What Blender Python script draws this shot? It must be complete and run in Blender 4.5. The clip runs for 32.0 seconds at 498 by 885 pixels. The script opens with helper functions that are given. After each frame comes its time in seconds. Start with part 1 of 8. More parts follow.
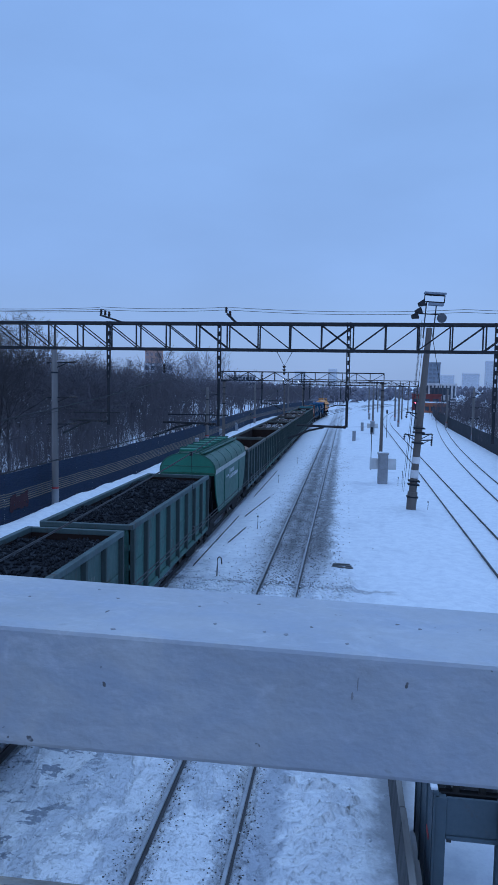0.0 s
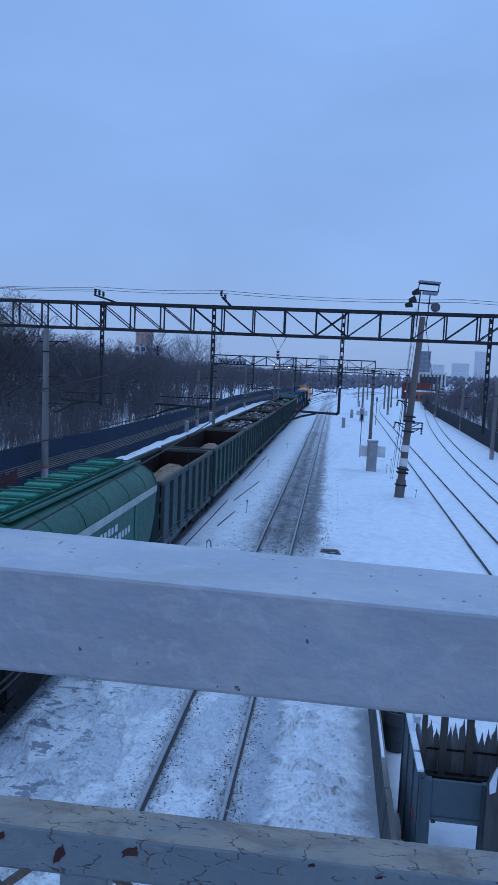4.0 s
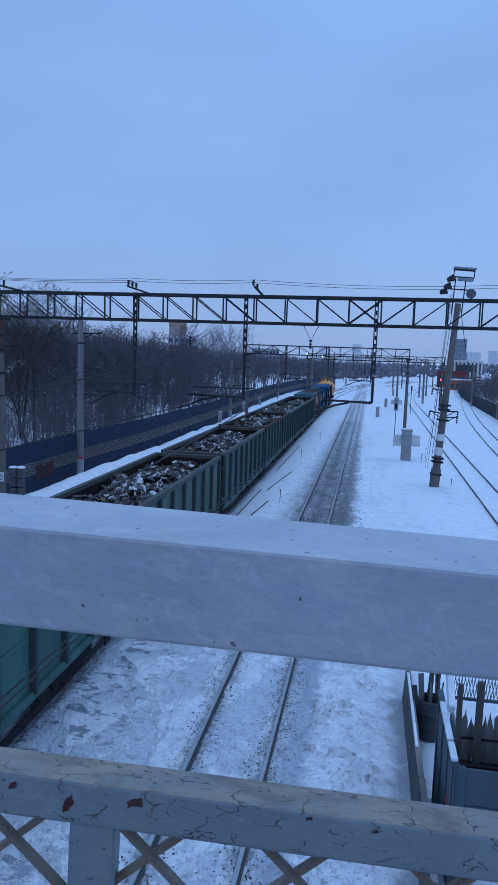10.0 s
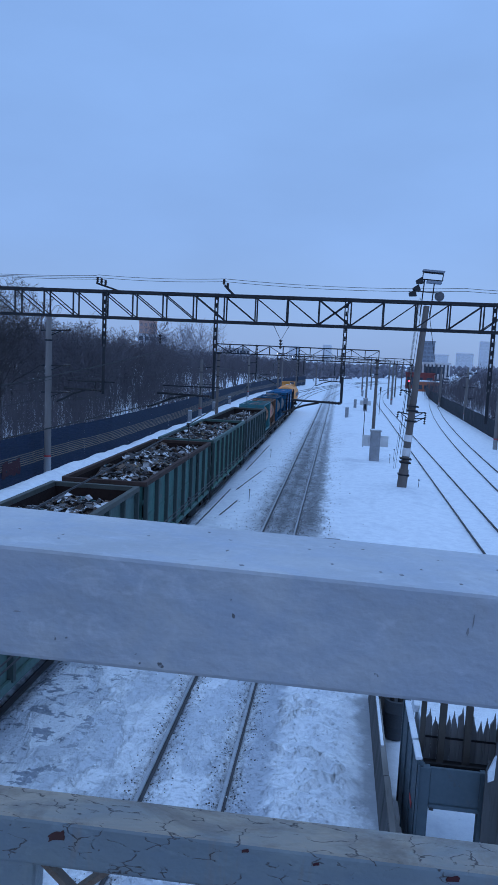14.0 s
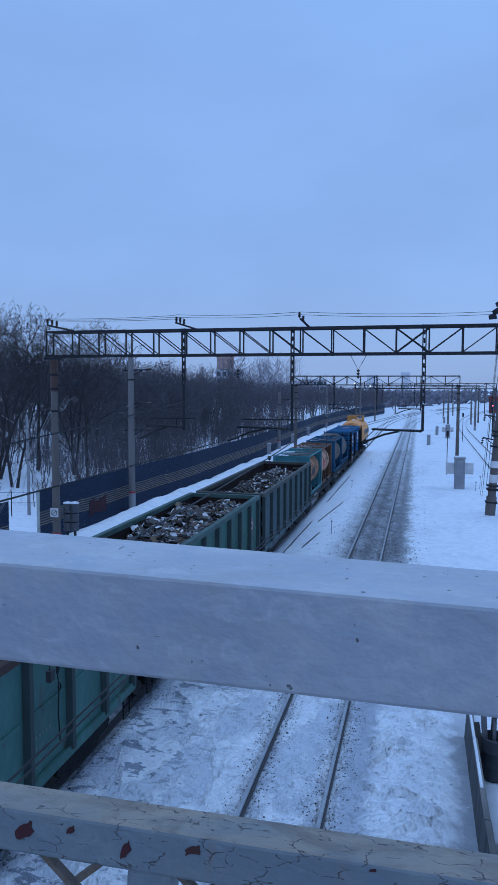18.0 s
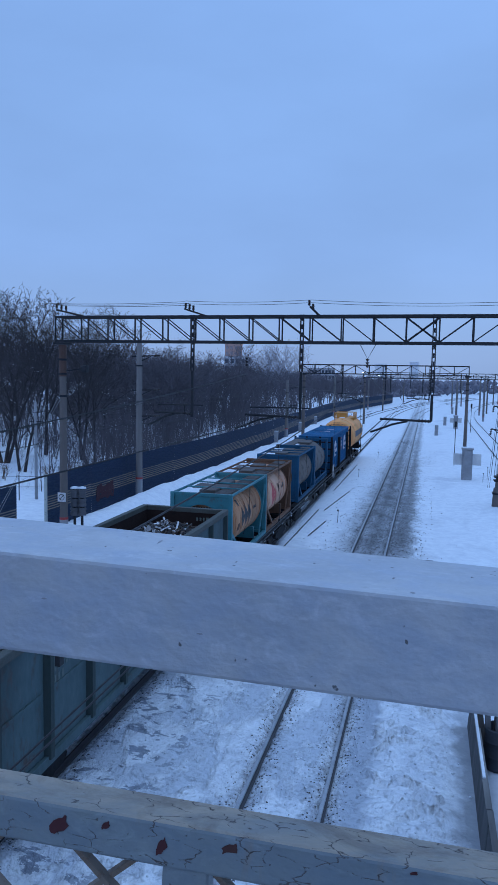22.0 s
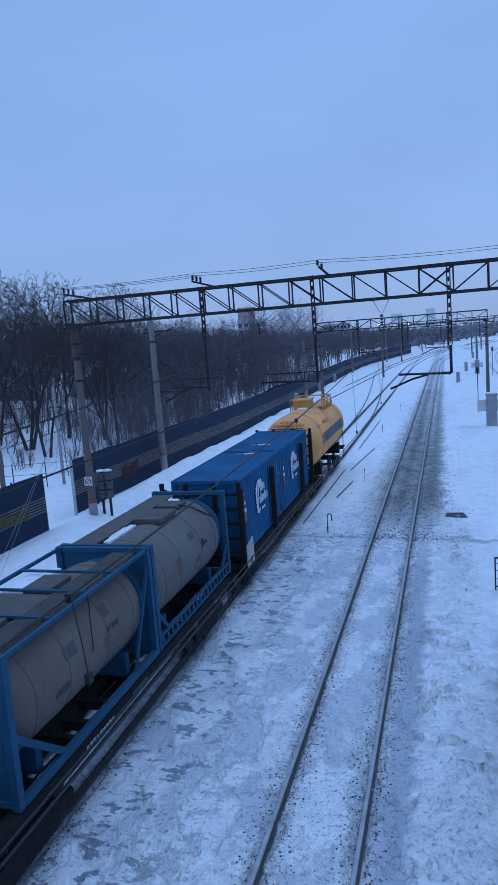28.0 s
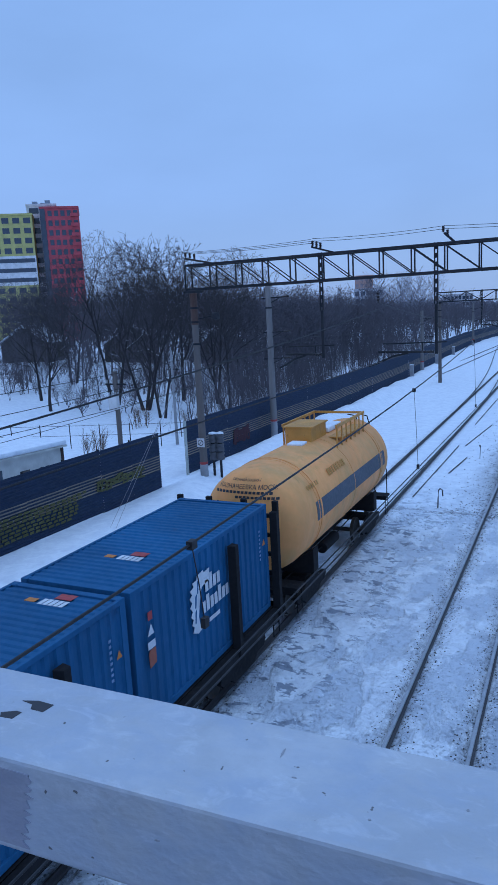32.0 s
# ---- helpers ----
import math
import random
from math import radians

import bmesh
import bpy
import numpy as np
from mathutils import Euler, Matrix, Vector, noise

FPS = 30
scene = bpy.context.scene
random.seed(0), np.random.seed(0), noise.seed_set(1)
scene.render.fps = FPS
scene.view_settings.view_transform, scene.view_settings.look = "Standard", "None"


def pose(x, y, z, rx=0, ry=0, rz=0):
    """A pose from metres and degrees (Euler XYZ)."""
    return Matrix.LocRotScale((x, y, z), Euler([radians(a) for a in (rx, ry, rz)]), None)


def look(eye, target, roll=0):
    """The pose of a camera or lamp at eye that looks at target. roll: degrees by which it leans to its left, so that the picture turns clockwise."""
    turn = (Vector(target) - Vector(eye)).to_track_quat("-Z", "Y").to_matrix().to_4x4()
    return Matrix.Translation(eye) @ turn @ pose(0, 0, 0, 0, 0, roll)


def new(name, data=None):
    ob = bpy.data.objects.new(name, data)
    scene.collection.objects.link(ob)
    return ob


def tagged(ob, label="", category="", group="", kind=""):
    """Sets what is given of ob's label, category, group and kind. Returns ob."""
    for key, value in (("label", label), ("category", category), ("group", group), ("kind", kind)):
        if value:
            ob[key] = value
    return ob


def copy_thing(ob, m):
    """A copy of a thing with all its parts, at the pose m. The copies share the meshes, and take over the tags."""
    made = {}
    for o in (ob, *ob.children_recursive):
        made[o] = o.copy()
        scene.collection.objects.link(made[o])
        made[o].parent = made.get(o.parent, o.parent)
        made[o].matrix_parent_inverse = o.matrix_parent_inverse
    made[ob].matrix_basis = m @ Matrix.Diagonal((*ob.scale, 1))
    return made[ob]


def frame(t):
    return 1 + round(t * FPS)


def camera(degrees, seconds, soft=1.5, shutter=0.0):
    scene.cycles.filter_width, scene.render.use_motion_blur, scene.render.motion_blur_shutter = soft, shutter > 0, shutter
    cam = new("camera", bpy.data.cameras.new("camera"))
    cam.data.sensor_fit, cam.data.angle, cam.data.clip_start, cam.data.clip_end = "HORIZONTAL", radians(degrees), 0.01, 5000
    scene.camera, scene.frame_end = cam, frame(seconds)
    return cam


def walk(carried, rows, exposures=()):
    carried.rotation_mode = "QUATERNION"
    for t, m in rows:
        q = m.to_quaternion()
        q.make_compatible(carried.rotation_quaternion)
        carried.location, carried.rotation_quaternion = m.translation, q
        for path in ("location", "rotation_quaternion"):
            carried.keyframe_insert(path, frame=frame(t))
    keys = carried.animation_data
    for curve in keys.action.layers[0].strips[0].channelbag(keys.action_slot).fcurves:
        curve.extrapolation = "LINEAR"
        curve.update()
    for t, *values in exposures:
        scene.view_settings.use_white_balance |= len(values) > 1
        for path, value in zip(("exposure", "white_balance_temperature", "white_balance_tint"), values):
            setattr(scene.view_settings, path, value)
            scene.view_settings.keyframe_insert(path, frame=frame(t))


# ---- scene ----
cam = camera(39.06, 32.0)
PATH = [
    (0, look((2.6319, 0.1347, 8.3647), (2.3598, 2.1088, 8.1981), 0.98)),
    (0.5, look((2.6238, 0.1256, 8.3716), (2.3775, 2.1061, 8.2392), 1.66)),
    (1, look((2.6179, 0.1246, 8.3736), (2.3745, 2.1061, 8.2470), 1.34)),
    (1.5, look((2.5925, 0.1259, 8.3769), (2.3410, 2.1014, 8.1965), 1.61)),
    (2, look((2.5391, 0.1172, 8.3855), (2.2664, 2.0874, 8.1767), 2.51)),
    (2.5, look((2.5076, 0.1087, 8.3783), (2.2295, 2.0767, 8.1525), 3.06)),
    (4.5, look((2.4885, 0.0410, 8.3639), (2.2739, 2.0202, 8.1730), 2.47)),
    (5, look((2.5088, 0.0305, 8.3609), (2.3308, 2.0163, 8.2094), 3.30)),
    (5.5, look((2.5176, 0.0324, 8.3575), (2.3195, 2.0142, 8.1790), 3.75)),
    (6, look((2.5083, 0.0382, 8.3572), (2.2845, 2.0153, 8.1555), 3.82)),
    (6.5, look((2.4910, 0.0378, 8.3566), (2.2416, 2.0120, 8.1522), 3.79)),
    (7, look((2.4859, 0.0408, 8.3565), (2.2157, 2.0112, 8.1483), 3.48)),
    (7.5, look((2.4928, 0.0498, 8.3565), (2.1913, 2.0133, 8.1253), 3.02)),
    (8, look((2.4926, 0.0562, 8.3554), (2.1731, 2.0141, 8.1025), 2.87)),
    (8.5, look((2.4869, 0.0690, 8.3529), (2.1493, 2.0195, 8.0689), 2.52)),
    (9, look((2.4790, 0.0652, 8.3489), (2.1235, 2.0107, 8.0523), 1.96)),
    (9.5, look((2.4804, 0.0461, 8.3511), (2.1156, 1.9939, 8.0834), 1.78)),
    (10, look((2.5219, 0.0465, 8.3479), (2.1916, 2.0044, 8.1062), 1.90)),
    (10.5, look((2.5860, 0.0624, 8.3474), (2.2808, 2.0245, 8.1107), 1.75)),
    (11, look((2.6460, 0.0825, 8.3518), (2.3664, 2.0481, 8.1094), 1.70)),
    (11.5, look((2.6331, 0.0801, 8.3430), (2.3725, 2.0473, 8.0918), 1.93)),
    (12, look((2.6104, 0.0898, 8.3415), (2.3580, 2.0568, 8.0795), 2.36)),
    (12.5, look((2.5877, 0.0910, 8.3397), (2.3397, 2.0562, 8.0633), 2.82)),
    (13, look((2.5606, 0.0913, 8.3395), (2.3127, 2.0545, 8.0513), 2.95)),
    (13.5, look((2.5454, 0.0937, 8.3414), (2.2971, 2.0629, 8.0912), 2.83)),
    (15.5, look((2.5385, 0.0962, 8.3585), (2.2659, 2.0646, 8.1335), 1.37)),
    (16, look((2.5209, 0.1323, 8.3552), (2.2005, 2.0980, 8.1755), 1.04)),
    (16.5, look((2.5103, 0.1357, 8.3551), (2.1357, 2.0937, 8.1952), 2.10)),
    (17, look((2.5080, 0.1144, 8.3573), (2.0800, 2.0627, 8.2084), 2.48)),
    (17.5, look((2.5122, 0.0794, 8.3585), (2.0598, 2.0220, 8.2174), 1.12)),
    (18, look((2.5198, 0.0489, 8.3531), (2.0489, 1.9863, 8.1987), 0.21)),
    (18.5, look((2.5325, 0.0368, 8.3585), (2.1755, 2.0012, 8.2372), 0.67)),
    (19, look((2.5192, 0.0538, 8.3463), (2.2659, 2.0321, 8.2021), 1.60)),
    (19.5, look((2.4999, 0.0673, 8.3403), (2.1876, 2.0309, 8.1261), 1.98)),
    (20, look((2.4922, 0.0694, 8.3432), (2.0818, 2.0137, 8.1177), 1.50)),
    (20.5, look((2.4861, 0.0662, 8.3415), (2.0670, 2.0089, 8.1180), 1.46)),
    (21, look((2.4923, 0.0620, 8.3463), (2.0729, 2.0044, 8.1203), 1.62)),
    (21.5, look((2.4823, 0.0565, 8.3549), (2.0108, 1.9888, 8.1454), 2.04)),
    (22, look((2.4859, 0.0547, 8.3573), (1.9970, 1.9843, 8.1675), 1.03)),
    (22.5, look((2.5239, 0.0741, 8.3583), (2.0512, 2.0086, 8.1720), 0.13)),
    (23, look((2.5760, 0.1194, 8.3663), (2.0993, 2.0508, 8.1584), 0.45)),
    (23.5, look((2.6031, 0.1401, 8.3874), (2.0911, 2.0553, 8.1246), 0.79)),
    (24, look((2.5909, 0.1556, 8.4353), (2.0346, 2.0531, 8.1335), -0.18)),
    (24.5, look((2.5651, 0.1934, 8.4740), (1.9648, 2.0794, 8.1853), -0.97)),
    (25, look((2.5317, 0.2525, 8.5156), (1.9224, 2.1429, 8.2811), -1.69)),
    (25.5, look((2.4972, 0.3194, 8.5584), (1.8951, 2.2203, 8.4080), -2.32)),
    (27.5, look((2.5056, 0.3241, 8.5865), (1.9594, 2.2293, 8.3221), -3.98)),
    (28, look((2.5111, 0.3016, 8.5847), (1.9594, 2.2021, 8.2938), -4.39)),
    (28.5, look((2.5174, 0.2745, 8.5847), (1.9394, 2.1577, 8.2381), -3.85)),
    (29, look((2.5211, 0.2454, 8.5866), (1.9160, 2.1076, 8.1799), -3.77)),
    (29.5, look((2.5205, 0.2151, 8.5909), (1.9024, 2.0678, 8.1614), -4.65)),
    (30, look((2.5150, 0.1885, 8.5946), (1.8764, 2.0390, 8.1867), -4.88)),
    (30.5, look((2.5043, 0.1769, 8.5924), (1.8462, 2.0281, 8.2156), -4.08)),
    (31, look((2.4922, 0.1770, 8.5869), (1.7977, 2.0168, 8.2195), -3.56)),
    (31.5, look((2.4729, 0.1719, 8.5676), (1.7010, 1.9822, 8.2134), -2.99)),
    (32, look((2.4588, 0.1776, 8.5469), (1.6176, 1.9554, 8.1872), -3.00)),
]
walk(cam, PATH, [(0.0, 0.0), (12.0, 0.01), (18.0, 0.03), (24.0, 0.01), (28.0, 0.03), (30.0, 0.08), (32.0, 0.12)])

# ---- light ----
world = bpy.data.worlds.new("overcast_dusk")
scene.world = world
world.use_nodes = True
wt = world.node_tree
wt.nodes.clear()


def wnode(kind, **values):
    n = wt.nodes.new(kind)
    for key, value in values.items():
        n.inputs[key].default_value = value
    return n


sky = wt.nodes.new("ShaderNodeTexSky")
sky.sky_type, sky.sun_disc = "NISHITA", False
sky.sun_elevation, sky.sun_rotation = radians(28), radians(200)
sky.air_density, sky.dust_density, sky.ozone_density = 1.0, 2.0, 2.0
coord = wt.nodes.new("ShaderNodeTexCoord")
split = wt.nodes.new("ShaderNodeSeparateXYZ")
wt.links.new(coord.outputs["Generated"], split.inputs[0])
ramp = wt.nodes.new("ShaderNodeValToRGB")
wt.links.new(split.outputs["Z"], ramp.inputs[0])
RAMP = ((0.0, (0.262, 0.40, 0.71)), (0.06, (0.238, 0.395, 0.745)), (0.16, (0.225, 0.392, 0.77)), (0.32, (0.235, 0.42, 0.82)), (0.55, (0.245, 0.45, 0.90)), (1.0, (0.30, 0.54, 1.06)))
while len(ramp.color_ramp.elements) < len(RAMP):
    ramp.color_ramp.elements.new(0.5)
for e, (at, c) in zip(ramp.color_ramp.elements, RAMP):
    e.position, e.color = at, (*c, 1)
# soft, stretched cloud sheets
squash = wt.nodes.new("ShaderNodeMapping")
squash.inputs["Scale"].default_value = (1.0, 1.0, 2.6)
squash.inputs["Rotation"].default_value = (0.12, 0.06, 0.4)
wt.links.new(coord.outputs["Generated"], squash.inputs[0])
cloud = wnode("ShaderNodeTexNoise", Scale=2.1, Detail=5.0, Roughness=0.5)
wt.links.new(squash.outputs[0], cloud.inputs["Vector"])
lift = wt.nodes.new("ShaderNodeMapRange")
lift.inputs["From Min"].default_value, lift.inputs["From Max"].default_value = 0.3, 0.7
lift.inputs["To Min"].default_value, lift.inputs["To Max"].default_value = 0.92, 1.08
wt.links.new(cloud.outputs[0], lift.inputs[0])
mul = wt.nodes.new("ShaderNodeVectorMath")
mul.operation = "SCALE"
wt.links.new(ramp.outputs[0], mul.inputs[0])
wt.links.new(lift.outputs[0], mul.inputs["Scale"])
back_sky, back_cloud = wnode("ShaderNodeBackground", Strength=0.012), wnode("ShaderNodeBackground", Strength=0.97)
wt.links.new(sky.outputs[0], back_sky.inputs[0])
wt.links.new(mul.outputs[0], back_cloud.inputs[0])
both, out = wt.nodes.new("ShaderNodeAddShader"), wt.nodes.new("ShaderNodeOutputWorld")
wt.links.new(back_sky.outputs[0], both.inputs[0])
wt.links.new(back_cloud.outputs[0], both.inputs[1])
wt.links.new(both.outputs[0], out.inputs[0])

sun_data = bpy.data.lights.new("sun", "SUN")
sun_data.energy, sun_data.angle, sun_data.color = 0.55, radians(60), (0.62, 0.80, 1.0)
sun = new("sun", sun_data)
sun.matrix_world = look((0, 0, 40), (-5, -6, 0))


# ---- helpers for meshes and materials ----
class Shape:
    """Collects vertices and faces for one mesh."""

    def __init__(self):
        self.v, self.f = [], []

    def add(self, verts, faces):
        n = len(self.v)
        self.v += [tuple(p) for p in verts]
        self.f += [tuple(i + n for i in f) for f in faces]
        return self

    def box(self, x0, x1, y0, y1, z0, z1):
        v = [(x, y, z) for z in (z0, z1) for y in (y0, y1) for x in (x0, x1)]
        return self.add(v, [(0, 2, 3, 1), (4, 5, 7, 6), (0, 1, 5, 4), (2, 6, 7, 3), (0, 4, 6, 2), (1, 3, 7, 5)])

    def bar(self, p, q, w, h=None, up=(0, 0, 1)):
        p, q, h = Vector(p), Vector(q), h or w
        d = (q - p).normalized()
        s = d.cross(Vector(up))
        s = s.normalized() if s.length > 1e-4 else Vector((1, 0, 0))
        u = s.cross(d)
        v = [e + s * a * w / 2 + u * b * h / 2 for e in (p, q) for a, b in ((-1, -1), (1, -1), (1, 1), (-1, 1))]
        return self.add(v, [(0, 1, 2, 3), (7, 6, 5, 4), (0, 4, 5, 1), (1, 5, 6, 2), (2, 6, 7, 3), (3, 7, 4, 0)])

    def tube(self, p, q, r, n=8, r2=None):
        p, q, r2 = Vector(p), Vector(q), r if r2 is None else r2
        d = (q - p).normalized()
        s = d.cross(Vector((0, 0, 1)))
        s = s.normalized() if s.length > 1e-3 else Vector((1, 0, 0))
        u = s.cross(d)
        ring = [(math.cos(2 * math.pi * i / n), math.sin(2 * math.pi * i / n)) for i in range(n)]
        v = [p + (s * c + u * k) * r for c, k in ring] + [q + (s * c + u * k) * r2 for c, k in ring]
        f = [(i, (i + 1) % n, (i + 1) % n + n, i + n) for i in range(n)]
        return self.add(v, f + [tuple(reversed(range(n))), tuple(range(n, 2 * n))])

    def wire(self, pts, r, n=5):
        """One bent tube through the points."""
        pts = [Vector(p) for p in pts]
        v = []
        for i, p in enumerate(pts):
            d = (pts[min(i + 1, len(pts) - 1)] - pts[max(i - 1, 0)]).normalized()
            s = d.cross(Vector((0.05, 0.13, 1)))
            s = s.normalized() if s.length > 0.15 else d.cross(Vector((1, 0.1, 0))).normalized()
            u = s.cross(d)
            v += [p + (s * math.cos(2 * math.pi * k / n) + u * math.sin(2 * math.pi * k / n)) * r for k in range(n)]
        m = len(pts)
        f = [(i * n + k, i * n + (k + 1) % n, (i + 1) * n + (k + 1) % n, (i + 1) * n + k) for i in range(m - 1) for k in range(n)]
        return self.add(v, f + [tuple(reversed(range(n))), tuple(range((m - 1) * n, m * n))])

    def prism(self, prof, a, b, axis="y", ends=True):
        """Extrudes a closed outline from a to b. For y the outline is (x, z), for x it is (y, z), for z it is (x, y)."""
        put = {"y": lambda p, t: (p[0], t, p[1]), "x": lambda p, t: (t, p[0], p[1]), "z": lambda p, t: (p[0], p[1], t)}[axis]
        n = len(prof)
        v = [put(p, a) for p in prof] + [put(p, b) for p in prof]
        f = [(i, (i + 1) % n, (i + 1) % n + n, i + n) for i in range(n)]
        return self.add(v, f + ([tuple(reversed(range(n))), tuple(range(n, 2 * n))] if ends else []))

    def lathe(self, prof, centre=(0, 0, 0), axis="y", n=24, ring=False):
        """Turns (radius, along) pairs about an axis."""
        cx, cy, cz = centre
        v = []
        for r, t in prof:
            for i in range(n):
                c, s = r * math.cos(2 * math.pi * i / n), r * math.sin(2 * math.pi * i / n)
                v.append({"y": (cx + c, cy + t, cz + s), "z": (cx + c, cy + s, cz + t), "x": (cx + t, cy + c, cz + s)}[axis])
        f = [(k * n + i, k * n + (i + 1) % n, (k + 1) * n + (i + 1) % n, (k + 1) * n + i) for k in range(len(prof) - 1) for i in range(n)]
        if ring:
            m = (len(prof) - 1) * n
            f += [(m + i, m + (i + 1) % n, (i + 1) % n, i) for i in range(n)]
        else:
            f += [tuple(reversed(range(n))), tuple(range((len(prof) - 1) * n, len(prof) * n))]
        return self.add(v, f)

    def mesh(self, name, smooth=False, bevel=0.0, segments=2):
        me = bpy.data.meshes.new(name)
        me.from_pydata(self.v, [], self.f)
        bm = bmesh.new()
        bm.from_mesh(me)
        if bevel:
            bmesh.ops.remove_doubles(bm, verts=bm.verts, dist=1e-5)
        bmesh.ops.recalc_face_normals(bm, faces=bm.faces)
        if bevel:
            edges = [e for e in bm.edges if len(e.link_faces) == 2 and e.calc_face_angle(0) > 0.5]
            bmesh.ops.bevel(bm, geom=edges, offset=bevel, segments=segments, profile=0.6, affect="EDGES", clamp_overlap=True)
        if smooth:
            for f in bm.faces:
                f.smooth = True
            for e in bm.edges:
                e.smooth = len(e.link_faces) != 2 or e.calc_face_angle(0) < 0.7
        bm.to_mesh(me)
        bm.free()
        return me


def part(name, shape, material, parent, label="", smooth=False, bevel=0.0, at=None):
    """Links a shape, or a ready mesh, as one object under a thing or part."""
    me = shape if isinstance(shape, bpy.types.Mesh) else shape.mesh(name, smooth, bevel)
    if material is not None and not me.materials:
        me.materials.append(material)
    ob = new(name, me)
    ob.parent = parent
    if at is not None:
        ob.matrix_basis = at
    return tagged(ob, label)


def thing(name, m, label, category, group="", kind=""):
    ob = new(name)
    ob.matrix_basis = m
    return tagged(ob, label, category, group, kind)


def solid(name, shape, material, m, label, category, group="", kind="", smooth=False, bevel=0.0):
    """A thing that is one mesh."""
    ob = part(name, shape, material, None, "", smooth, bevel, m)
    return tagged(ob, label, category, group, kind)


class Nodes:
    def __init__(self, name):
        self.m = bpy.data.materials.new(name)
        self.m.use_nodes = True
        self.t = self.m.node_tree
        self.b = self.t.nodes["Principled BSDF"]

    def n(self, kind, **values):
        x = self.t.nodes.new(kind)
        for key, value in values.items():
            x.inputs[key.replace("_", " ")].default_value = value
        return x

    def link(self, a, b):
        self.t.links.new(a, b)
        return self

    def where(self, scale=(1, 1, 1), world_space=False):
        c = self.n("ShaderNodeNewGeometry") if world_space else self.n("ShaderNodeTexCoord")
        m = self.n("ShaderNodeMapping", Scale=scale)
        self.link(c.outputs["Position" if world_space else "Object"], m.inputs[0])
        return m.outputs[0]

    def noise(self, scale, detail=4.0, rough=0.55, at=None, distort=0.0):
        x = self.n("ShaderNodeTexNoise", Scale=scale, Detail=detail, Roughness=rough, Distortion=distort)
        self.link(at or self.where(), x.inputs["Vector"])
        return x.outputs[0]

    def steps(self, value, lo, hi, a=0.0, b=1.0):
        x = self.n("ShaderNodeMapRange", From_Min=lo, From_Max=hi, To_Min=a, To_Max=b)
        self.link(value, x.inputs[0])
        return x.outputs[0]

    def math(self, op, a, b=None):
        x = self.n("ShaderNodeMath")
        x.operation = op
        for i, v in enumerate((a, b)):
            if isinstance(v, (int, float)):
                x.inputs[i].default_value = v
            elif v is not None:
                self.link(v, x.inputs[i])
        return x.outputs[0]

    def mix(self, fac, a, b, how="MIX"):
        x = self.n("ShaderNodeMix")
        x.data_type, x.blend_type = "RGBA", how
        for i, v in ((0, fac), (6, a), (7, b)):
            if isinstance(v, (int, float)):
                x.inputs[i].default_value = v
            elif isinstance(v, tuple):
                x.inputs[i].default_value = (*v, 1)
            else:
                self.link(v, x.inputs[i])
        return x.outputs[2]

    def bump(self, height, strength, distance=0.01):
        x = self.n("ShaderNodeBump", Strength=strength, Distance=distance)
        self.link(height, x.inputs["Height"])
        self.link(x.outputs[0], self.b.inputs["Normal"])
        return self


def paint(name, colour, rough=0.6, metal=0.0, wear=(0.09, 0.055, 0.04), worn=0.3, scale=1.0, bump=0.25, stretch=(1, 1, 1), vary=0.12, dust=None, gloss=0.5):
    """Painted or bare surface: broad fading, fine grain, streaks of rust or dirt."""
    k = Nodes(name)
    at = k.where(stretch)
    broad, fine = k.noise(0.7 * scale, 3, 0.5, at), k.noise(9 * scale, 6, 0.65, at)
    c = k.mix(k.steps(broad, 0.3, 0.7), tuple(v * (1 - vary * 2) for v in colour), tuple(min(1, v * (1 + vary)) for v in colour))
    c = k.mix(k.steps(fine, 0.25, 0.75, 0, 0.35), c, tuple(v * 0.72 for v in colour))
    patch = k.math("MULTIPLY", k.steps(k.noise(2.3 * scale, 8, 0.7, at, 0.4), 0.62 - 0.12 * worn, 0.74 - 0.1 * worn), min(1.0, worn * 2))
    c = k.mix(patch, c, wear)
    if dust:
        c = k.mix(k.steps(k.noise(1.3 * scale, 5, 0.6, at, 0.8), 0.42, 0.75, 0, 0.75), c, dust)
    k.link(c, k.b.inputs["Base Color"])
    k.link(k.steps(fine, 0.3, 0.7, max(0.05, rough - 0.1), min(1, rough + 0.12)), k.b.inputs["Roughness"])
    k.b.inputs["Metallic"].default_value = metal
    k.b.inputs["Specular IOR Level"].default_value = gloss
    k.bump(k.math("ADD", fine, patch), bump, 0.004)
    return k.m


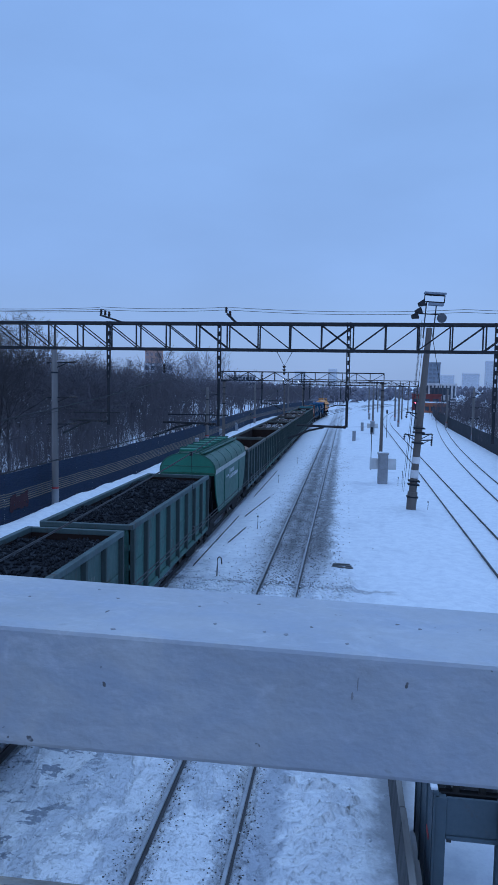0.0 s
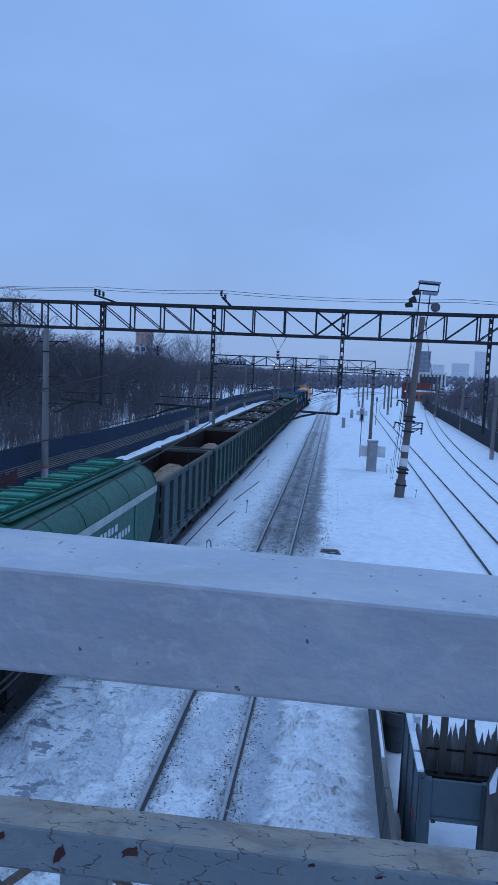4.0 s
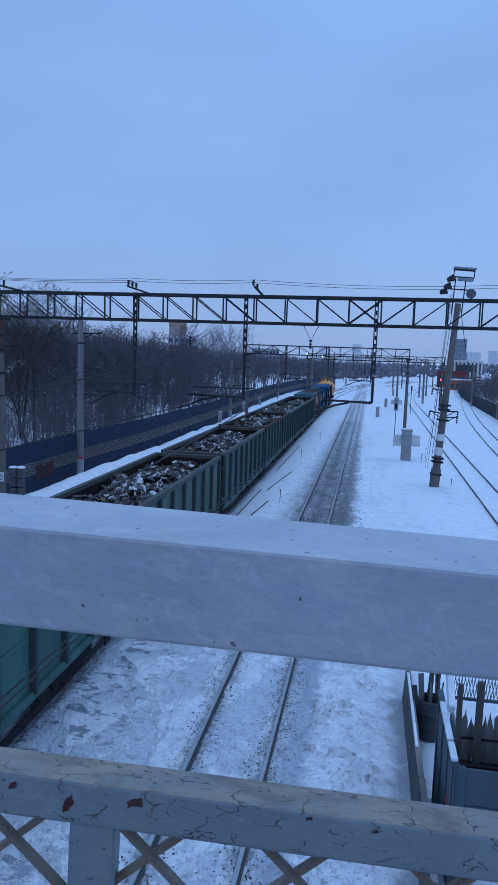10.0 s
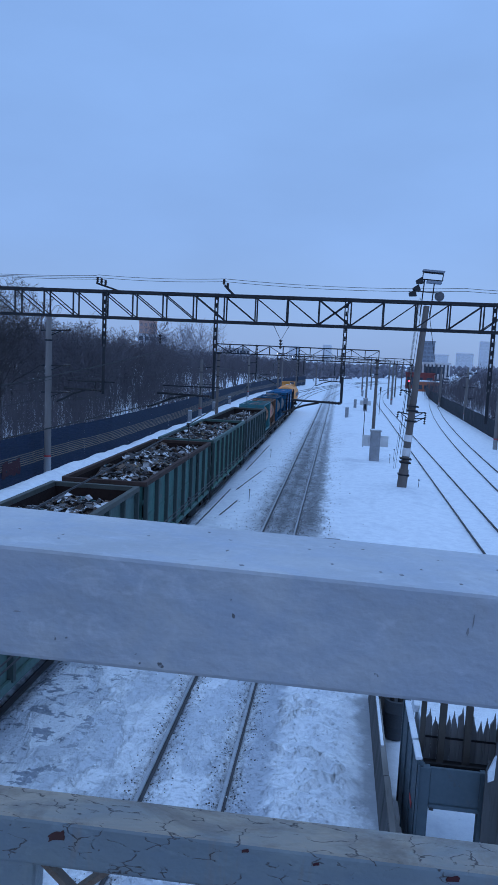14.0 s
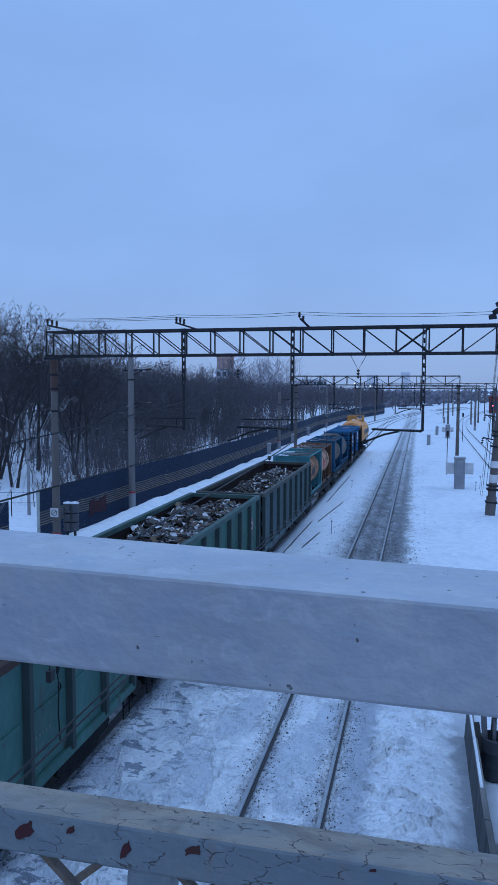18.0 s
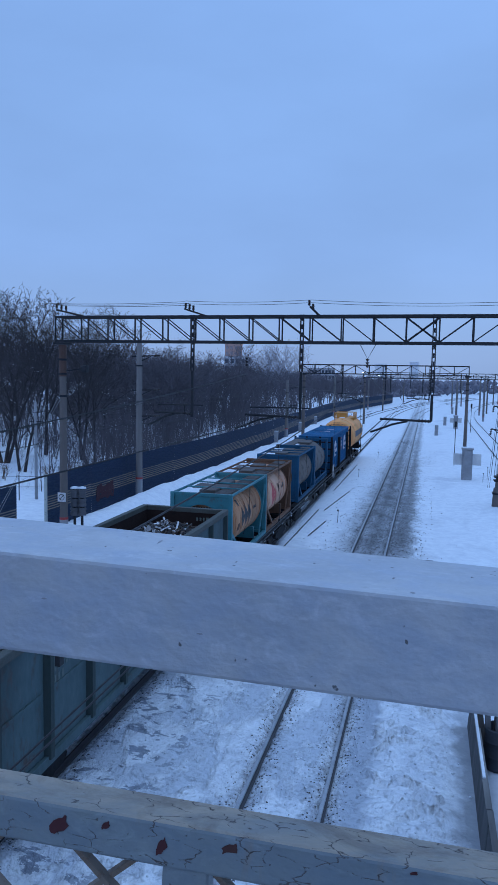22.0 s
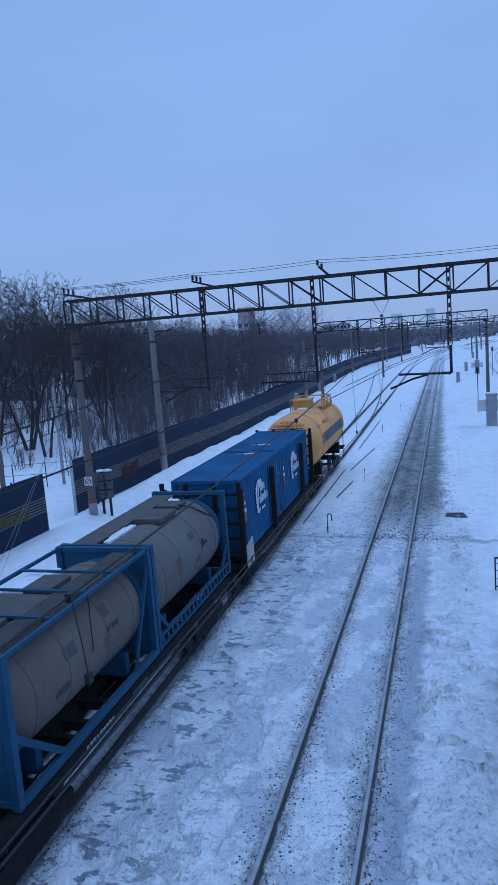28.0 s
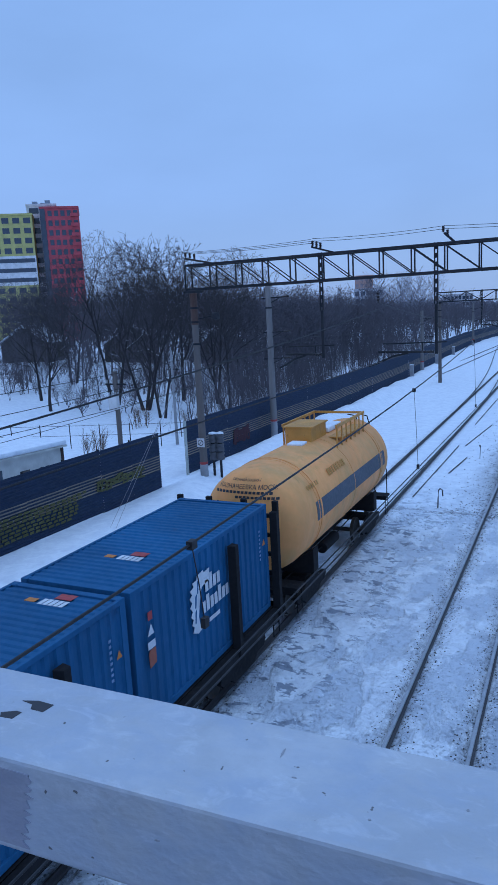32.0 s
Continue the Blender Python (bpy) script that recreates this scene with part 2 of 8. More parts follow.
# ---- materials ----
def snow_material(name, ground):
    k = Nodes(name)
    at = k.where((1, 1, 1), True)
    fine, mid = k.noise(17, 6, 0.66, at), k.noise(2.2, 5, 0.56, at, 0.6)
    c = k.mix(k.steps(mid, 0.30, 0.62), (0.66, 0.715, 0.79), (0.79, 0.845, 0.90))
    c = k.mix(k.steps(fine, 0.42, 0.72, 0, 0.30), c, (0.56, 0.61, 0.69))
    height = k.math("ADD", k.math("MULTIPLY", mid, 1.2), k.math("MULTIPLY", fine, 0.22))
    if ground:
        xyz = k.n("ShaderNodeSeparateXYZ")
        k.link(at, xyz.inputs[0])
        x, y = xyz.outputs["X"], xyz.outputs["Y"]
        trod = k.math("MULTIPLY", k.steps(k.math("ABSOLUTE", k.math("ADD", x, 1.2)), 6.0, 4.2), k.steps(y, 36, 26))
        # dull packed ice between the crusts of snow
        ice = k.steps(k.noise(0.62, 8, 0.60, k.where((1.5, 0.75, 1), True), 0.25), 0.478, 0.550)
        ice = k.math("MULTIPLY", ice, k.steps(x, 1.7, 1.2, 0.25, 1.0))
        c = k.mix(k.math("MULTIPLY", k.math("MULTIPLY", trod, ice), 0.85), c, (0.51, 0.57, 0.655))
        # a worn grey band just right of the middle track
        band = k.steps(k.math("ABSOLUTE", k.math("SUBTRACT", k.math("ADD", x, k.math("MULTIPLY", mid, 0.8)), 1.75)), 0.42, 0.16)
        c = k.mix(k.math("MULTIPLY", k.math("MULTIPLY", trod, band), 0.85), c, (0.36, 0.41, 0.49))
        # grit, soot and the painted-in shade of hollows in the kicked snow, and bare dirty ground along the low fence
        lumpy = k.steps(k.noise(3.4, 7, 0.72, k.where((0.8, 1.5, 1), True), 0.9), 0.47, 0.60)
        mixed = k.math("MULTIPLY", k.steps(x, 1.5, 2.2), k.steps(x, 9.0, 5.5))
        c = k.mix(k.math("MULTIPLY", k.math("MULTIPLY", trod, k.math("MULTIPLY", lumpy, mixed)), 0.25), c, (0.30, 0.345, 0.42))
        foot = k.steps(k.math("ADD", x, k.math("MULTIPLY", k.noise(2.6, 5, 0.6, at), 1.1)), 3.80, 4.12)
        foot = k.math("MULTIPLY", foot, k.math("MULTIPLY", k.steps(x, 4.4, 4.0), k.steps(y, 22, 17)))
        c = k.mix(k.math("MULTIPLY", foot, 0.6), c, (0.13, 0.14, 0.165))
        # small dirty patches with ragged edges, thickest beside the train
        rag = k.steps(k.noise(1.9, 8, 0.66, k.where((0.9, 1.5, 1), True), 0.25), 0.548, 0.572)
        left = k.math("MULTIPLY", k.steps(x, -1.6, -3.2, 0.16, 1.0), k.steps(x, -5.2, -4.4, 0.4, 1.0))
        c = k.mix(k.math("MULTIPLY", k.math("MULTIPLY", trod, rag), k.math("MULTIPLY", left, 0.95)), c, (0.235, 0.275, 0.345))
        # crusty crumbs
        crust = k.math("MULTIPLY", trod, k.steps(k.noise(11, 7, 0.75, at, 0.4), 0.55, 0.66))
        c = k.mix(k.math("MULTIPLY", crust, 0.07), c, (0.45, 0.50, 0.58))
        height = k.math("SUBTRACT", height, k.math("MULTIPLY", k.math("MULTIPLY", trod, ice), 0.5))
        height = k.math("ADD", height, k.math("MULTIPLY", crust, 0.15))
        # oily, gritty ballast showing along the middle track, further out than the trodden crossing
        grit = k.noise(1.9, 8, 0.74, k.where((1, 0.55, 1), True), 0.3)
        blotch = k.noise(0.9, 6, 0.66, k.where((1.2, 0.6, 1), True), 0.7)
        start = k.steps(k.math("ADD", y, k.math("MULTIPLY", k.math("SUBTRACT", blotch, 0.5), 10)), 28.5, 36)
        speckle = k.noise(7.5, 5, 0.7, at, 0.2)
        dirt = k.mix(k.steps(fine, 0.35, 0.65), (0.028, 0.029, 0.034), (0.115, 0.12, 0.135))
        for centre, wide, soft, low, high in ((-0.10, 2.35, 1.5, 0.55, 1.0), (1.45, 0.95, 0.6, 0.9, 1.0), (0.0, 0.85, 0.8, 0.75, 1.0)):
            wide = k.math("MULTIPLY", k.steps(y, 34, 80, 1.0, 0.62), wide)
            run = k.math("SUBTRACT", wide, k.math("ABSOLUTE", k.math("SUBTRACT", x, centre)))
            run = k.math("ADD", run, k.math("MULTIPLY", k.math("SUBTRACT", grit, 0.5), 2.4))
            run = k.math("MULTIPLY", k.steps(run, 0.0, soft), k.math("MULTIPLY", start, k.steps(blotch, 0.38, 0.62, high, low)))
            run = k.math("MULTIPLY", run, k.steps(y, 240, 70, 0.35, 1.0))
            c = k.mix(k.math("MULTIPLY", run, k.math("MULTIPLY", k.steps(grit, 0.40, 0.60, 1.0, 0.8), k.steps(speckle, 0.50, 0.58, 1.0, 0.72))), c, dirt)
        # a thin dark line across the tracks along the trodden crossing ridge
        path = k.math("ADD", y, k.math("ADD", k.math("MULTIPLY", k.math("SUBTRACT", mid, 0.5), 1.3), k.math("MULTIPLY", x, 0.10)))
        path = k.steps(k.math("ABSOLUTE", k.math("SUBTRACT", path, 29.2)), 0.30, 0.08)
        path = k.math("MULTIPLY", path, k.math("MULTIPLY", k.steps(x, -5.0, -4.2), k.steps(x, 5.2, 4.2)))
        c = k.mix(k.math("MULTIPLY", path, 0.6), c, (0.15, 0.16, 0.185))
        # soot and grit thrown out beside the other rails
        for centre in (-5.62, 0.0):
            off = k.math("ABSOLUTE", k.math("SUBTRACT", k.math("ABSOLUTE", k.math("SUBTRACT", x, centre)), 0.80))
            close = k.math("MULTIPLY", k.steps(off, 0.50, 0.05), k.steps(k.noise(8, 7, 0.75, at), 0.48, 0.64))
            close = k.math("MULTIPLY", close, k.steps(y, 90, 40))
            c = k.mix(k.math("MULTIPLY", close, 0.9), c, (0.10, 0.105, 0.12))
            # a darker strip in the trench close along each rail
            tight = k.math("MULTIPLY", k.steps(k.math("ADD", off, k.math("MULTIPLY", mid, 0.10)), 0.165, 0.115), k.steps(y, 110, 60, 0.3, 0.45))
            c = k.mix(tight, c, (0.055, 0.055, 0.065))
        crumbs = k.math("MULTIPLY", k.steps(k.noise(6.0, 9, 0.80, at), 0.64, 0.68), k.steps(k.math("ABSOLUTE", x), 9, 5))
        c = k.mix(k.math("MULTIPLY", crumbs, 0.6), c, (0.14, 0.145, 0.16))
        smudge = k.math("MULTIPLY", k.steps(k.noise(0.24, 6, 0.62, k.where((1, 0.8, 1), True), 0.8), 0.52, 0.68), k.math("MULTIPLY", k.steps(x, 2.2, 3.6), k.steps(x, 9.5, 7.5)))
        c = k.mix(k.math("MULTIPLY", smudge, k.steps(y, 28, 34, 0.0, 0.5)), c, (0.40, 0.45, 0.53))
    k.link(c, k.b.inputs["Base Color"])
    k.b.inputs["Roughness"].default_value = 0.75
    if ground:
        height = k.math("MULTIPLY", height, k.math("ADD", k.math("MULTIPLY", trod, 0.88), 0.12))
    k.bump(height, 1.0, 0.085)
    return k.m


SNOW = snow_material("trodden_snow", True)
SNOW_CAP = snow_material("fresh_snow", False)
STEEL_DARK = paint("dark_gantry_steel", (0.022, 0.024, 0.030), 0.7, 0.0, (0.05, 0.03, 0.025), 0.4, gloss=0.3)
STEEL_RAIL = paint("rail_steel", (0.07, 0.07, 0.078), 0.6, 0.15, (0.07, 0.06, 0.055), 0.5, 3.0)
RAIL_DULL = paint("dull_rail_steel", (0.055, 0.052, 0.056), 0.55, 0.3, (0.08, 0.055, 0.045), 0.5, 3.0)
RAIL_HEAD = paint("polished_rail_head", (0.40, 0.42, 0.45), 0.34, 0.6, (0.24, 0.22, 0.21), 0.25, 4.0)
WIRE = paint("wire_black", (0.015, 0.015, 0.018), 0.6, 0.2)
CONCRETE = paint("pole_concrete", (0.148, 0.128, 0.120), 0.9, 0, (0.14, 0.12, 0.11), 0.35, 1.4, 0.4, (1, 1, 0.25))
CONCRETE_PALE = paint("pale_post_concrete", (0.195, 0.183, 0.18), 0.9, 0, (0.17, 0.15, 0.145), 0.35, 1.4, 0.4, (1, 1, 0.25))
CONCRETE_GREY = paint("cabinet_concrete", (0.33, 0.34, 0.36), 0.85, 0, (0.2, 0.2, 0.2), 0.3, 2)
CABINET_DARK = paint("weathered_grey_case", (0.32, 0.33, 0.355), 0.8, 0, (0.12, 0.12, 0.12), 0.35, 2)
CABINET = paint("pale_cabinet_paint", (0.62, 0.63, 0.64), 0.6, 0, (0.3, 0.27, 0.24), 0.15, 2)
DRUM_OLD = paint("old_barrel_steel", (0.045, 0.055, 0.068), 0.7, 0.1, (0.05, 0.04, 0.035), 0.5, 3)
DRUM_GREY = paint("dark_grey_drum_paint", (0.09, 0.095, 0.11), 0.7)
INSULATOR = paint("brown_porcelain", (0.035, 0.022, 0.02), 0.25)
PORCELAIN = paint("white_glass_insulator", (0.45, 0.47, 0.47), 0.2)
UNDER = paint("soot_black_underframe", (0.014, 0.014, 0.016), 0.8, 0.0, (0.04, 0.03, 0.025), 0.4, gloss=0.2)
WHEEL = paint("wheel_steel", (0.06, 0.055, 0.05), 0.55, 0.6, (0.09, 0.05, 0.035), 0.5)
RUST_IN = paint("rusty_inside", (0.034, 0.021, 0.019), 0.9, 0.1, (0.018, 0.015, 0.015), 0.6, 1.2, gloss=0.15)
GREEN_DARK = paint("weathered_green_paint", (0.050, 0.108, 0.100), 0.7, 0, (0.055, 0.040, 0.032), 0.45, 1.0, 0.25, (1, 1, 0.4), 0.2)
GREEN_TEAL = paint("teal_green_paint", (0.040, 0.135, 0.118), 0.65, 0, (0.05, 0.045, 0.04), 0.5, 1.0, 0.25, (1, 1, 0.4), 0.22)
GREEN_OLIVE = paint("olive_green_paint", (0.085, 0.142, 0.112), 0.75, 0, (0.07, 0.05, 0.04), 0.5, 1.0, 0.25, (1, 1, 0.4), 0.2)
GREEN_GREY = paint("greyed_green_paint", (0.060, 0.105, 0.112), 0.7, 0, (0.06, 0.045, 0.038), 0.5, 1.0, 0.25, (1, 1, 0.4), 0.2)
RIM_GREY = paint("worn_rim", (0.075, 0.085, 0.078), 0.75, 0.1, (0.07, 0.05, 0.04), 0.5, 2)
HOPPER_GREEN = paint("bright_green_hopper_paint", (0.014, 0.115, 0.085), 0.5, 0, (0.03, 0.05, 0.045), 0.35, 0.8, 0.15, (1, 1, 0.5), 0.15)
# the fall of light is put into these greens: lit end plate, shaded roof
HOPPER_SHADED = paint("green_hopper_paint_shaded", (0.012, 0.095, 0.062), 0.45, 0, (0.02, 0.05, 0.04), 0.3, 0.8)
HOPPER_LIT = paint("green_hopper_paint_lit", (0.012, 0.20, 0.135), 0.5, 0, (0.02, 0.10, 0.08), 0.25, 0.8)
PALE_BAND = paint("pale_stripe", (0.42, 0.46, 0.44), 0.7, 0, (0.1, 0.12, 0.1), 0.4, 2)
FADED = paint("faded_stencil", (0.12, 0.16, 0.15), 0.8, 0, (0.07, 0.10, 0.09), 0.5, 3)
BLUE_PALE = paint("pale_blue_stencil", (0.20, 0.32, 0.48), 0.8, 0, (0.06, 0.14, 0.27), 0.4, 3)
WHITE_MARK = paint("white_lettering", (0.62, 0.66, 0.70), 0.6, 0, (0.3, 0.35, 0.4), 0.2, 3, 0.05)
DARK_MARK = paint("dark_lettering", (0.03, 0.03, 0.035), 0.6)
RED_MARK = paint("red_mark", (0.42, 0.05, 0.05), 0.6)
RUST_LABEL = paint("faded_orange_label", (0.36, 0.10, 0.06), 0.7)
ORANGE_MARK = paint("orange_mark", (0.60, 0.20, 0.04), 0.6)
BLUE_BOX = paint("blue_container_paint", (0.0, 0.098, 0.235), 0.85, 0, (0.01, 0.05, 0.12), 0.25, 0.8, 0.1, (1, 1, 0.4), 0.15)
BLUE_FRAME = paint("blue_frame_paint", (0.003, 0.075, 0.155), 0.8, 0, (0.04, 0.045, 0.055), 0.35, 1.5)
TEAL_FRAME = paint("teal_frame_paint", (0.035, 0.20, 0.235), 0.55, 0, (0.07, 0.05, 0.04), 0.35, 1.5)
RUST_FRAME = paint("rusty_brown_frame", (0.17, 0.085, 0.05), 0.8, 0, (0.06, 0.035, 0.025), 0.5, 1.5)
TANK_TAN = paint("rust_streaked_tan_tank", (0.52, 0.29, 0.17), 0.75, 0, (0.17, 0.050, 0.018), 1.0, 0.45, 0.12, (1, 1.6, 0.35), 0.3, (0.36, 0.115, 0.036), gloss=0.25)
TANK_PINK = paint("stained_cream_tank", (0.66, 0.41, 0.29), 0.75, 0, (0.36, 0.105, 0.038), 0.95, 0.5, 0.12, (1, 1.4, 0.4), 0.18, (0.48, 0.20, 0.10), gloss=0.25)
TANK_GREY = paint("dusty_grey_tank", (0.145, 0.118, 0.10), 0.7, 0.0, (0.09, 0.07, 0.06), 0.4, 0.9, 0.12, (1, 1, 0.4), 0.15, (0.14, 0.11, 0.095))
CLAD_GREY = paint("walkway_grating", (0.11, 0.10, 0.095), 0.7, 0.4, (0.12, 0.07, 0.05), 0.4, 4)
YELLOW = paint("yellow_tank_paint", (0.93, 0.375, 0.115), 0.6, 0, (0.30, 0.18, 0.06), 0.25, 0.6, 0.1, (1, 1, 0.5), 0.10, (0.48, 0.29, 0.10))
YELLOW_TRIM = paint("yellow_trim_paint", (0.62, 0.28, 0.05), 0.55, 0, (0.18, 0.1, 0.05), 0.35, 2)
SLATE = paint("slate_grey_stripe", (0.075, 0.09, 0.115), 0.6)
COAL = paint("coal", (0.004, 0.006, 0.0105), 0.5, 0, (0.010, 0.014, 0.021), 0.3, 3, 0.5, gloss=0.12)
SAND = paint("sand_and_gravel", (0.33, 0.255, 0.195), 0.95, 0, (0.22, 0.15, 0.1), 0.4, 5, 0.6)
FENCE_NAVY = paint("navy_sheet_steel", (0.011, 0.030, 0.072), 0.85, 0.0, (0.03, 0.035, 0.05), 0.3, 1.0, 0.1, (0.3, 0.3, 1))
FENCE_TAN = paint("faded_tan_sheet_steel", (0.15, 0.125, 0.105), 0.6, 0.1, (0.06, 0.055, 0.06), 0.5, 0.7, 0.1, (0.3, 0.3, 1))
GRAFFITI = paint("yellow_green_spray", (0.11, 0.11, 0.05), 0.85, gloss=0.2)
GRAFFITI_RED = paint("red_spray", (0.075, 0.036, 0.045), 0.85, gloss=0.2)
RUST_RIM = paint("rusty_brown_rim", (0.068, 0.044, 0.038), 0.85, 0, (0.05, 0.03, 0.026), 0.5, 2, gloss=0.2)
BARK = paint("winter_bark", (0.040, 0.034, 0.037), 0.95, 0, (0.07, 0.062, 0.06), 0.3, 3, 0.5, (1, 1, 0.3))
# Distance haze is put into the colours of TWIG, HAZE_TWIG and THICKET
TWIG = paint("hazed_bare_twigs", (0.120, 0.110, 0.128), 0.95)
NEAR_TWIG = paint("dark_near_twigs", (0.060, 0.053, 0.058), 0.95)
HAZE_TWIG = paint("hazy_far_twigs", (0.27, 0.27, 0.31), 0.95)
THICKET = paint("hazed_far_thicket", (0.20, 0.20, 0.245), 0.95)
BRICK_ORANGE = paint("hazed_orange_brick", (0.52, 0.33, 0.28), 0.9)
WALL_PALE = paint("pale_far_wall", (0.46, 0.48, 0.52), 0.9)
WALL_WHITE = paint("white_panel_wall", (0.70, 0.70, 0.72), 0.8)
WALL_YELLOW = paint("yellow_panel_wall", (0.50, 0.46, 0.17), 0.8)
WALL_RED = paint("red_panel_wall", (0.50, 0.075, 0.095), 0.8)
WALL_GREYBLUE = paint("grey_blue_far_wall", (0.24, 0.28, 0.34), 0.9)
FENCE_DARK = paint("dark_sheet_fence", (0.035, 0.04, 0.05), 0.85, gloss=0.2)
WALL_DARK = paint("dark_far_wall", (0.07, 0.085, 0.11), 0.9)
PANE = paint("dark_window_glass", (0.05, 0.07, 0.10), 0.12)
KIOSK = paint("off_white_cabin_wall", (0.55, 0.55, 0.52), 0.8, 0, (0.3, 0.25, 0.2), 0.2, 2)
BOARD_GREY = paint("grey_split_boards", (0.185, 0.19, 0.20), 0.9, 0, (0.07, 0.07, 0.072), 0.6, 2.0, 0.5, (4, 4, 0.25), 0.3)
PALE_PLANK = paint("pale_weathered_board", (0.21, 0.205, 0.20), 0.9, 0, (0.10, 0.10, 0.10), 0.4, 1.5, 0.4, (3, 0.3, 3), 0.2)
BRIDGE_STEEL = paint("blue_grey_bridge_paint", (0.062, 0.098, 0.125), 0.6, 0, (0.07, 0.055, 0.05), 0.25, 1.5)
PLANK = paint("weathered_grey_planks", (0.105, 0.108, 0.112), 0.9, 0, (0.05, 0.05, 0.05), 0.5, 1.5, 0.4, (3, 3, 0.3), 0.25)
PICKET_OLD = paint("old_dark_timber", (0.075, 0.068, 0.062), 0.95, 0, (0.035, 0.03, 0.03), 0.4, 2, 0.4)


def rail_paint(name, colour, cracks, top_stain):
    """Thick brushed paint over steel: lumps, brush strokes, specks, hair cracks, a stained upper face."""
    k = Nodes(name)
    at = k.where((0.8, 1.1, 1.1))
    even = k.where((1, 1, 1))
    lumps, strokes, tiny = k.noise(22, 4, 0.6, at), k.noise(75, 5, 0.6, at), k.noise(160, 3, 0.5, even)
    c = k.mix(k.steps(k.noise(7, 6, 0.65, even, 0.6), 0.35, 0.68), tuple(v * 0.74 for v in colour), colour)
    c = k.mix(k.steps(k.noise(26, 5, 0.62, k.where((0.7, 1, 1)), 0.5), 0.40, 0.66, 0, 0.75), c, (colour[0] * 0.70, colour[1] * 0.77, colour[2] * 0.88))
    c = k.mix(k.steps(k.noise(48, 6, 0.68, k.where((0.55, 1, 1)), 0.8), 0.54, 0.70, 0, 0.45), c, tuple(min(1.0, v * 1.28) for v in colour))
    c = k.mix(k.steps(k.noise(2.5, 4, 0.6, even), 0.4, 0.7, 0, 0.5), c, (colour[0] * 0.80, colour[1] * 0.88, colour[2] * 1.02))
    c = k.mix(k.steps(strokes, 0.55, 0.72, 0, 0.22), c, tuple(v * 0.7 for v in colour))
    c = k.mix(k.steps(k.noise(40, 4, 0.6, even, 0.4), 0.68, 0.74, 0, 0.5), c, tuple(v * 0.55 for v in colour))
    specks = k.steps(k.noise(95, 2, 0.5, even), 0.735, 0.76)
    c = k.mix(specks, c, (0.11, 0.11, 0.12))
    height = k.math("ADD", k.math("MULTIPLY", lumps, 1.6), k.math("MULTIPLY", strokes, 0.5))
    if cracks:
        v = k.n("ShaderNodeTexVoronoi", Scale=58.0)
        v.feature = "DISTANCE_TO_EDGE"
        warp, sc = k.n("ShaderNodeVectorMath"), k.n("ShaderNodeVectorMath")
        warp.operation, sc.operation = "ADD", "SCALE"
        wob = k.n("ShaderNodeTexNoise", Scale=45.0, Detail=4.0)
        stretched = k.where((0.42, 1.0, 1.0))
        k.link(stretched, wob.inputs["Vector"])
        sc.inputs["Scale"].default_value = 0.030
        k.link(wob.outputs[1], sc.inputs[0])
        k.link(stretched, warp.inputs[0])
        k.link(sc.outputs[0], warp.inputs[1])
        k.link(warp.outputs[0], v.inputs["Vector"])
        g = k.n("ShaderNodeNewGeometry")
        up = k.n("ShaderNodeSeparateXYZ")
        k.link(g.outputs["Normal"], up.inputs[0])
        on_top = k.steps(up.outputs["Z"], 0.5, 0.9)
        some = k.steps(k.math("ADD", k.noise(62, 4, 0.6, even), k.math("MULTIPLY", on_top, 0.04)), 0.515, 0.57)
        crack = k.math("MULTIPLY", k.steps(v.outputs[0], 0.024, 0.006), some)
        stain = k.math("MULTIPLY", on_top, k.steps(k.noise(24, 6, 0.65, k.where((0.35, 1, 1)), 0.5), 0.33, 0.60, 0.25, top_stain))
        c = k.mix(stain, c, (0.50, 0.42, 0.325))
        grime = k.math("MULTIPLY", on_top, k.steps(k.noise(14, 7, 0.7, k.where((0.5, 1, 1)), 0.8), 0.47, 0.62, 0.0, 0.72))
        c = k.mix(grime, c, (0.20, 0.165, 0.135))
        run = k.math("MULTIPLY", k.steps(k.noise(30, 4, 0.6, k.where((1.5, 1, 0.3))), 0.60, 0.72), 0.4)
        c = k.mix(run, c, (0.30, 0.23, 0.17))
        c = k.mix(k.math("MULTIPLY", crack, 0.9), c, (0.095, 0.075, 0.07))
        height = k.math("SUBTRACT", height, k.math("MULTIPLY", crack, 0.8))
    k.link(c, k.b.inputs["Base Color"])
    k.link(k.steps(tiny, 0.3, 0.7, 0.42, 0.62), k.b.inputs["Roughness"])
    k.bump(height, 0.5, 0.004)
    return k.m


RAIL_TOP = rail_paint("white_handrail_paint", (0.50, 0.52, 0.55), 0, 0)
RAIL_MID = rail_paint("cracked_grey_rail_paint", (0.28, 0.325, 0.335), 1, 0.95)
LATTICE = paint("rusty_lattice_paint", (0.23, 0.185, 0.15), 0.7, 0, (0.16, 0.085, 0.05), 0.75, 12)
OLD_COAT = rail_paint("older_lilac_paint", (0.36, 0.355, 0.40), 0, 0)
CHIP = paint("grey_chip", (0.30, 0.31, 0.335), 0.8)
PRIMER_RED = paint("dark_red_primer", (0.085, 0.022, 0.027), 0.8)


# ---- ground, tracks ----
def bend(y):
    """The whole line swings to the right further out."""
    return 0.00075 * max(0.0, y - 140.0) ** 2 if y < 420 else 58.8 + 0.42 * (y - 420)


def track_a(y):
    return -5.62 + bend(y)


def track_b(y):
    return bend(y)


def track_c(y):
    return 10.35 + 0.008 * max(0.0, y - 30) + bend(y)


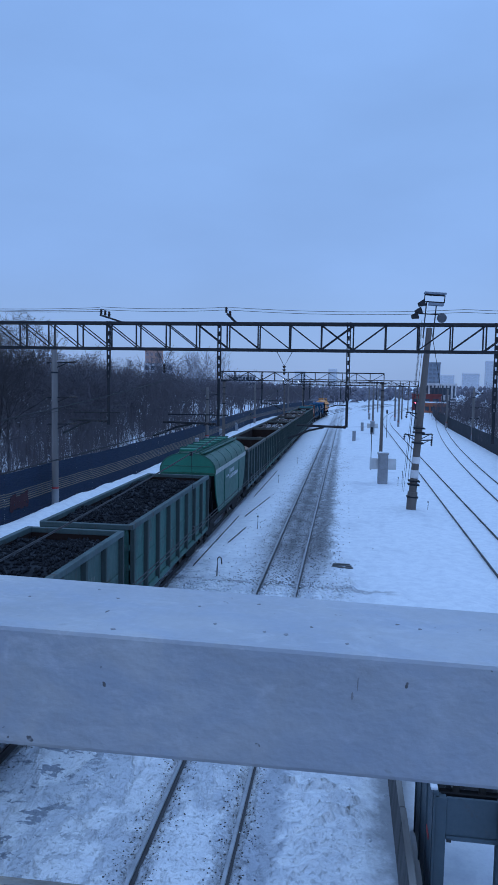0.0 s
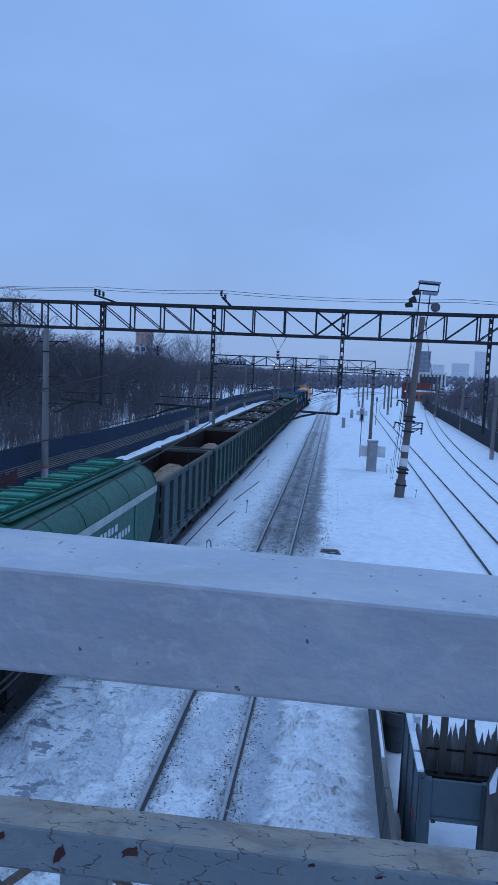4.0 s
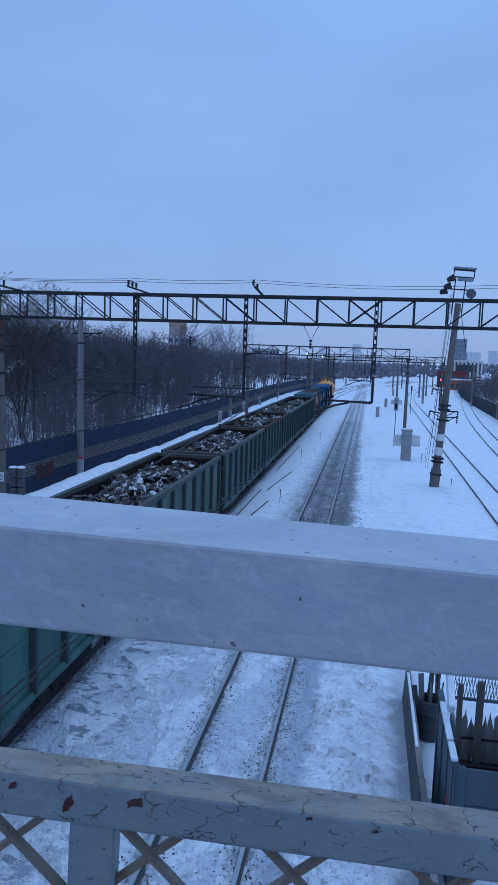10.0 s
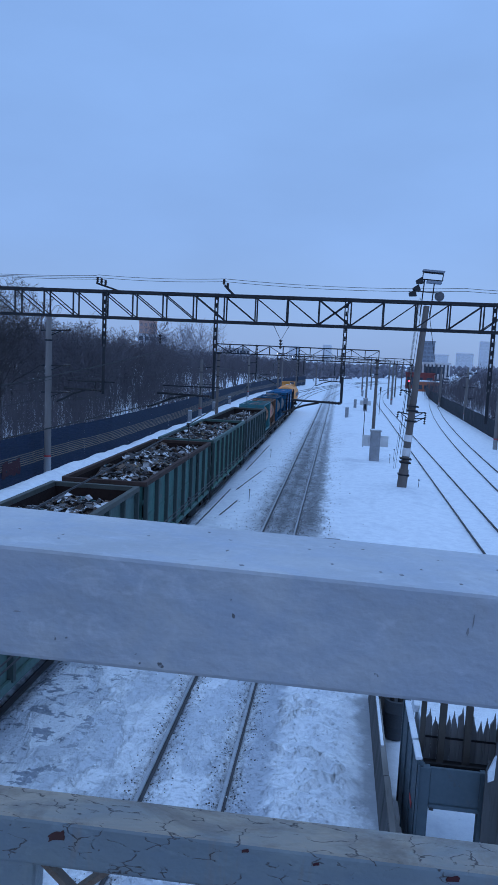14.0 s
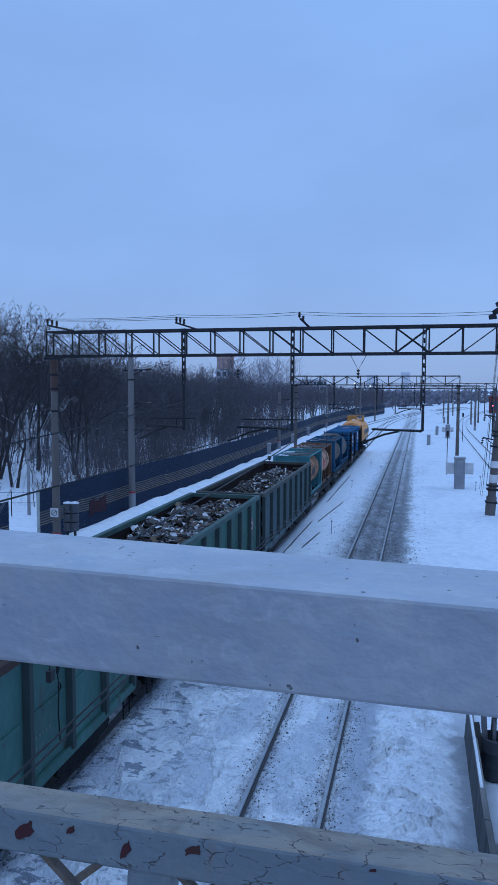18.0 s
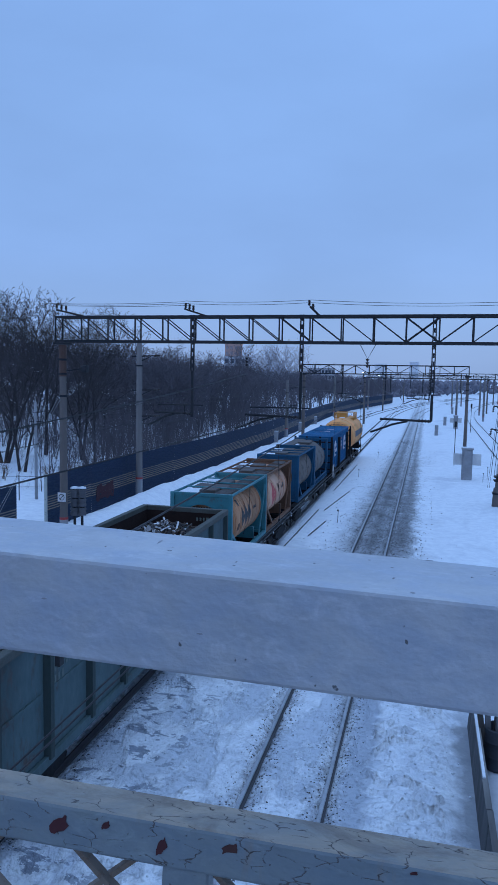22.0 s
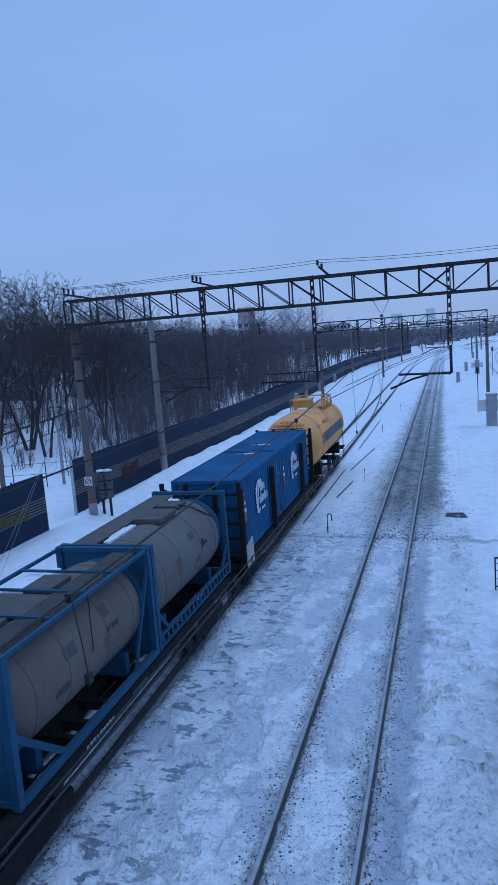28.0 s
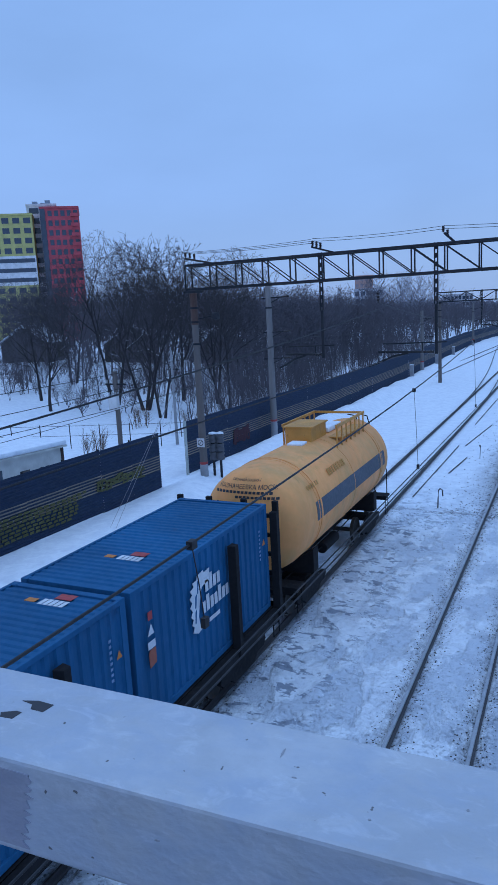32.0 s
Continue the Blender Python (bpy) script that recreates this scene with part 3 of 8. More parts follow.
def track_d(y):
    d = min(max(y - 48.0, -20.0), 85.0)
    return 14.6 + 0.035 * (y - 48) + 0.0004 * d * d + 0.065 * max(0.0, y - 133) + bend(y) * 0.5


def track_e(y):
    return -14.9 + 0.045 * max(0.0, y - 60) + bend(y) * 0.75


def grow(start, stop, first, rate):
    out, step = [start], first
    while out[-1] < stop:
        out.append(out[-1] + step)
        step *= rate
    return out


def smooth01(a, b, v):
    t = np.clip((v - a) / (b - a), 0, 1)
    return t * t * (3 - 2 * t)


def waves(x, y, seed, count, low, high):
    """A sum of seeded sine ripples: cheap uneven relief."""
    rng = np.random.default_rng(seed)
    z = np.zeros_like(x)
    for _ in range(count):
        k, a, p = rng.uniform(low, high), rng.uniform(0, 2 * math.pi), rng.uniform(0, 2 * math.pi)
        z += np.sin((x * math.cos(a) + y * math.sin(a)) * k + p)
    return z / math.sqrt(count)


def value_noise(x, y, seed):
    """Smooth random lattice values in 0..1."""
    xi, yi = np.floor(x).astype(np.int64), np.floor(y).astype(np.int64)
    fx, fy = x - xi, y - yi
    fx, fy = fx * fx * (3 - 2 * fx), fy * fy * (3 - 2 * fy)

    def h(i, j):
        n = (i * 374761393 + j * 668265263 + seed * 1442695041) & 0x7FFFFFFF
        n = ((n ^ (n >> 13)) * 1274126177) & 0x7FFFFFFF
        return ((n ^ (n >> 16)) & 0xFFFF) / 65535.0

    top = h(xi, yi) * (1 - fx) + h(xi + 1, yi) * fx
    low = h(xi, yi + 1) * (1 - fx) + h(xi + 1, yi + 1) * fx
    return top * (1 - fy) + low * fy


def rough(x, y, seed, octaves=4):
    z, a, k = 0.0, 0.5, 1.0
    for i in range(octaves):
        z, a, k = z + a * value_noise(x * k, y * k, seed + i), a * 0.55, k * 2.1
    return z


def ground_height(x, y):
    x, y = np.asarray(x, float), np.asarray(y, float)
    rail = np.minimum(np.abs(np.abs(x) - 0.797), np.abs(np.abs(x + 5.62) - 0.797))
    near = smooth01(46, 26, y)
    z = -0.115 + 0.05 * (rough(x * 0.7, y * 0.7, 3) - 0.45)
    # crusts broken by steps and tyres, flat packed snow between them
    crust = rough(x * 1.5, y * 2.0, 9, 4)
    z = z + near * 0.055 * smooth01(0.44, 0.54, crust) * smooth01(-6.5, -4.5, x) * smooth01(1.6, 0.9, x) - near * 0.04
    # scaly overlapping plates of kicked snow beside the middle track
    n = 5.0 * rough(x * 0.8, y * 0.9, 23, 4) + 0.85 * y + 0.3 * x
    plates = 1.0 - (n - np.floor(n))
    some = smooth01(0.40, 0.56, rough(x * 0.6, y * 0.5, 27, 3))
    side = smooth01(1.3, 1.8, x) * smooth01(3.5, 2.8, x)
    z = z + near * side * ((0.35 + 0.65 * some) * 0.24 * plates ** 1.5 + 0.06 * (rough(x * 1.6, y * 1.6, 14, 2) - 0.45))
    z = z + near * 0.014 * (rough(x * 4, y * 4, 15, 2) - 0.45)
    # flangeways kept clear along the rails
    z = z - 0.075 * smooth01(0.24, 0.11, rail) * smooth01(260, 200, y)
    z = np.where(rail < 0.3, np.minimum(z, -0.045), z)
    z = np.where((np.abs(x) < 1.0) | (np.abs(x + 5.62) < 1.0), np.minimum(z, -0.03), z)
    # drift between the middle track and the low side wall
    z = z + 0.12 * smooth01(1.3, 2.1, x) * smooth01(3.7, 2.9, x) * smooth01(22, 15, y) * (0.5 + rough(x * 1.5, y * 1.1, 8, 3))
    # trodden crossing ridge
    z = z + 0.13 * np.exp(-((y - 28.9 - 0.3 * np.sin(x)) / 0.5) ** 2) * smooth01(0.25, 0.6, rail) * smooth01(-4.8, -4.0, x) * smooth01(3.6, 2.8, x) * rough(x * 3, y * 3, 17, 3)
    # snow bank along the fence
    crest = np.interp(y, [20, 33, 45, 56, 80, 100, 140], [-15.3, -15.3, -14.9, -14.5, -14.4, -15.0, -15.8])
    z = z + 0.8 * np.exp(-((x - crest) / 1.2) ** 2) * smooth01(20, 40, y) * smooth01(260, 90, y) * (0.6 + 0.8 * rough(x * 0.4, y * 0.4, 11, 3))
    z = z + 0.30 * (rough(x * 0.33, y * 0.22, 41, 4) - 0.45) * smooth01(2.8, 4.5, x) * smooth01(9.6, 8.2, x) * smooth01(26, 32, y)
    z = z + 0.10 * smooth01(2.6, 5.5, x) * smooth01(9.0, 7.0, x) * smooth01(20, 30, y)
    # the wood stands on rising land
    z = z + 3.2 * smooth01(-26, -75, x) * smooth01(30, 80, y) + 1.5 * smooth01(32, 80, x)
    far = smooth01(420, 900, np.hypot(x, y))
    return z + far * 6 * smooth01(0, 400, np.abs(x))


def build_ground():
    near_x = list(np.arange(-6.8, 4.2, 0.06))
    for c in (-6.417, -4.823, -0.797, 0.797):
        near_x += [c - 0.10, c - 0.05, c + 0.05, c + 0.10]
    xs = sorted([-v for v in grow(21.0, 2600, 1.2, 1.16)] + list(np.arange(-20.5, -6.9, 0.34)) + near_x + list(np.arange(4.25, 9.3, 0.2)) + list(np.arange(9.3, 20.0, 0.45)) + grow(20.3, 2600, 1.2, 1.16))
    ys = sorted([-v for v in grow(2.0, 900, 2.0, 1.3)] + list(np.arange(0.0, 7.0, 1.0)) + list(np.arange(7.0, 34.0, 0.065)) + grow(34.0, 3200, 0.10, 1.028))
    X, Y = np.meshgrid(np.array(xs), np.array(ys))
    Z = ground_height(X, Y)
    verts = np.stack([X, Y, Z], -1).reshape(-1, 3)
    nx, ny = len(xs), len(ys)
    i = (np.arange(ny - 1)[:, None] * nx + np.arange(nx - 1)[None]).ravel()
    quads = np.stack([i, i + 1, i + nx + 1, i + nx], 1)
    me = bpy.data.meshes.new("ground")
    fast_mesh(me, verts, quads)
    me.polygons.foreach_set("use_smooth", np.ones(len(quads), bool))
    me.materials.append(SNOW)
    tagged(new("ground", me), "trodden grey-white snow over railway land", "ground", kind="structure")


def fast_mesh(me, verts, faces):
    n = faces.shape[1]
    me.vertices.add(len(verts))
    me.vertices.foreach_set("co", np.asarray(verts, np.float32).ravel())
    me.loops.add(faces.size)
    me.loops.foreach_set("vertex_index", faces.astype(np.int32).ravel())
    me.polygons.add(len(faces))
    me.polygons.foreach_set("loop_start", np.arange(0, faces.size, n, dtype=np.int32))
    me.update(calc_edges=True)
    me.validate()


build_ground()

HEAD = [(-0.039, -0.045), (0.039, -0.045), (0.039, -0.006), (0.033, 0.0), (-0.033, 0.0), (-0.039, -0.006)]
FOOT = [(-0.07, -0.18), (0.07, -0.18), (0.07, -0.165), (0.012, -0.145), (0.012, -0.046), (-0.012, -0.046), (-0.012, -0.145), (-0.07, -0.165)]


def sweep(shape, prof, line, ys, offset):
    rings = []
    for y in ys:
        x, t = line(y), (line(y + 0.5) - line(y - 0.5))
        n = Vector((1, -t, 0)).normalized()
        rings.append([(x + n.x * (offset + px), y + n.y * (offset + px), pz) for px, pz in prof])
    k = len(prof)
    v = [p for r in rings for p in r]
    f = [(a * k + i, a * k + (i + 1) % k, (a + 1) * k + (i + 1) % k, (a + 1) * k + i) for a in range(len(rings) - 1) for i in range(k)]
    return shape.add(v, f)


def lay_track(name, line, y0, y1, label, steel=None, head=None):
    tr = tagged(new(name), label, "railway track", kind="structure")
    ys = [y0]
    while ys[-1] < y1:
        ys.append(ys[-1] + (8.0 if ys[-1] < 130 else 12.0))
    slim = 1.0 if steel else 0.62
    foot, top = ([(px * slim, pz) for px, pz in prof] for prof in (FOOT, HEAD))
    for off in (-0.797, 0.797):
        r = part("rail", sweep(Shape(), foot, line, ys, off), steel or RAIL_DULL, tr)
        part("rail_head", sweep(Shape(), top, line, ys, off), head or RAIL_DULL, r, "worn running surface")
    return tr


TRACK_A = lay_track("track_1", track_a, -30, 330, "snow-packed railway track under the goods train")
TRACK_B = lay_track("track_2", track_b, -30, 330, "empty railway track with dirty ballast and snow", STEEL_RAIL, RAIL_HEAD)
TRACK_C = lay_track("track_3", track_c, -30, 330, "snow-covered railway track beyond the snow strip")
TRACK_D = lay_track("track_4", track_d, 28, 330, "snow-covered curving railway track near the far fence")
TRACK_E = lay_track("track_5", track_e, 40, 330, "snow-covered siding beside the blue fence")


def cross_over():
    """Connecting rails from the train's track to the siding, far out."""
    ob = tagged(new("turnout"), "snowy turnout rails joining two tracks", "turnout", kind="structure")
    line = lambda y: -5.62 - 6.5 * float(smooth01(60, 170, y)) * 0.9 + bend(y) * 0.9
    for off in (-0.797, 0.797):
        part("rail", sweep(Shape(), FOOT[:3] + [(-0.07, -0.165)], line, [60 + 8 * i for i in range(16)], off), RAIL_DULL, ob)
        part("rail", sweep(Shape(), HEAD, line, [60 + 8 * i for i in range(16)], off), RAIL_DULL, ob)


cross_over()


def stones(name, label, count, place, size, material, seed):
    """Loose lumps, joined: squashed, knocked-about octahedra."""
    rng = np.random.default_rng(seed)
    base = np.array([(1, 0, 0), (-1, 0, 0), (0, 1, 0), (0, -1, 0), (0, 0, 1), (0, 0, -1)], float)
    tri = np.array([(0, 2, 4), (2, 1, 4), (1, 3, 4), (3, 0, 4), (2, 0, 5), (1, 2, 5), (3, 1, 5), (0, 3, 5)])
    xy = place(rng, count)
    r = rng.uniform(size[0], size[1], (count, 1, 1)) * rng.uniform(0.6, 1.3, (count, 6, 3))
    v = base[None] * r
    a = rng.uniform(0, 2 * math.pi, count)
    c, s = np.cos(a)[:, None], np.sin(a)[:, None]
    vx, vy = v[..., 0] * c - v[..., 1] * s, v[..., 0] * s + v[..., 1] * c
    z = ground_height(xy[:, 0], xy[:, 1])[:, None] + v[..., 2] * 0.7 + size[0] * 0.25
    verts = np.stack([vx + xy[:, :1], vy + xy[:, 1:2], z], -1).reshape(-1, 3)
    faces = (tri[None] + (np.arange(count) * 6)[:, None, None]).reshape(-1, 3)
    me = bpy.data.meshes.new(name)
    fast_mesh(me, verts, faces)
    me.materials.append(material)
    return tagged(new(name, me), label, "stones", kind="stuff")


BALLAST = paint("dirty_ballast", (0.10, 0.10, 0.105), 0.9, 0, (0.28, 0.30, 0.33), 0.4, 6)


def along_b(rng, n):
    y = 29 + 70 * rng.random(n) ** 1.4
    return np.stack([np.clip(rng.normal(0.1, 1.15, n), -3, 3), y], 1)


def beside_rails(rng, n):
    y = rng.uniform(7, 30, n)
    side = rng.choice([-0.98, 0.98, 0.62, -0.62, -4.55], n)
    return np.stack([side + rng.normal(0, 0.17, n), y], 1)


def verge(rng, n):
    return np.stack([rng.normal(2.4, 0.8, n), rng.uniform(32, 85, n)], 1)


stones("ballast", "dark gritty ballast stones between the rails", 9000, along_b, (0.015, 0.04), BALLAST, 1)
stones("ballast", "gritty stones thawed out beside the rails", 4600, beside_rails, (0.008, 0.028), BALLAST, 2)
stones("snow_clods", "hard kicked-up lumps of snow", 900, lambda rng, n: np.stack([rng.choice([2.5, 0.1, -2.6], n) + rng.normal(0, 0.45, n), rng.uniform(7, 28, n)], 1), (0.015, 0.05), SNOW_CAP, 4)
stones("snow_clods", "heap of snow lumps at the trodden crossing", 500, lambda rng, n: np.stack([rng.uniform(-4.2, 3.2, n), rng.normal(28.6, 0.7, n)], 1), (0.03, 0.09), SNOW_CAP, 6)
stones("track_litter", "small dark debris lying on the snow", 190, lambda rng, n: np.concatenate([verge(rng, n - 30), np.stack([rng.uniform(-4.4, -1.6, 30), rng.uniform(32, 60, 30)], 1)]), (0.015, 0.055), BALLAST, 7)


# ---- the goods train ----
# Wagons are built with their near coupling at y = 0, rail level at z = 0.
MOVING, WHEELS = [], []
rng_train = random.Random(11)

_wheelset = Shape()
for _s in (-0.78, 0.78):
    _wheelset.lathe([(0.07, -0.09), (0.16, -0.09), (0.16, -0.04), (0.40, -0.03), (0.475, -0.065), (0.475, 0.05), (0.40, 0.035), (0.16, 0.05), (0.07, 0.06)], (_s, 0, 0), "x", 18)
_wheelset.tube((-1.05, 0, 0), (1.05, 0, 0), 0.075, 10)
WHEELSET_MESH = _wheelset.mesh("wheelset", True)
WHEELSET_MESH.materials.append(WHEEL)

_frame = [(-1.25, 0.50), (-1.10, 0.36), (-0.75, 0.36), (-0.55, 0.20), (0.55, 0.20), (0.75, 0.36), (1.10, 0.36), (1.25, 0.50), (1.20, 0.62), (0.70, 0.66), (0.45, 0.80), (-0.45, 0.80), (-0.70, 0.66), (-1.20, 0.62)]
SIDE_FRAME_MESH = Shape().prism(_frame, -0.07, 0.07, "x").mesh("side_frame", False, 0.02)
SIDE_FRAME_MESH.materials.append(UNDER)
BOLSTER_MESH = Shape().box(-1.0, 1.0, -0.2, 0.2, 0.62, 0.85).tube((-1.0, 0, 0.35), (-1.0, 0, 0.62), 0.14, 8).tube((1.0, 0, 0.35), (1.0, 0, 0.62), 0.14, 8).mesh("bolster", False, 0.015)
BOLSTER_MESH.materials.append(UNDER)


def bogie(wagon, y):
    b = part("bogie", BOLSTER_MESH, None, wagon, "", at=pose(0, y, 0))
    for x in (-1.08, 1.08):
        part("side_frame", SIDE_FRAME_MESH, None, b, at=pose(x, 0, 0))
    for dy in (-0.925, 0.925):
        w = part("wheelset", WHEELSET_MESH, None, b, at=pose(0, dy, 0.475))
        WHEELS.append((w, pose(0, dy, 0.475)))


def underframe(wagon, length, deck=1.15, half=1.3, open_sides=False):
    f = Shape().box(-0.25, 0.25, 0.6, length - 0.6, deck - 0.38, deck)
    for x in () if open_sides else (-half, half):
        f.box(x - 0.07, x + 0.07, 0.55, length - 0.55, deck - 0.22, deck)
    for i in (0, 6) if open_sides else range(7):
        y = 0.6 + (length - 1.2) * i / 6
        f.box(-half, half, y - 0.08, y + 0.08, deck - 0.2, deck - 0.01)
    part("underframe", f, UNDER, wagon, bevel=0.008)
    for y, s in ((0.0, -1), (length, 1)):
        c = Shape()
        c.box(-0.12, 0.12, min(y, y - s * 0.65), max(y, y - s * 0.65), 0.93, 1.12).box(-0.2, 0.22, min(y, y - s * 0.22), max(y, y - s * 0.22), 0.88, 1.2)
        part("coupler", c, UNDER, wagon, bevel=0.02)
    g = Shape().tube((0.5, length * 0.45, 0.72), (0.5, length * 0.57, 0.72), 0.19, 12).tube((-0.55, length * 0.62, 0.75), (-0.55, length * 0.68, 0.75), 0.16, 12)
    g.wire([(0.5, 1.0, 0.9), (0.5, length * 0.45, 0.75)], 0.025).wire([(0.5, length * 0.57, 0.75), (0.5, length - 1, 0.9)], 0.025)
    part("brake_gear", g, UNDER, wagon, smooth=True)
    bogie(wagon, 2.35)
    bogie(wagon, length - 2.35)


def steps_and_rails(wagon, length, half):
    for y in (0.75, length - 0.75):
        for x in (-half, half):
            s = Shape()
            for dy in (-0.18, 0.18):
                s.wire([(x, y + dy, 1.1), (x, y + dy, 0.45)], 0.015)
            for z in (0.45, 0.75):
                s.wire([(x, y - 0.18, z), (x, y + 0.18, z)], 0.015)
            part("footstep", s, UNDER, wagon)


SIDE_R = lambda y, z, x: pose(x, y, z, 0, 0, 90)
POST_MESH = {}
POST_DARK = paint("darker_green_posts", (0.028, 0.048, 0.046), 0.75, 0, (0.05, 0.038, 0.03), 0.5, 1.0, 0.2, (1, 1, 0.4), 0.2)


def side_post(top, out):
    key = (round(top, 2), round(out, 2))
    if key not in POST_MESH:
        POST_MESH[key] = Shape().prism([(0, -0.11), (out, -0.065), (out, 0.065), (0, 0.11)], 1.18, top, "z").mesh("side_post", False, 0.006)
    return POST_MESH[key]


def gondola(start, paint_a, label, top=3.72, posts=8, rim=None, rim_label="", L=13.5):
    """Open-topped wagon: floor, ribbed sides and ends with real thickness, top chord, bogies."""
    W, y0 = 1.47, 0.48
    y1 = L - y0
    w = thing("gondola_wagon", pose(track_a(start), start, 0), label, "wagon", "wagons of the goods train")
    part("floor", Shape().box(-W, W, y0, y1, 1.15, 1.25), RUST_IN, w)
    for s in (-1, 1):
        x0, x1 = sorted((s * W, s * (W - 0.05)))
        part("side_wall", Shape().box(x0, x1, y0, y1, 1.2, top), paint_a, w)
        part("side_lining", Shape().box(s * (W - 0.058) - 0.004, s * (W - 0.058) + 0.004, y0 + 0.06, y1 - 0.06, 1.26, top - 0.02), RUST_IN, w, "rust-brown inner face")
        part("top_chord", Shape().box(*sorted((s * (W - 0.07), s * (W + 0.11))), y0 - 0.05, y1 + 0.05, top - 0.10, top + 0.07), rim or RIM_GREY, w, rim_label, bevel=0.02)
        part("sill", Shape().box(*sorted((s * (W + 0.004), s * (W + 0.09))), y0, y1, 1.05, 1.25), paint_a, w, bevel=0.01)
        for i in range(posts + 1):
            y = y0 + 0.10 + (y1 - y0 - 0.2) * i / posts
            part("side_post", side_post(top - 0.10, 0.13), POST_DARK, w, at=pose(s * W, y, 0, 0, 0, 0 if s > 0 else 180))
        # a low hatch panel in each bay
        for i in range(posts):
            ya = y0 + 0.10 + (y1 - y0 - 0.2) * i / posts + 0.22
            yb = y0 + 0.10 + (y1 - y0 - 0.2) * (i + 1) / posts - 0.22
            part("bay_rib", Shape().box(*sorted((s * (W + 0.002), s * (W + 0.035))), ya, yb, 2.42, 2.50), paint_a, w)
    for y, s in ((y0, -1), (y1, 1)):
        part("end_wall", Shape().box(-W, W, min(y, y - s * 0.05), max(y, y - s * 0.05), 1.2, top), paint_a, w)
        part("end_lining", Shape().box(-W + 0.06, W - 0.06, y - s * 0.058 - 0.004, y - s * 0.058 + 0.004, 1.26, top - 0.02), RUST_IN, w, "rust-brown inner face")
        part("end_chord", Shape().box(-W - 0.08, W + 0.08, min(y - s * 0.07, y + s * 0.1), max(y - s * 0.07, y + s * 0.1), top - 0.1, top + 0.06), rim or RIM_GREY, w, rim_label, bevel=0.02)
        for z in (1.75, 2.4, 3.05):
            part("end_rib", Shape().prism([(-0.1, -0.1), (0, -0.06), (0, 0.06), (-0.1, 0.1)] if s < 0 else [(0.1, -0.1), (0, -0.06), (0, 0.06), (0.1, 0.1)], -W, W, "x"), paint_a, w, at=pose(0, y, z))
    # faded numbers and scrawls on some bays
    pitch = (y1 - y0 - 0.2) / posts
    rng = random.Random(int(start * 10))
    for i, (z, n, wd, hi) in ((1, (2.72, 5, 0.13, 0.24)), (posts - 2, (2.85, 4, 0.16, 0.22)), (3, (2.05, 4, 0.12, 0.10)), (posts - 3, (1.95, 5, 0.11, 0.10))):
        marks("lettering", w, SIDE_R(y0 + 0.38 + pitch * i, z, W + 0.006), ((0, n), (-0.22, max(2, n - 2))), FADED, wd * 0.8, hi * 0.7, rng.randint(0, 99), "faded white number bars")
    sc = Shape()
    b = rng.randint(1, posts - 2)
    for k in range(4):
        ya, za = y0 + 0.4 + pitch * b + rng.uniform(0, 0.8), rng.uniform(1.5, 2.2)
        sc.bar((W + 0.006 + 0.001 * k, ya, za), (W + 0.006 + 0.001 * k, ya + rng.uniform(-0.2, 0.4), za + rng.uniform(0.3, 0.6)), 0.006, 0.022, (0, 1, 0.01))
    part("chalk_scrawl", sc, FADED, w, "chalked scrawl")
    underframe(w, L)
    steps_and_rails(w, L, 1.42)
    MOVING.append((w, start, L / 2))
    return w


def heap(name, label, category, start, fn, material, seed, lumps=0, lump=(0.05, 0.14), half=1.38, length=12.9):
    """A load: an uneven surface over the floor with lumps strewn on it. fn gives the height."""
    nx, ny = 26, 110
    xs, ys = np.linspace(-half, half, nx), np.linspace(0.6, length, ny)
    X, Y = np.meshgrid(xs, ys)
    Z = fn(X, Y)
    Z = np.maximum(Z, 1.255)
    verts = np.stack([X, Y, Z], -1).reshape(-1, 3)
    i = (np.arange(ny - 1)[:, None] * nx + np.arange(nx - 1)[None]).ravel()
    quads = np.stack([i, i + 1, i + nx + 1, i + nx], 1)
    rng = np.random.default_rng(seed)
    all_v, all_f = [verts], [np.concatenate([quads[:, [0, 1, 2]], quads[:, [0, 2, 3]]])]
    if lumps:
        base = np.array([(1, 0, 0), (-1, 0, 0), (0, 1, 0), (0, -1, 0), (0, 0, 1), (0, 0, -1)], float)
        tri = np.array([(0, 2, 4), (2, 1, 4), (1, 3, 4), (3, 0, 4), (2, 0, 5), (1, 2, 5), (3, 1, 5), (0, 3, 5)])
        px, py = rng.uniform(-half, half, lumps), rng.uniform(0.65, length - 0.05, lumps)
        pz = np.array(fn(px, py))
        keep = pz > 1.4
        px, py, pz = px[keep], py[keep], pz[keep]
        n = len(px)
        v = base[None] * rng.uniform(*lump, (n, 1, 1)) * rng.uniform(0.6, 1.4, (n, 6, 3))
        a = rng.uniform(0, 6.283, n)[:, None]
        v = np.stack([v[..., 0] * np.cos(a) - v[..., 1] * np.sin(a) + px[:, None], v[..., 0] * np.sin(a) + v[..., 1] * np.cos(a) + py[:, None], v[..., 2] + pz[:, None]], -1)
        all_f.append((tri[None] + (np.arange(n) * 6)[:, None, None]).reshape(-1, 3) + len(verts))
        all_v.append(v.reshape(-1, 3))
    me = bpy.data.meshes.new(name)
    fast_mesh(me, np.concatenate(all_v), np.concatenate(all_f))
    me.materials.append(material)
    ob = tagged(new(name, me), label, category, "loads in the wagons", "stuff")
    ob.matrix_basis = pose(track_a(start), start, 0)
    MOVING.append((ob, start, length / 2 + 0.3))


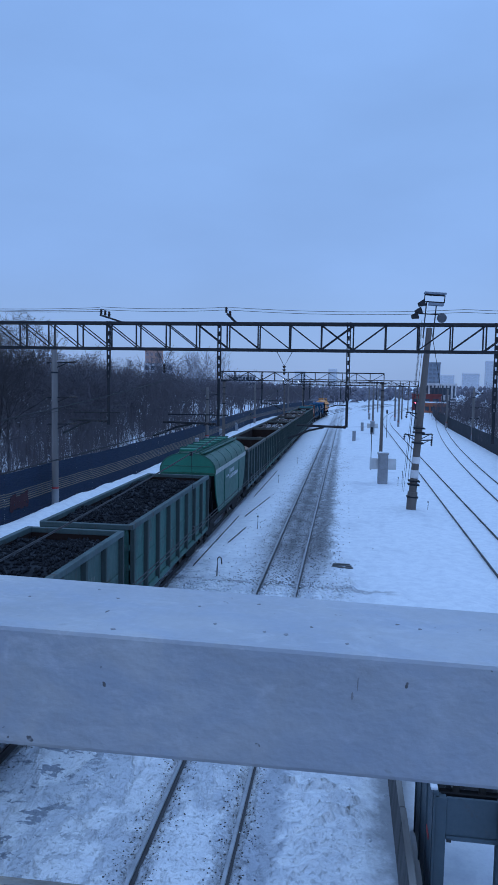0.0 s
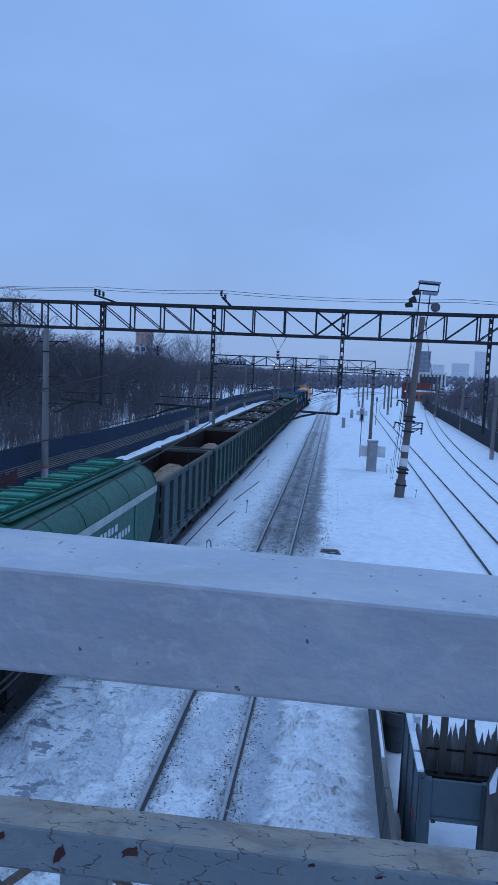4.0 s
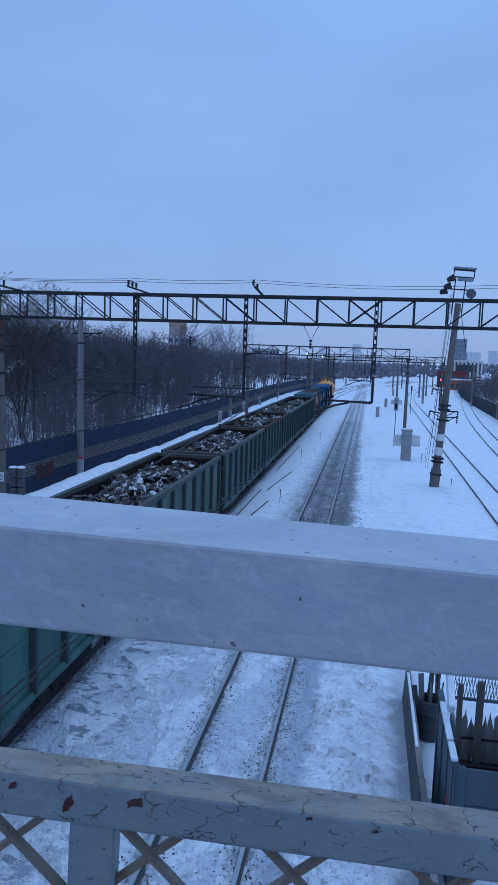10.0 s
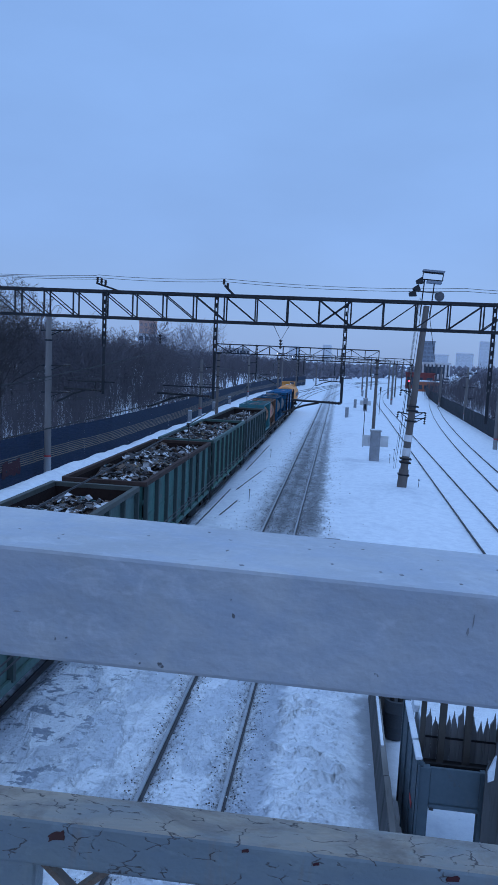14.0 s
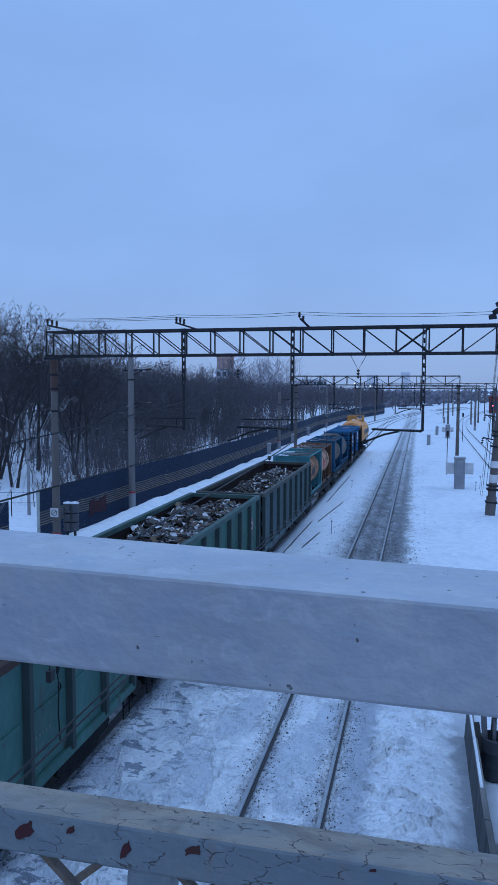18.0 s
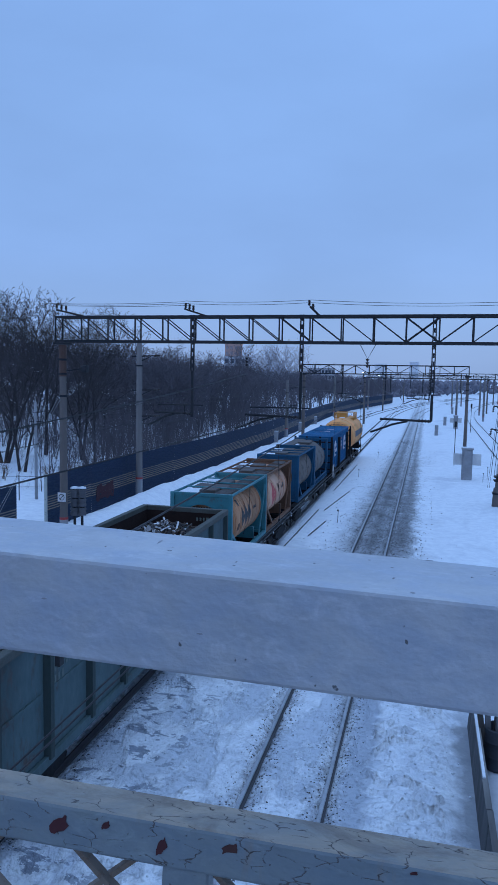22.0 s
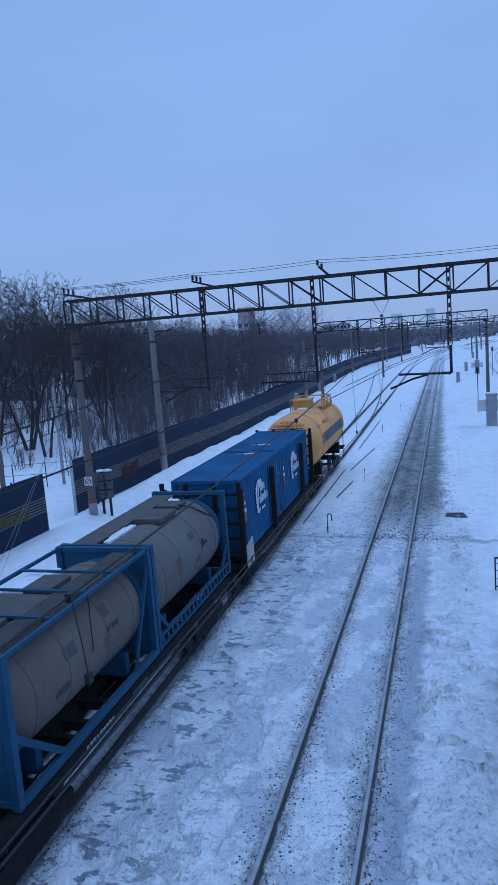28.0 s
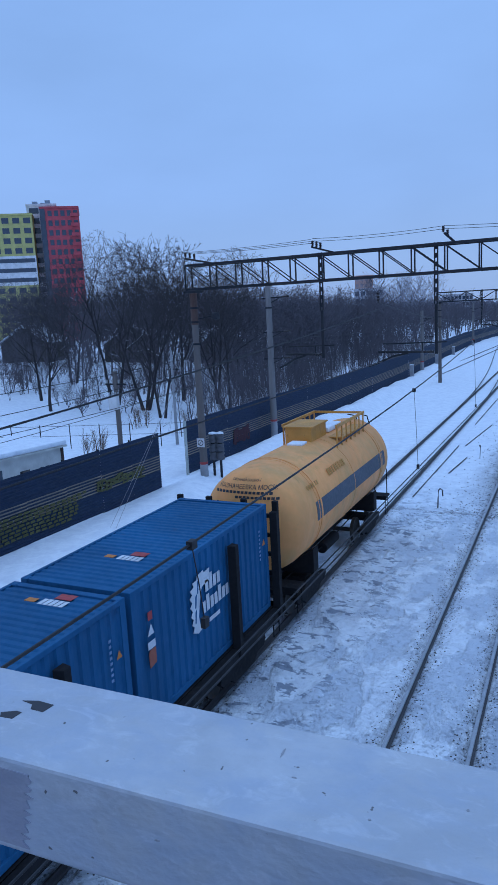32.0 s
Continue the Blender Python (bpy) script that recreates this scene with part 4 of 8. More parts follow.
def scrap_material():
    k = Nodes("mixed_scrap_metal")
    g = k.n("ShaderNodeNewGeometry")
    r = k.n("ShaderNodeValToRGB")
    k.link(g.outputs["Random Per Island"], r.inputs[0])
    r.color_ramp.interpolation = "CONSTANT"
    tones = ((0.0, (0.045, 0.040, 0.040)), (0.26, (0.10, 0.065, 0.048)), (0.46, (0.11, 0.11, 0.115)), (0.60, (0.03, 0.03, 0.034)), (0.72, (0.26, 0.26, 0.27)), (0.80, (0.62, 0.64, 0.67)), (0.955, (0.05, 0.13, 0.15)), (0.975, (0.15, 0.11, 0.06)))
    while len(r.color_ramp.elements) < len(tones):
        r.color_ramp.elements.new(0.5)
    for e, (at, c) in zip(r.color_ramp.elements, tones):
        e.position, e.color = at, (*c, 1)
    c = k.mix(k.steps(k.noise(6, 6, 0.65), 0.45, 0.75, 0, 0.7), r.outputs[0], (0.07, 0.045, 0.035))
    k.link(c, k.b.inputs["Base Color"])
    k.b.inputs["Roughness"].default_value, k.b.inputs["Metallic"].default_value = 0.6, 0.15
    return k.m


SCRAP = scrap_material()


def scrap_load(start, label, seed, level, hump, pieces=1500, bars=0.45, size=1.0):
    """Tangled plates, bars and tubes lying on one another, with a dark bed below them."""
    rng = random.Random(seed)
    s = Shape()

    def top(x, y):
        return level + hump * math.exp(-((y - 6.7) / 5.0) ** 4) * (1 - 0.35 * (x / 1.4) ** 2) + 0.22 * math.sin(1.7 * y + seed) * math.cos(2.1 * x + seed) - 0.25

    s.box(-1.39, 1.39, 0.62, 12.88, 1.26, level - 0.45)
    for _ in range(pieces):
        x, y = rng.uniform(-1.25, 1.25), rng.uniform(0.8, 12.7)
        z = top(x, y) + rng.uniform(-0.22, 0.16)
        a, tilt = rng.uniform(0, math.pi), rng.gauss(0, 0.35)
        d = Vector((math.cos(a) * math.cos(tilt), math.sin(a) * math.cos(tilt), math.sin(tilt)))
        ln = rng.uniform(0.18, 0.75) * size
        p, q = Vector((x, y, z)) - d * ln / 2, Vector((x, y, z)) + d * ln / 2
        p.x, q.x = max(-1.36, min(1.36, p.x)), max(-1.36, min(1.36, q.x))
        p.y, q.y = max(0.65, min(12.85, p.y)), max(0.65, min(12.85, q.y))
        if (q - p).length < 0.08:
            continue
        u = (rng.uniform(-0.6, 0.6), rng.uniform(-0.6, 0.6), 1)
        if rng.random() < bars:
            s.bar(p, q, rng.uniform(0.02, 0.07), rng.uniform(0.02, 0.07), u)
        else:
            m = (p + q) / 2 + Vector((0, 0, rng.uniform(-0.09, 0.12)))
            wd = rng.uniform(0.12, 0.42) * size
            s.bar(p, m, wd, 0.012, u).bar(m, q, wd, 0.012, (u[0] + 0.3, u[1] - 0.2, 1))
    me = bpy.data.meshes.new("scrap_load")
    me.from_pydata(s.v, [], s.f)
    me.materials.append(SCRAP)
    ob = tagged(new("scrap_metal_load", me), label, "scrap metal", "loads in the wagons", "stuff")
    ob.matrix_basis = pose(track_a(start), start, 0)
    MOVING.append((ob, start, 6.75))


def marks(name, parent, at, rows, material, wide=0.1, high=0.16, seed=0, label=""):
    """Unreadable lettering as plain bars, lying in the local x-z plane."""
    rng = random.Random(seed)
    for z, n in rows:
        for i in range(n):
            w = wide * rng.uniform(0.6, 1.0)
            part(name, Shape().box(i * wide * 1.35, i * wide * 1.35 + w, -0.004, 0.0, z, z + high * rng.uniform(0.85, 1)), material, parent, label, at=at)


# coal
gondola(7.7, GREEN_DARK, "dull dark-green open wagon heaped with black coal", rim=GREEN_GREY)
gondola(21.2, GREEN_TEAL, "worn teal-green open wagon loaded with black coal", rim=GREEN_GREY)
for _st, _sd in ((7.7, 3), (21.2, 4)):
    heap("coal_load", "dark lumpy coal filling the open wagon", "coal", _st, lambda x, y, k=_sd: 3.61 + 0.09 * np.sin(1.1 * y + k) + 0.06 * waves(x, y, k, 8, 2, 7) - 0.05 * np.abs(x / 1.4) ** 3 - 0.06 * smooth01(1.3, 0.6, y) - 0.06 * smooth01(12.2, 12.9, y), COAL, _sd, 2600, (0.03, 0.10))


def hopper(start):
    L = 13.15
    w = thing("covered_hopper_wagon", pose(track_a(start), start, 0), "bright green covered hopper wagon with arched roof hatches", "wagon", "wagons of the goods train")
    half, eave, low, rise = 1.50, 3.62, 1.35, 1.04
    y0, y1 = 1.72, 12.75

    def arch(k, up=0.0):
        out = []
        for a in np.linspace(0, math.pi, 19):
            out.append((k * half * math.copysign(abs(math.cos(a)) ** 0.88, math.cos(a)), eave + up + k * rise * math.sin(a) ** 0.82))
        return out

    # roof sheet with thickness, raised rims at both ends, arched end plates set back in them
    part("roof", Shape().prism(arch(1.0) + arch(0.965)[::-1], y0 + 0.05, y1 - 0.05, "y"), HOPPER_SHADED, w, smooth=True)
    for i in range(5):
        y = y0 + 1.4 + 2.05 * i
        part("roof_seam", Shape().prism(arch(1.012) + arch(1.0)[::-1], y - 0.03, y + 0.03, "y"), HOPPER_SHADED, w)
    for y, s in ((y0, -1), (y1, 1)):
        part("end_rim", Shape().prism(arch(1.02) + arch(0.965)[::-1], min(y, y - s * 0.05), max(y, y - s * 0.05), "y"), HOPPER_GREEN, w, "dark green rim")
        e = part("end_plate", Shape().prism(arch(0.965), y - s * 0.03, y - s * 0.06, "y"), HOPPER_LIT, w, "green arched end plate in the lit tone")
        part("crease", Shape().box(-1.30, 1.30, min(y - s * 0.03, y + s * 0.012), max(y - s * 0.03, y + s * 0.012), eave + 0.32, eave + 0.36), HOPPER_GREEN, e)
        part("end_beam", Shape().box(-half, half, min(y, y - s * 0.08), max(y, y - s * 0.08), eave - 0.14, eave - 0.004), HOPPER_SHADED, w)
        # the end slopes in towards the outlets
        sl = Shape()
        ya, yb = y - s * 0.1, y - s * 1.9
        v = [(-half + 0.06, ya, eave - 0.14), (half - 0.06, ya, eave - 0.14), (half * 0.9, yb, low), (-half * 0.9, yb, low)]
        v += [(x, yy - s * 0.06, z) for x, yy, z in v]
        sl.add(v, [(0, 1, 2, 3), (7, 6, 5, 4), (0, 4, 5, 1), (1, 5, 6, 2), (2, 6, 7, 3), (3, 7, 4, 0)])
        part("slope_sheet", sl, UNDER, w, "dark sloping end sheet")
        f = Shape()
        for x in (-1.2, 1.2):
            f.bar((x, y + s * (0.9 if s < 0 else 0.3), 1.15), (x, y - s * 0.10, eave - 0.2), 0.12).bar((x, y - s * 0.9, 1.15), (x, y - s * 0.3, 2.6), 0.1)
        f.bar((-1.2, y + s * 0.2, 2.1), (1.2, y + s * 0.2, 2.1), 0.1)
        part("end_frame", f, UNDER, w)
        part("end_platform", Shape().box(-1.35, 1.35, min(y, y + s * (1.2 if s < 0 else 0.3)), max(y, y + s * (1.2 if s < 0 else 0.3)), 1.12, 1.18), UNDER, w)
        lad = Shape()
        for dx in (-0.95, -0.5):
            lad.wire([(dx, y + s * 0.10, 1.15), (dx, y + s * 0.10, 3.4)], 0.02)
        for i in range(7):
            lad.wire([(-0.95, y + s * 0.10, 1.3 + 0.3 * i), (-0.5, y + s * 0.10, 1.3 + 0.3 * i)], 0.014)
        part("ladder", lad, UNDER, w)
    for s in (-1, 1):
        # side sheet, its ends curving in towards the foot
        pts = [(y0, eave)]
        for a in np.linspace(0, 1, 9):
            pts.append((y0 + 0.02 + 1.35 * a ** 2.2 - 0.25 * max(0.0, a - 0.8) * 3, eave - (eave - low) * a))
        mid = (y0 + y1)
        pts += [(mid - p[0], p[1]) for p in pts[::-1]]
        sh = Shape().prism(pts, *sorted((s * half, s * (half - 0.05))), "x")
        part("side_sheet", sh, HOPPER_GREEN, w, "green side sheet")
        part("eave_band", Shape().box(*sorted((s * (half + 0.004), s * (half + 0.035))), y0 + 0.03, y1 - 0.03, eave - 0.07, eave + 0.17), PALE_BAND, w, "pale grey stripe under the roof", bevel=0.01)
        part("side_sill", Shape().box(*sorted((s * (half - 0.2), s * (half - 0.06))), 0.6, L - 0.6, 1.0, 1.25), UNDER, w)
        for y in (4.6, 9.9):
            part("side_rib", Shape().box(*sorted((s * (half + 0.002), s * (half + 0.03))), y - 0.05, y + 0.05, low, eave - 0.08), HOPPER_GREEN, w)
    for i in range(4):
        y = 3.8 + 2.1 * i
        part("outlet", Shape().prism([(-1.2, 1.3), (1.2, 1.3), (0.45, 0.55), (-0.45, 0.55)], y - 0.7, y + 0.7, "y"), UNDER, w)
    zt = eave + rise
    part("hatch_kerb", Shape().box(-0.62, 0.42, y0 + 0.5, y1 - 0.5, zt - 0.10, zt + 0.03), HOPPER_SHADED, w, bevel=0.02)
    for i in range(6):
        y = y0 + 1.35 + 1.66 * i
        h = part("hatch", Shape().box(-0.52, 0.52, -0.62, 0.62, 0, 0.12), HOPPER_LIT, w, "raised green roof hatch", bevel=0.04, at=pose(-0.10, y, zt + 0.034))
        part("hatch_bar", Shape().bar((-0.6, -0.2, 0.14), (0.6, -0.2, 0.14), 0.05).bar((-0.6, 0.25, 0.14), (0.6, 0.25, 0.14), 0.05), HOPPER_GREEN, h)
    for x in (0.62, 0.86):
        part("walkway_rail", Shape().box(x - 0.03, x + 0.03, y0 + 0.1, y1 - 0.1, zt - 0.03, zt + 0.05), HOPPER_GREEN, w)
    part("roof_walkway", Shape().box(0.655, 0.825, y0 + 0.1, y1 - 0.1, zt - 0.05, zt - 0.01), HOPPER_SHADED, w)
    marks("lettering", w, SIDE_R(6.3, 2.75, half + 0.006), ((0, 9), (0.34, 5)), WHITE_MARK, 0.26, 0.24, 3, "faint white lettering")
    marks("lettering", w, SIDE_R(5.2, 2.95, half + 0.006), ((0, 4),), WHITE_MARK, 0.15, 0.12, 4)
    underframe(w, L)
    MOVING.append((w, start, L / 2))


hopper(34.6)

# sand and gravel remains
gondola(47.75, GREEN_GREY, "dark grey-green open wagon with a heap of gravel", posts=7, L=11.95)
gondola(59.7, GREEN_TEAL, "patchy teal-green open wagon with a heap of sand", rim=RIM_GREY)
heap("gravel_load", "pale brown gravel heap in the open wagon", "gravel", 47.75, lambda x, y: 1.0 + 2.3 * np.exp(-((y - 8.6) / 2.5) ** 2 - (x / 1.9) ** 2) + 0.05 * waves(x, y, 21, 9, 2, 8), SAND, 21, 1800, (0.02, 0.06), length=11.35)
heap("sand_load", "light brown sand heap in the open wagon", "sand", 59.7, lambda x, y: 1.0 + 2.2 * np.exp(-((y - 8.3) / 2.3) ** 2 - (x / 1.9) ** 2) + 0.05 * waves(x, y, 22, 9, 2, 8), SAND, 22, 1500, (0.02, 0.06))

# scrap metal
gondola(73.2, GREEN_OLIVE, "weathered olive-green open wagon full of scrap metal", top=3.72)
gondola(86.7, GREEN_DARK, "dark green open wagon full of scrap metal")
_chained = gondola(100.2, GREEN_TEAL, "teal-green open wagon heaped with pale scrap metal", rim=RUST_RIM, rim_label="rusty brown rim")
_logo = gondola(113.7, paint("fresh_green_paint", (0.030, 0.125, 0.095), 0.6, 0, (0.05, 0.05, 0.045), 0.4, 1.0, 0.2, (1, 1, 0.4), 0.18), "green open wagon with pale patches, full of scrap", rim=GREEN_DARK)
_last = gondola(127.2, GREEN_GREY, "grey-green open wagon with rusty inside and scrap bars", top=3.66, rim=RIM_GREY, L=14.5)
def side_chain(wagon, y):
    """A knotted chain hanging down the wagon's side."""
    pts = [(1.60, y, 3.62), (1.615, y + 0.03, 3.3), (1.60, y - 0.02, 3.05), (1.61, y + 0.02, 2.7), (1.60, y + 0.0, 2.2), (1.61, y + 0.04, 1.6)]
    c = part("chain", Shape().wire(pts, 0.014), UNDER, wagon, "dark chain hanging down the side")
    for i, (x, yy, z) in enumerate(pts[1:4]):
        part("ring", Shape().wire([(x + 0.012, yy + 0.055 * math.cos(a), z + 0.075 * math.sin(a)) for a in np.linspace(0, 6.283, 9)], 0.012), UNDER, c)


side_chain(_chained, 9.2)


def side_emblem(wagon, y, z):
    """A round plain emblem and stencilled streaks on the wagon's side."""
    e = part("emblem", Shape().lathe([(0.02, 0.0), (0.36, 0.0), (0.36, 0.006), (0.02, 0.006)], (1.474, y, z), "x", 28), WHITE_MARK, wagon, "round white emblem with a red ring")
    part("ring", Shape().lathe([(0.23, 0.006), (0.34, 0.006), (0.34, 0.011), (0.23, 0.011)], (1.474, y, z), "x", 28, True), RED_MARK, e)
    part("badge", Shape().box(1.480, 1.485, y - 0.12, y + 0.16, z - 0.05, z + 0.07), DARK_MARK, e)
    for i in range(4):
        part("stencil_streak", Shape().bar((1.477, y - 0.1 + 0.05 * i, z - 0.52 - 0.07 * i), (1.477, y + 0.75 - 0.05 * i, z - 0.50 - 0.07 * i), 0.006, 0.022, (1, 0, 0)), FADED, wagon)
        part("stencil_streak", Shape().bar((1.477, y + 0.1 + 0.04 * i, z - 1.02 - 0.07 * i), (1.477, y + 0.65, z - 1.0 - 0.07 * i), 0.006, 0.022, (1, 0, 0)), FADED, wagon)


side_emblem(_logo, 11.88, 2.66)
marks("chalk_mark", _last, pose(0.45, 13.950, 3.28), ((0, 4),), FADED, 0.09, 0.14, 4, "chalked bars on the inner end wall")
scrap_load(73.2, "tangled grey scrap metal heaped in the wagon", 31, 3.35, 0.25, 2300, 0.45, 0.7)
scrap_load(86.7, "tangled scrap sheets and bars in the wagon", 32, 3.35, 0.3, 2300, 0.45, 0.7)
scrap_load(100.2, "pale crumpled scrap sheets heaped in the wagon", 33, 3.45, 0.25, 2400, 0.35, 0.75)
scrap_load(113.7, "crumpled scrap sheets and rusty bars in the wagon", 34, 3.45, 0.25, 2400, 0.4, 0.72)
scrap_load(128.2, "dark scrap bars and turnings low in the wagon", 35, 3.30, 0.0, 3600, 0.85, 0.55)


def flat_wagon(start, label, stakes=False):
    L = 13.9
    w = thing("container_flat_wagon", pose(track_a(start), start, 0), label, "wagon", "wagons of the goods train")
    part("deck_frame", Shape().box(-1.25, -0.95, 0.5, L - 0.5, 0.98, 1.22).box(0.95, 1.25, 0.5, L - 0.5, 0.98, 1.22).box(-1.25, 1.25, 0.5, 0.8, 0.98, 1.22).box(-1.25, 1.25, L - 0.8, L - 0.5, 0.98, 1.22), UNDER, w, bevel=0.015)
    for i in range(9):
        y = 1.4 + (L - 2.8) * i / 8
        part("cross_member", Shape().box(-0.949, 0.949, y - 0.07, y + 0.07, 1.0, 1.2), UNDER, w)
    underframe(w, L, 1.15, 1.15)
    steps_and_rails(w, L, 1.3)
    for x in (-1.3, 1.3):
        part("brake_pipe", Shape().wire([(x, 1.0, 0.92), (x, L - 1.0, 0.92)], 0.03), UNDER, w)
    marks("lettering", w, SIDE_R(4.0, 1.02, 1.257), ((0, 9), ), PALE_BAND, 0.10, 0.11, 5, "white number bars on the sill")
    marks("lettering", w, SIDE_R(6.1, 1.04, 1.257), ((0.03, 7), ), FADED, 0.08, 0.06, 6)
    marks("lettering", w, SIDE_R(2.2, 1.04, 1.257), ((0.0, 6), ), FADED, 0.10, 0.05, 7)
    if stakes:
        for s in (-1, 1):
            for y in (0.72, 5.15, 10.85, L - 0.72):
                part("stake", Shape().prism([(s * 1.28, -0.12), (s * 1.46, -0.08), (s * 1.46, 0.08), (s * 1.28, 0.12)], 0.95, 3.6 if 1 < y < L - 1 else 3.7, "z"), UNDER, w, at=pose(0, y, 0), bevel=0.01)
            part("side_sill", Shape().box(*sorted((s * 1.26, s * 1.4)), 0.5, L - 0.5, 0.9, 1.2), UNDER, w)
        for y in (0.62, L - 0.62):
            for i in range(5):
                part("end_rail", Shape().box(-1.4, 1.4, y - 0.04, y + 0.04, 1.5 + 0.5 * i, 1.6 + 0.5 * i), UNDER, w, bevel=0.01)
            for x in (-1.36, -0.5, 0.5, 1.36):
                part("end_post", Shape().box(x - 0.07, x + 0.07, y - 0.06, y + 0.06, 1.1, 3.95), UNDER, w, bevel=0.01)
        for s in (1,):
            part("corner_plate", Shape().prism([(0.62, 1.0), (1.0, 1.0), (1.0, 1.28), (1.22, 1.28), (1.22, 1.0), (1.45, 1.0), (1.4, 1.9), (0.62, 1.75)], 1.47, 1.50, "x"), paint("weathered_pale_board", (0.50, 0.46, 0.44), 0.8, 0, (0.3, 0.25, 0.22), 0.3), w, "whitish board at the corner")
    MOVING.append((w, start, L / 2))


def tank_container(start, frame_mat, tank_mat, label, seed, stripe=None, caged=True, deck_mat=None):
    """Twenty-foot tank in an open frame; caged ones have rails along the top."""
    L, W, z0, z1 = 5.85, 1.22, 1.25, 3.93
    w = thing("tank_container", pose(track_a(start), start, 0), label, "tank container", "tank containers on the train")
    r, zc = 1.12, z0 + 1.40
    prof = [(0.02, 0.14), (0.5, 0.17), (0.86, 0.27), (1.02, 0.42), (1.09, 0.58), (r, 0.80), (r, L - 0.80), (1.09, L - 0.58), (1.02, L - 0.42), (0.86, L - 0.27), (0.5, L - 0.17), (0.02, L - 0.14)]
    t = part("tank", Shape().lathe(prof, (0, 0, zc), "y", 44), tank_mat, w, smooth=True)
    for y in (0.95, 2.1, L - 2.2, L - 0.95):
        part("band", Shape().lathe([(r, -0.025), (r + 0.012, -0.02), (r + 0.012, 0.02), (r, 0.025)], (0, y, zc), "y", 44), tank_mat, t, smooth=True)
    for y, s in ((0.08, 1), (L - 0.08, -1)):
        for x in (-W + 0.08, W - 0.08):
            part("corner_post", Shape().box(x - 0.08, x + 0.08, y - 0.08, y + 0.08, z0, z1), frame_mat, w, bevel=0.012)
        for z in (z0 + 0.09, z1 - 0.06):
            part("end_beam", Shape().box(-W + 0.165, W - 0.165, y - 0.06, y + 0.06, z - 0.06, z + 0.06), frame_mat, w, bevel=0.012)
        # collar plate closing the corners round the tank's end
        ca = 0.84 if caged else 1.045
        for lo, hi in ((0.0, math.pi), (math.pi, 2 * math.pi)):
            if not caged and (lo > 0 or s < 0):
                continue
            arc = [(ca * math.cos(a), zc + ca * math.sin(a)) for a in np.linspace(lo, hi, 17)]
            edge = z1 - 0.125 if lo == 0.0 else z0 + 0.155
            out = [(-W + 0.17, zc), (-W + 0.17, edge), (W - 0.17, edge), (W - 0.17, zc)] if lo == 0.0 else [(W - 0.17, zc), (W - 0.17, edge), (-W + 0.17, edge), (-W + 0.17, zc)]
            part("collar_plate", Shape().prism(arc + out, y - 0.02, y + 0.02, "y"), frame_mat, w)
        part("collar", Shape().lathe([(1.0, 0.0), (1.03, 0.0), (1.03, 0.30), (1.0, 0.30)], (0, y if s > 0 else y - 0.30, zc), "y", 36, True), frame_mat, w, smooth=True)
    for x in (-W + 0.06, W - 0.06):
        if caged:
            part("top_rail", Shape().box(x - 0.035, x + 0.035, 0.17, L - 0.17, z1 - 0.10, z1 - 0.02), frame_mat, w, bevel=0.008)
            part("bottom_rail", Shape().box(x - 0.06, x + 0.06, 0.17, L - 0.17, z0, z0 + 0.16), frame_mat, w, bevel=0.01)
            s = ((0.1, z0 + 1.25, 1.55, z0 + 0.12, 0.13), (L - 0.1, z1 - 0.35, L - 1.25, z0 + 0.12, 0.06))
        else:
            for z in (z0 + 0.02, z0 + 0.30):
                part("bottom_rail", Shape().box(x - 0.05, x + 0.05, 0.17, L - 0.17, z, z + 0.06), frame_mat, w, bevel=0.008)
            for i in range(18):
                y = 0.35 + (L - 0.7) * i / 17
                part("rail_web", Shape().box(x - 0.02, x + 0.02, y - 0.06, y + 0.06, z0 + 0.08, z0 + 0.30), frame_mat, w)
            s = ((0.1, z0 + 0.95, 0.75, z0 + 0.3, 0.09), (L - 0.1, z0 + 0.95, L - 0.75, z0 + 0.3, 0.09))
        for ya, za, yb, zb, wd in s:
            part("side_brace", Shape().bar((x, ya, za), (x, yb, zb), wd, 0.06, (1, 0, 0)), frame_mat, w)
    for y in (1.1, L - 1.1):
        part("saddle", Shape().box(-0.9, 0.9, y - 0.1, y + 0.1, z0, z0 + 0.5), frame_mat, w)
    deck = deck_mat or CLAD_GREY
    if caged:
        # ribbed grating along one side, short plate across the middle, lids, cross bars
        for i in range(9):
            x = 0.42 + 0.062 * i
            part("grating_rib", Shape().box(x, x + 0.038, 0.3, L - 0.35, z1 - 0.085, z1 - 0.045), deck, w)
        part("grating_bed", Shape().box(0.40, 0.98, 0.3, L - 0.35, z1 - 0.11, z1 - 0.088), deck, w)
        part("walkway", Shape().box(-0.95, 0.39, 1.75, 2.85, z1 - 0.10, z1 - 0.065), deck, w, bevel=0.005)
        for y, wd in ((1.2, 0.34), (3.4, 0.42)):
            part("lid", Shape().box(-0.35, 0.30, y - wd, y + wd, z1 - 0.16, z1 + 0.0), CLAD_GREY, w, "raised flat lid", bevel=0.03)
        for y in (1.65, 2.95, L - 1.75):
            part("cross_bar", Shape().box(-W + 0.1, W - 0.1, y - 0.03, y + 0.03, z1 - 0.055, z1 - 0.005), frame_mat, w)
        snow = ((-0.95, -0.40, 0.45, 1.55), (-0.95, -0.4, 3.1, 4.6))
        part("lashing", Shape().wire([(W - 0.05, 2.9, z1 - 0.1), (r + 0.02, 2.95, zc + 0.1), (r * 0.8, 3.0, zc - 0.85)], 0.012), WIRE, w, "thin dark cable")
    else:
        part("walkway", Shape().box(-1.08, -0.42, 0.3, L - 0.3, z1 - 0.11, z1 - 0.07), deck, w, "brown plate walkway", bevel=0.005)
